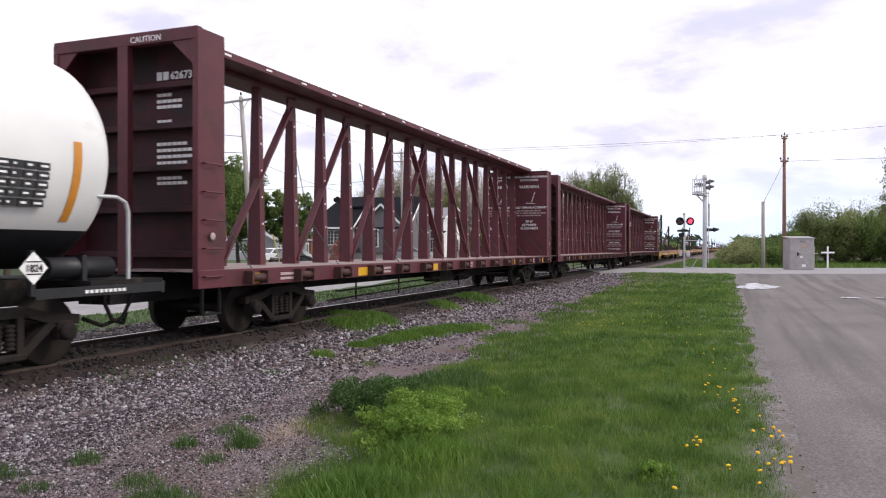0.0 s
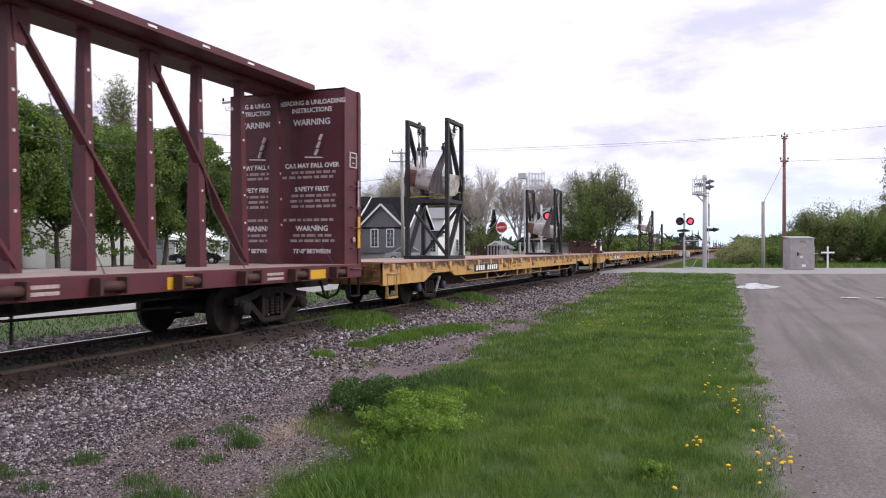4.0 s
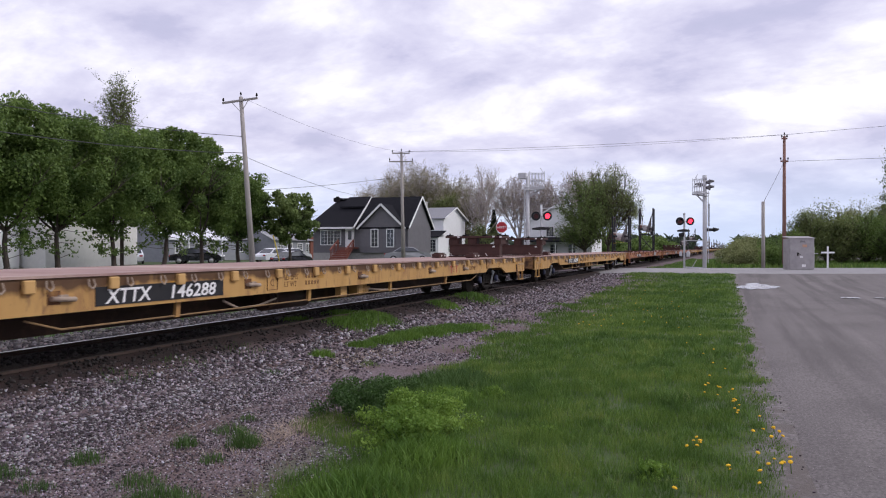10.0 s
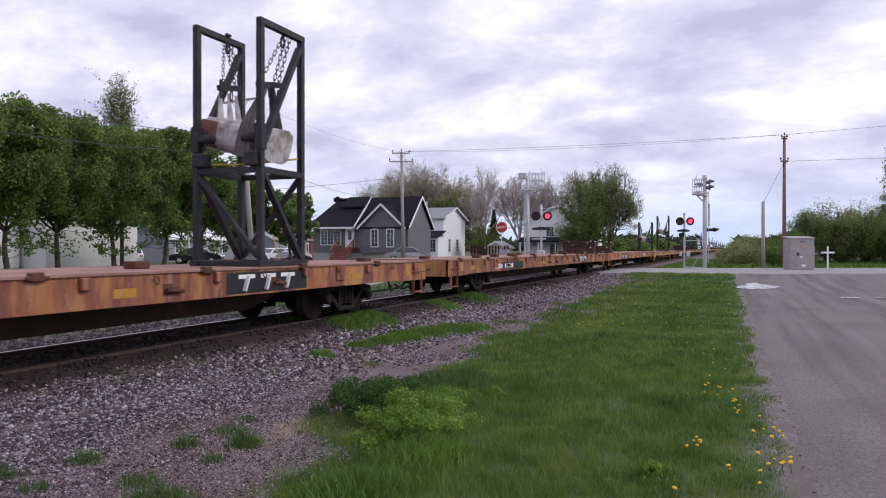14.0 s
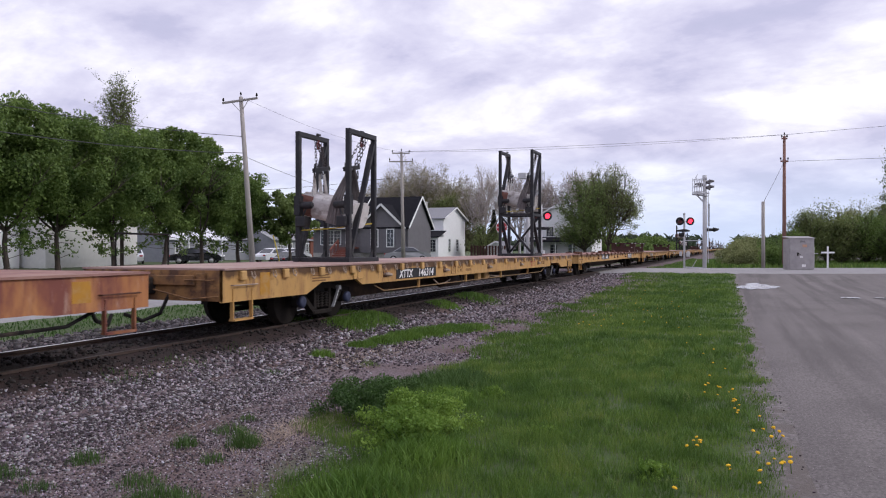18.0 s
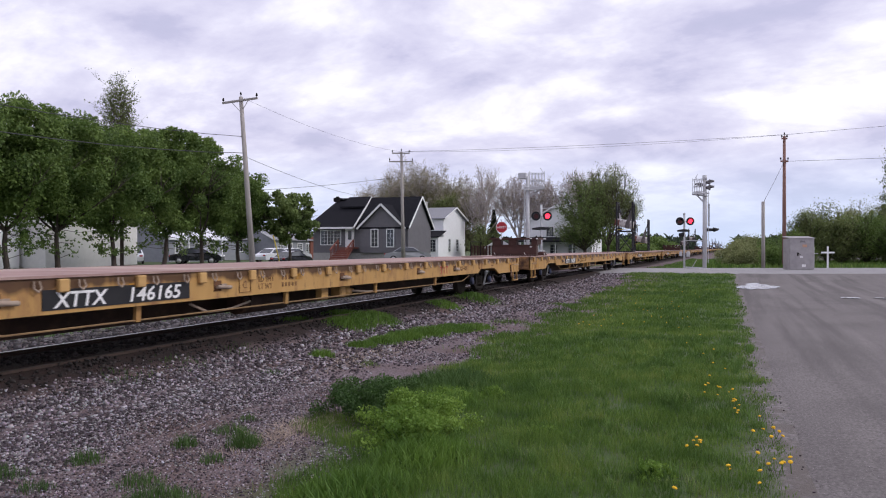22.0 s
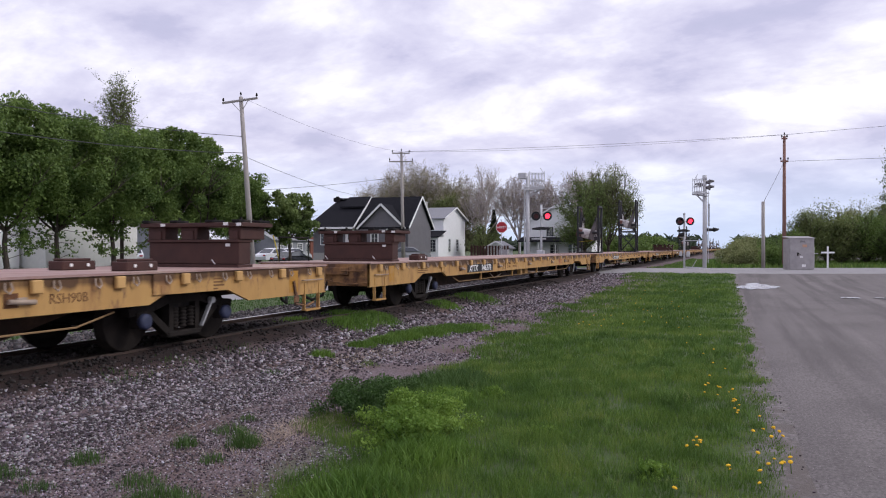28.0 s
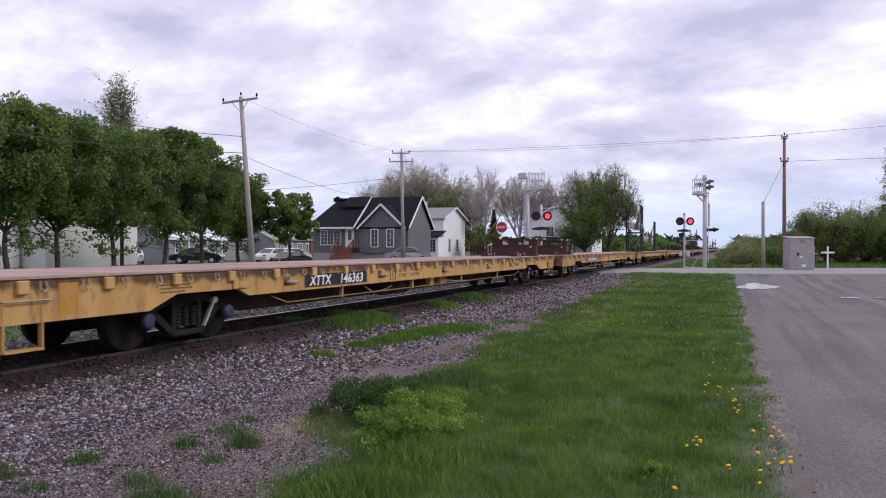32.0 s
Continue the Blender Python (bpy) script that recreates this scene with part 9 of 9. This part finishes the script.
def leafy_weed(x, y, r, h, leaf, count, seed, label):
    """A low bushy weed of many small leaves."""
    rn = np.random.default_rng(seed)
    z = float(on_ground(np.array([x]), np.array([y]))[0])
    w = thing("weed_bush", label, "weeds", "", pose(x, y, z))
    bm = BM()
    for k in range(14):
        a, q = rn.random() * 6.28, r * rn.random()
        tube(bm, (q * 0.4 * math.cos(a), q * 0.4 * math.sin(a), -0.02), (q * math.cos(a), q * math.sin(a), h * 0.8), 0.005, 0.003, 4, caps=False)
    part("stem", bm, "weed_dark", w)
    n = 46
    c = np.stack([rn.normal(size=n) * r * 0.5, rn.normal(size=n) * r * 0.42, rn.uniform(0.15, 0.9, n) * h], 1)
    c[:, 2] *= np.clip(1.1 - 0.5 * (np.hypot(c[:, 0], c[:, 1]) / r) ** 2, 0.25, 1)
    quads("foliage", *leaf_cloud(rn, c, np.full(n, r * 0.24), int(count * 1.6), 0.012), leaf, w)


M["dead_stalk"] = leafy("dead_stalks", (0.10, 0.050, 0.038), (0.26, 0.17, 0.13), 1.5, 0.1)
M["tuft"] = meadow("long_grass", [(0.25, (0.075, 0.145, 0.030)), (0.6, (0.14, 0.235, 0.055)), (0.85, (0.26, 0.29, 0.10))], 0.9, 5.0)
lay_ballast()
leafy_weed(7.05, 3.0, 0.55, 0.36, "weed_bright", 8000, 1, "bright yellow-green leafy weeds at the edge of the grass")
leafy_weed(6.6, 2.85, 0.45, 0.26, "weed_bright", 4000, 4, "bright yellow-green leafy weeds at the edge of the grass")
leafy_weed(7.5, 3.75, 0.50, 0.40, "weed_dark", 7000, 2, "dark green leafy weeds at the edge of the stones")
leafy_weed(8.2, 3.75, 0.40, 0.28, "weed_dark", 4000, 3, "dark green leafy weeds at the edge of the stones")
for k, (x, y, r, h, n) in enumerate(((8.46, 3.19, 0.28, 0.16, 1400), (8.93, 2.77, 0.2, 0.13, 800), (6.05, 0.59, 0.16, 0.12, 600), (7.18, 1.73, 0.14, 0.1, 500))):
    leafy_weed(x, y, r, h, "weed_bright", n, 20 + k, "small bright green leafy weed in the grass")
lay_turf()


def dandelion(m=None):
    d = thing("dandelion", "yellow dandelion in the grass verge", "dandelion", "dandelions in the verge")
    bm = BM()
    tube(bm, (0, 0, 0), (0.015, 0, 0.115), 0.004, 0.003, 5, caps=False)
    part("stem", bm, "weed", d)
    bm = BM()
    lathe(bm, [(0.112, 0.004), (0.116, 0.018), (0.123, 0.020), (0.130, 0.012), (0.132, 0.0005)], 12, "z")
    bmesh.ops.translate(bm, vec=(0.015, 0, 0), verts=bm.verts)
    part("flower", bm, "petal", d)
    return d


first_flower = None
rf = random.Random(5)
SPOTS = [(5.47, 0.41), (5.91, -0.2), (6.08, -0.19), (6.43, -0.32), (6.37, -0.28), (6.41, -0.34), (7.41, -0.35), (7.35, -0.32), (7.48, -0.12), (6.92, 0.31), (6.75, 0.32), (6.88, 0.35), (8.5, -0.01), (8.38, 0.0), (8.45, -0.03), (9.75, 0.2), (9.7, 0.23),
         (9.32, 0.21), (9.39, 0.33), (11.43, 0.13), (10.49, 0.31), (17.5, 0.91), (19.3, 1.66), (6.2, 0.03), (6.15, 0.04), (11.77, 0.31), (12.67, 0.46), (14.53, 0.82), (19.86, 2.01), (9.51, 0.0), (8.21, -0.24), (6.66, -0.13), (13.3, 0.33), (15.6, 0.62)]
for x, y in ((6.5, -0.30), (7.07, 0.31), (7.62, -0.33), (8.77, -0.03), (9.77, 0.21)):
    for k in range(4):
        SPOTS.append((x + rf.gauss(0, 0.08), y + rf.gauss(0, 0.05)))
for k in range(46):
    SPOTS.append((rf.uniform(17, 33), 0.9 + rf.random() ** 0.8 * 2.6))
for x, y in SPOTS:
    z = float(on_ground(np.array([x]), np.array([y]))[0])
    place = pose(x, y, z, rf.uniform(-25, 25), rf.uniform(-25, 25), rf.uniform(0, 360)) @ Matrix.Scale(rf.uniform(0.6, 1.0), 4)
    if first_flower is None:
        first_flower = dandelion()
        first_flower.matrix_basis = place
    else:
        copy_thing(first_flower, place)


# ---- puddles ----
M["water"] = mat("still_water", (0.05, 0.05, 0.055), (0.06, 0.06, 0.065), 7.0, 0.24, bump=0.4, bump_scale=6.0, spec=1.0, coat=0.0)
M["water"].node_tree.nodes["Principled BSDF"].inputs["IOR"].default_value = 4.0


def puddle(x, y, rx, ry, seed):
    rng = random.Random(seed)
    bm = BM()
    z = float(ground_z(np.array([x]), np.array([y]))[0]) + 0.045
    vs = []
    for k in range(28):
        a = 2 * math.pi * k / 28
        r = 1 + 0.16 * math.sin(3 * a + seed) + 0.16 * math.sin(7 * a + seed * 2) + rng.uniform(-0.08, 0.08)
        vs.append(bm.verts.new((x + rx * r * math.cos(a), y + ry * r * math.sin(a), z)))
    bm.faces.new(vs)
    return tagged(part("puddle", bm, "water"), "shallow puddle on the gravel reflecting the sky", "puddle", "puddles", "structure")


puddle(36.9, -0.95, 3.0, 0.6, 1)
puddle(36.0, -0.3, 1.3, 0.22, 2)
puddle(36.4, -1.55, 1.2, 0.28, 5)
puddle(29.4, -3.75, 0.35, 0.32, 3)
puddle(29.6, -4.85, 0.3, 0.36, 4)
def motions():
    for ob, x, y, z, turn in TRAIN:
        walk(ob, [(t, pose(x - SPEED * t, y, z, 0, 0, turn)) for t in (0.0, 8.0, 16.0, 24.0, 32.0)])
    wheels = [o for o in scene.objects if o.name.startswith("wheelset")]
    first = wheels[0]
    steps = 32 * FPS
    walk(first, [(k / FPS, pose(0, 0, 0, 0, -math.degrees(SPEED * k / FPS / 0.42) % 360 - 360, 0)) for k in range(steps + 1)])
    spin = first.animation_data.action
    for w in wheels[1:]:
        w.rotation_mode = "QUATERNION"
        w.animation_data_create().action = spin
        w.animation_data.action_slot = spin.slots[0]


motions()
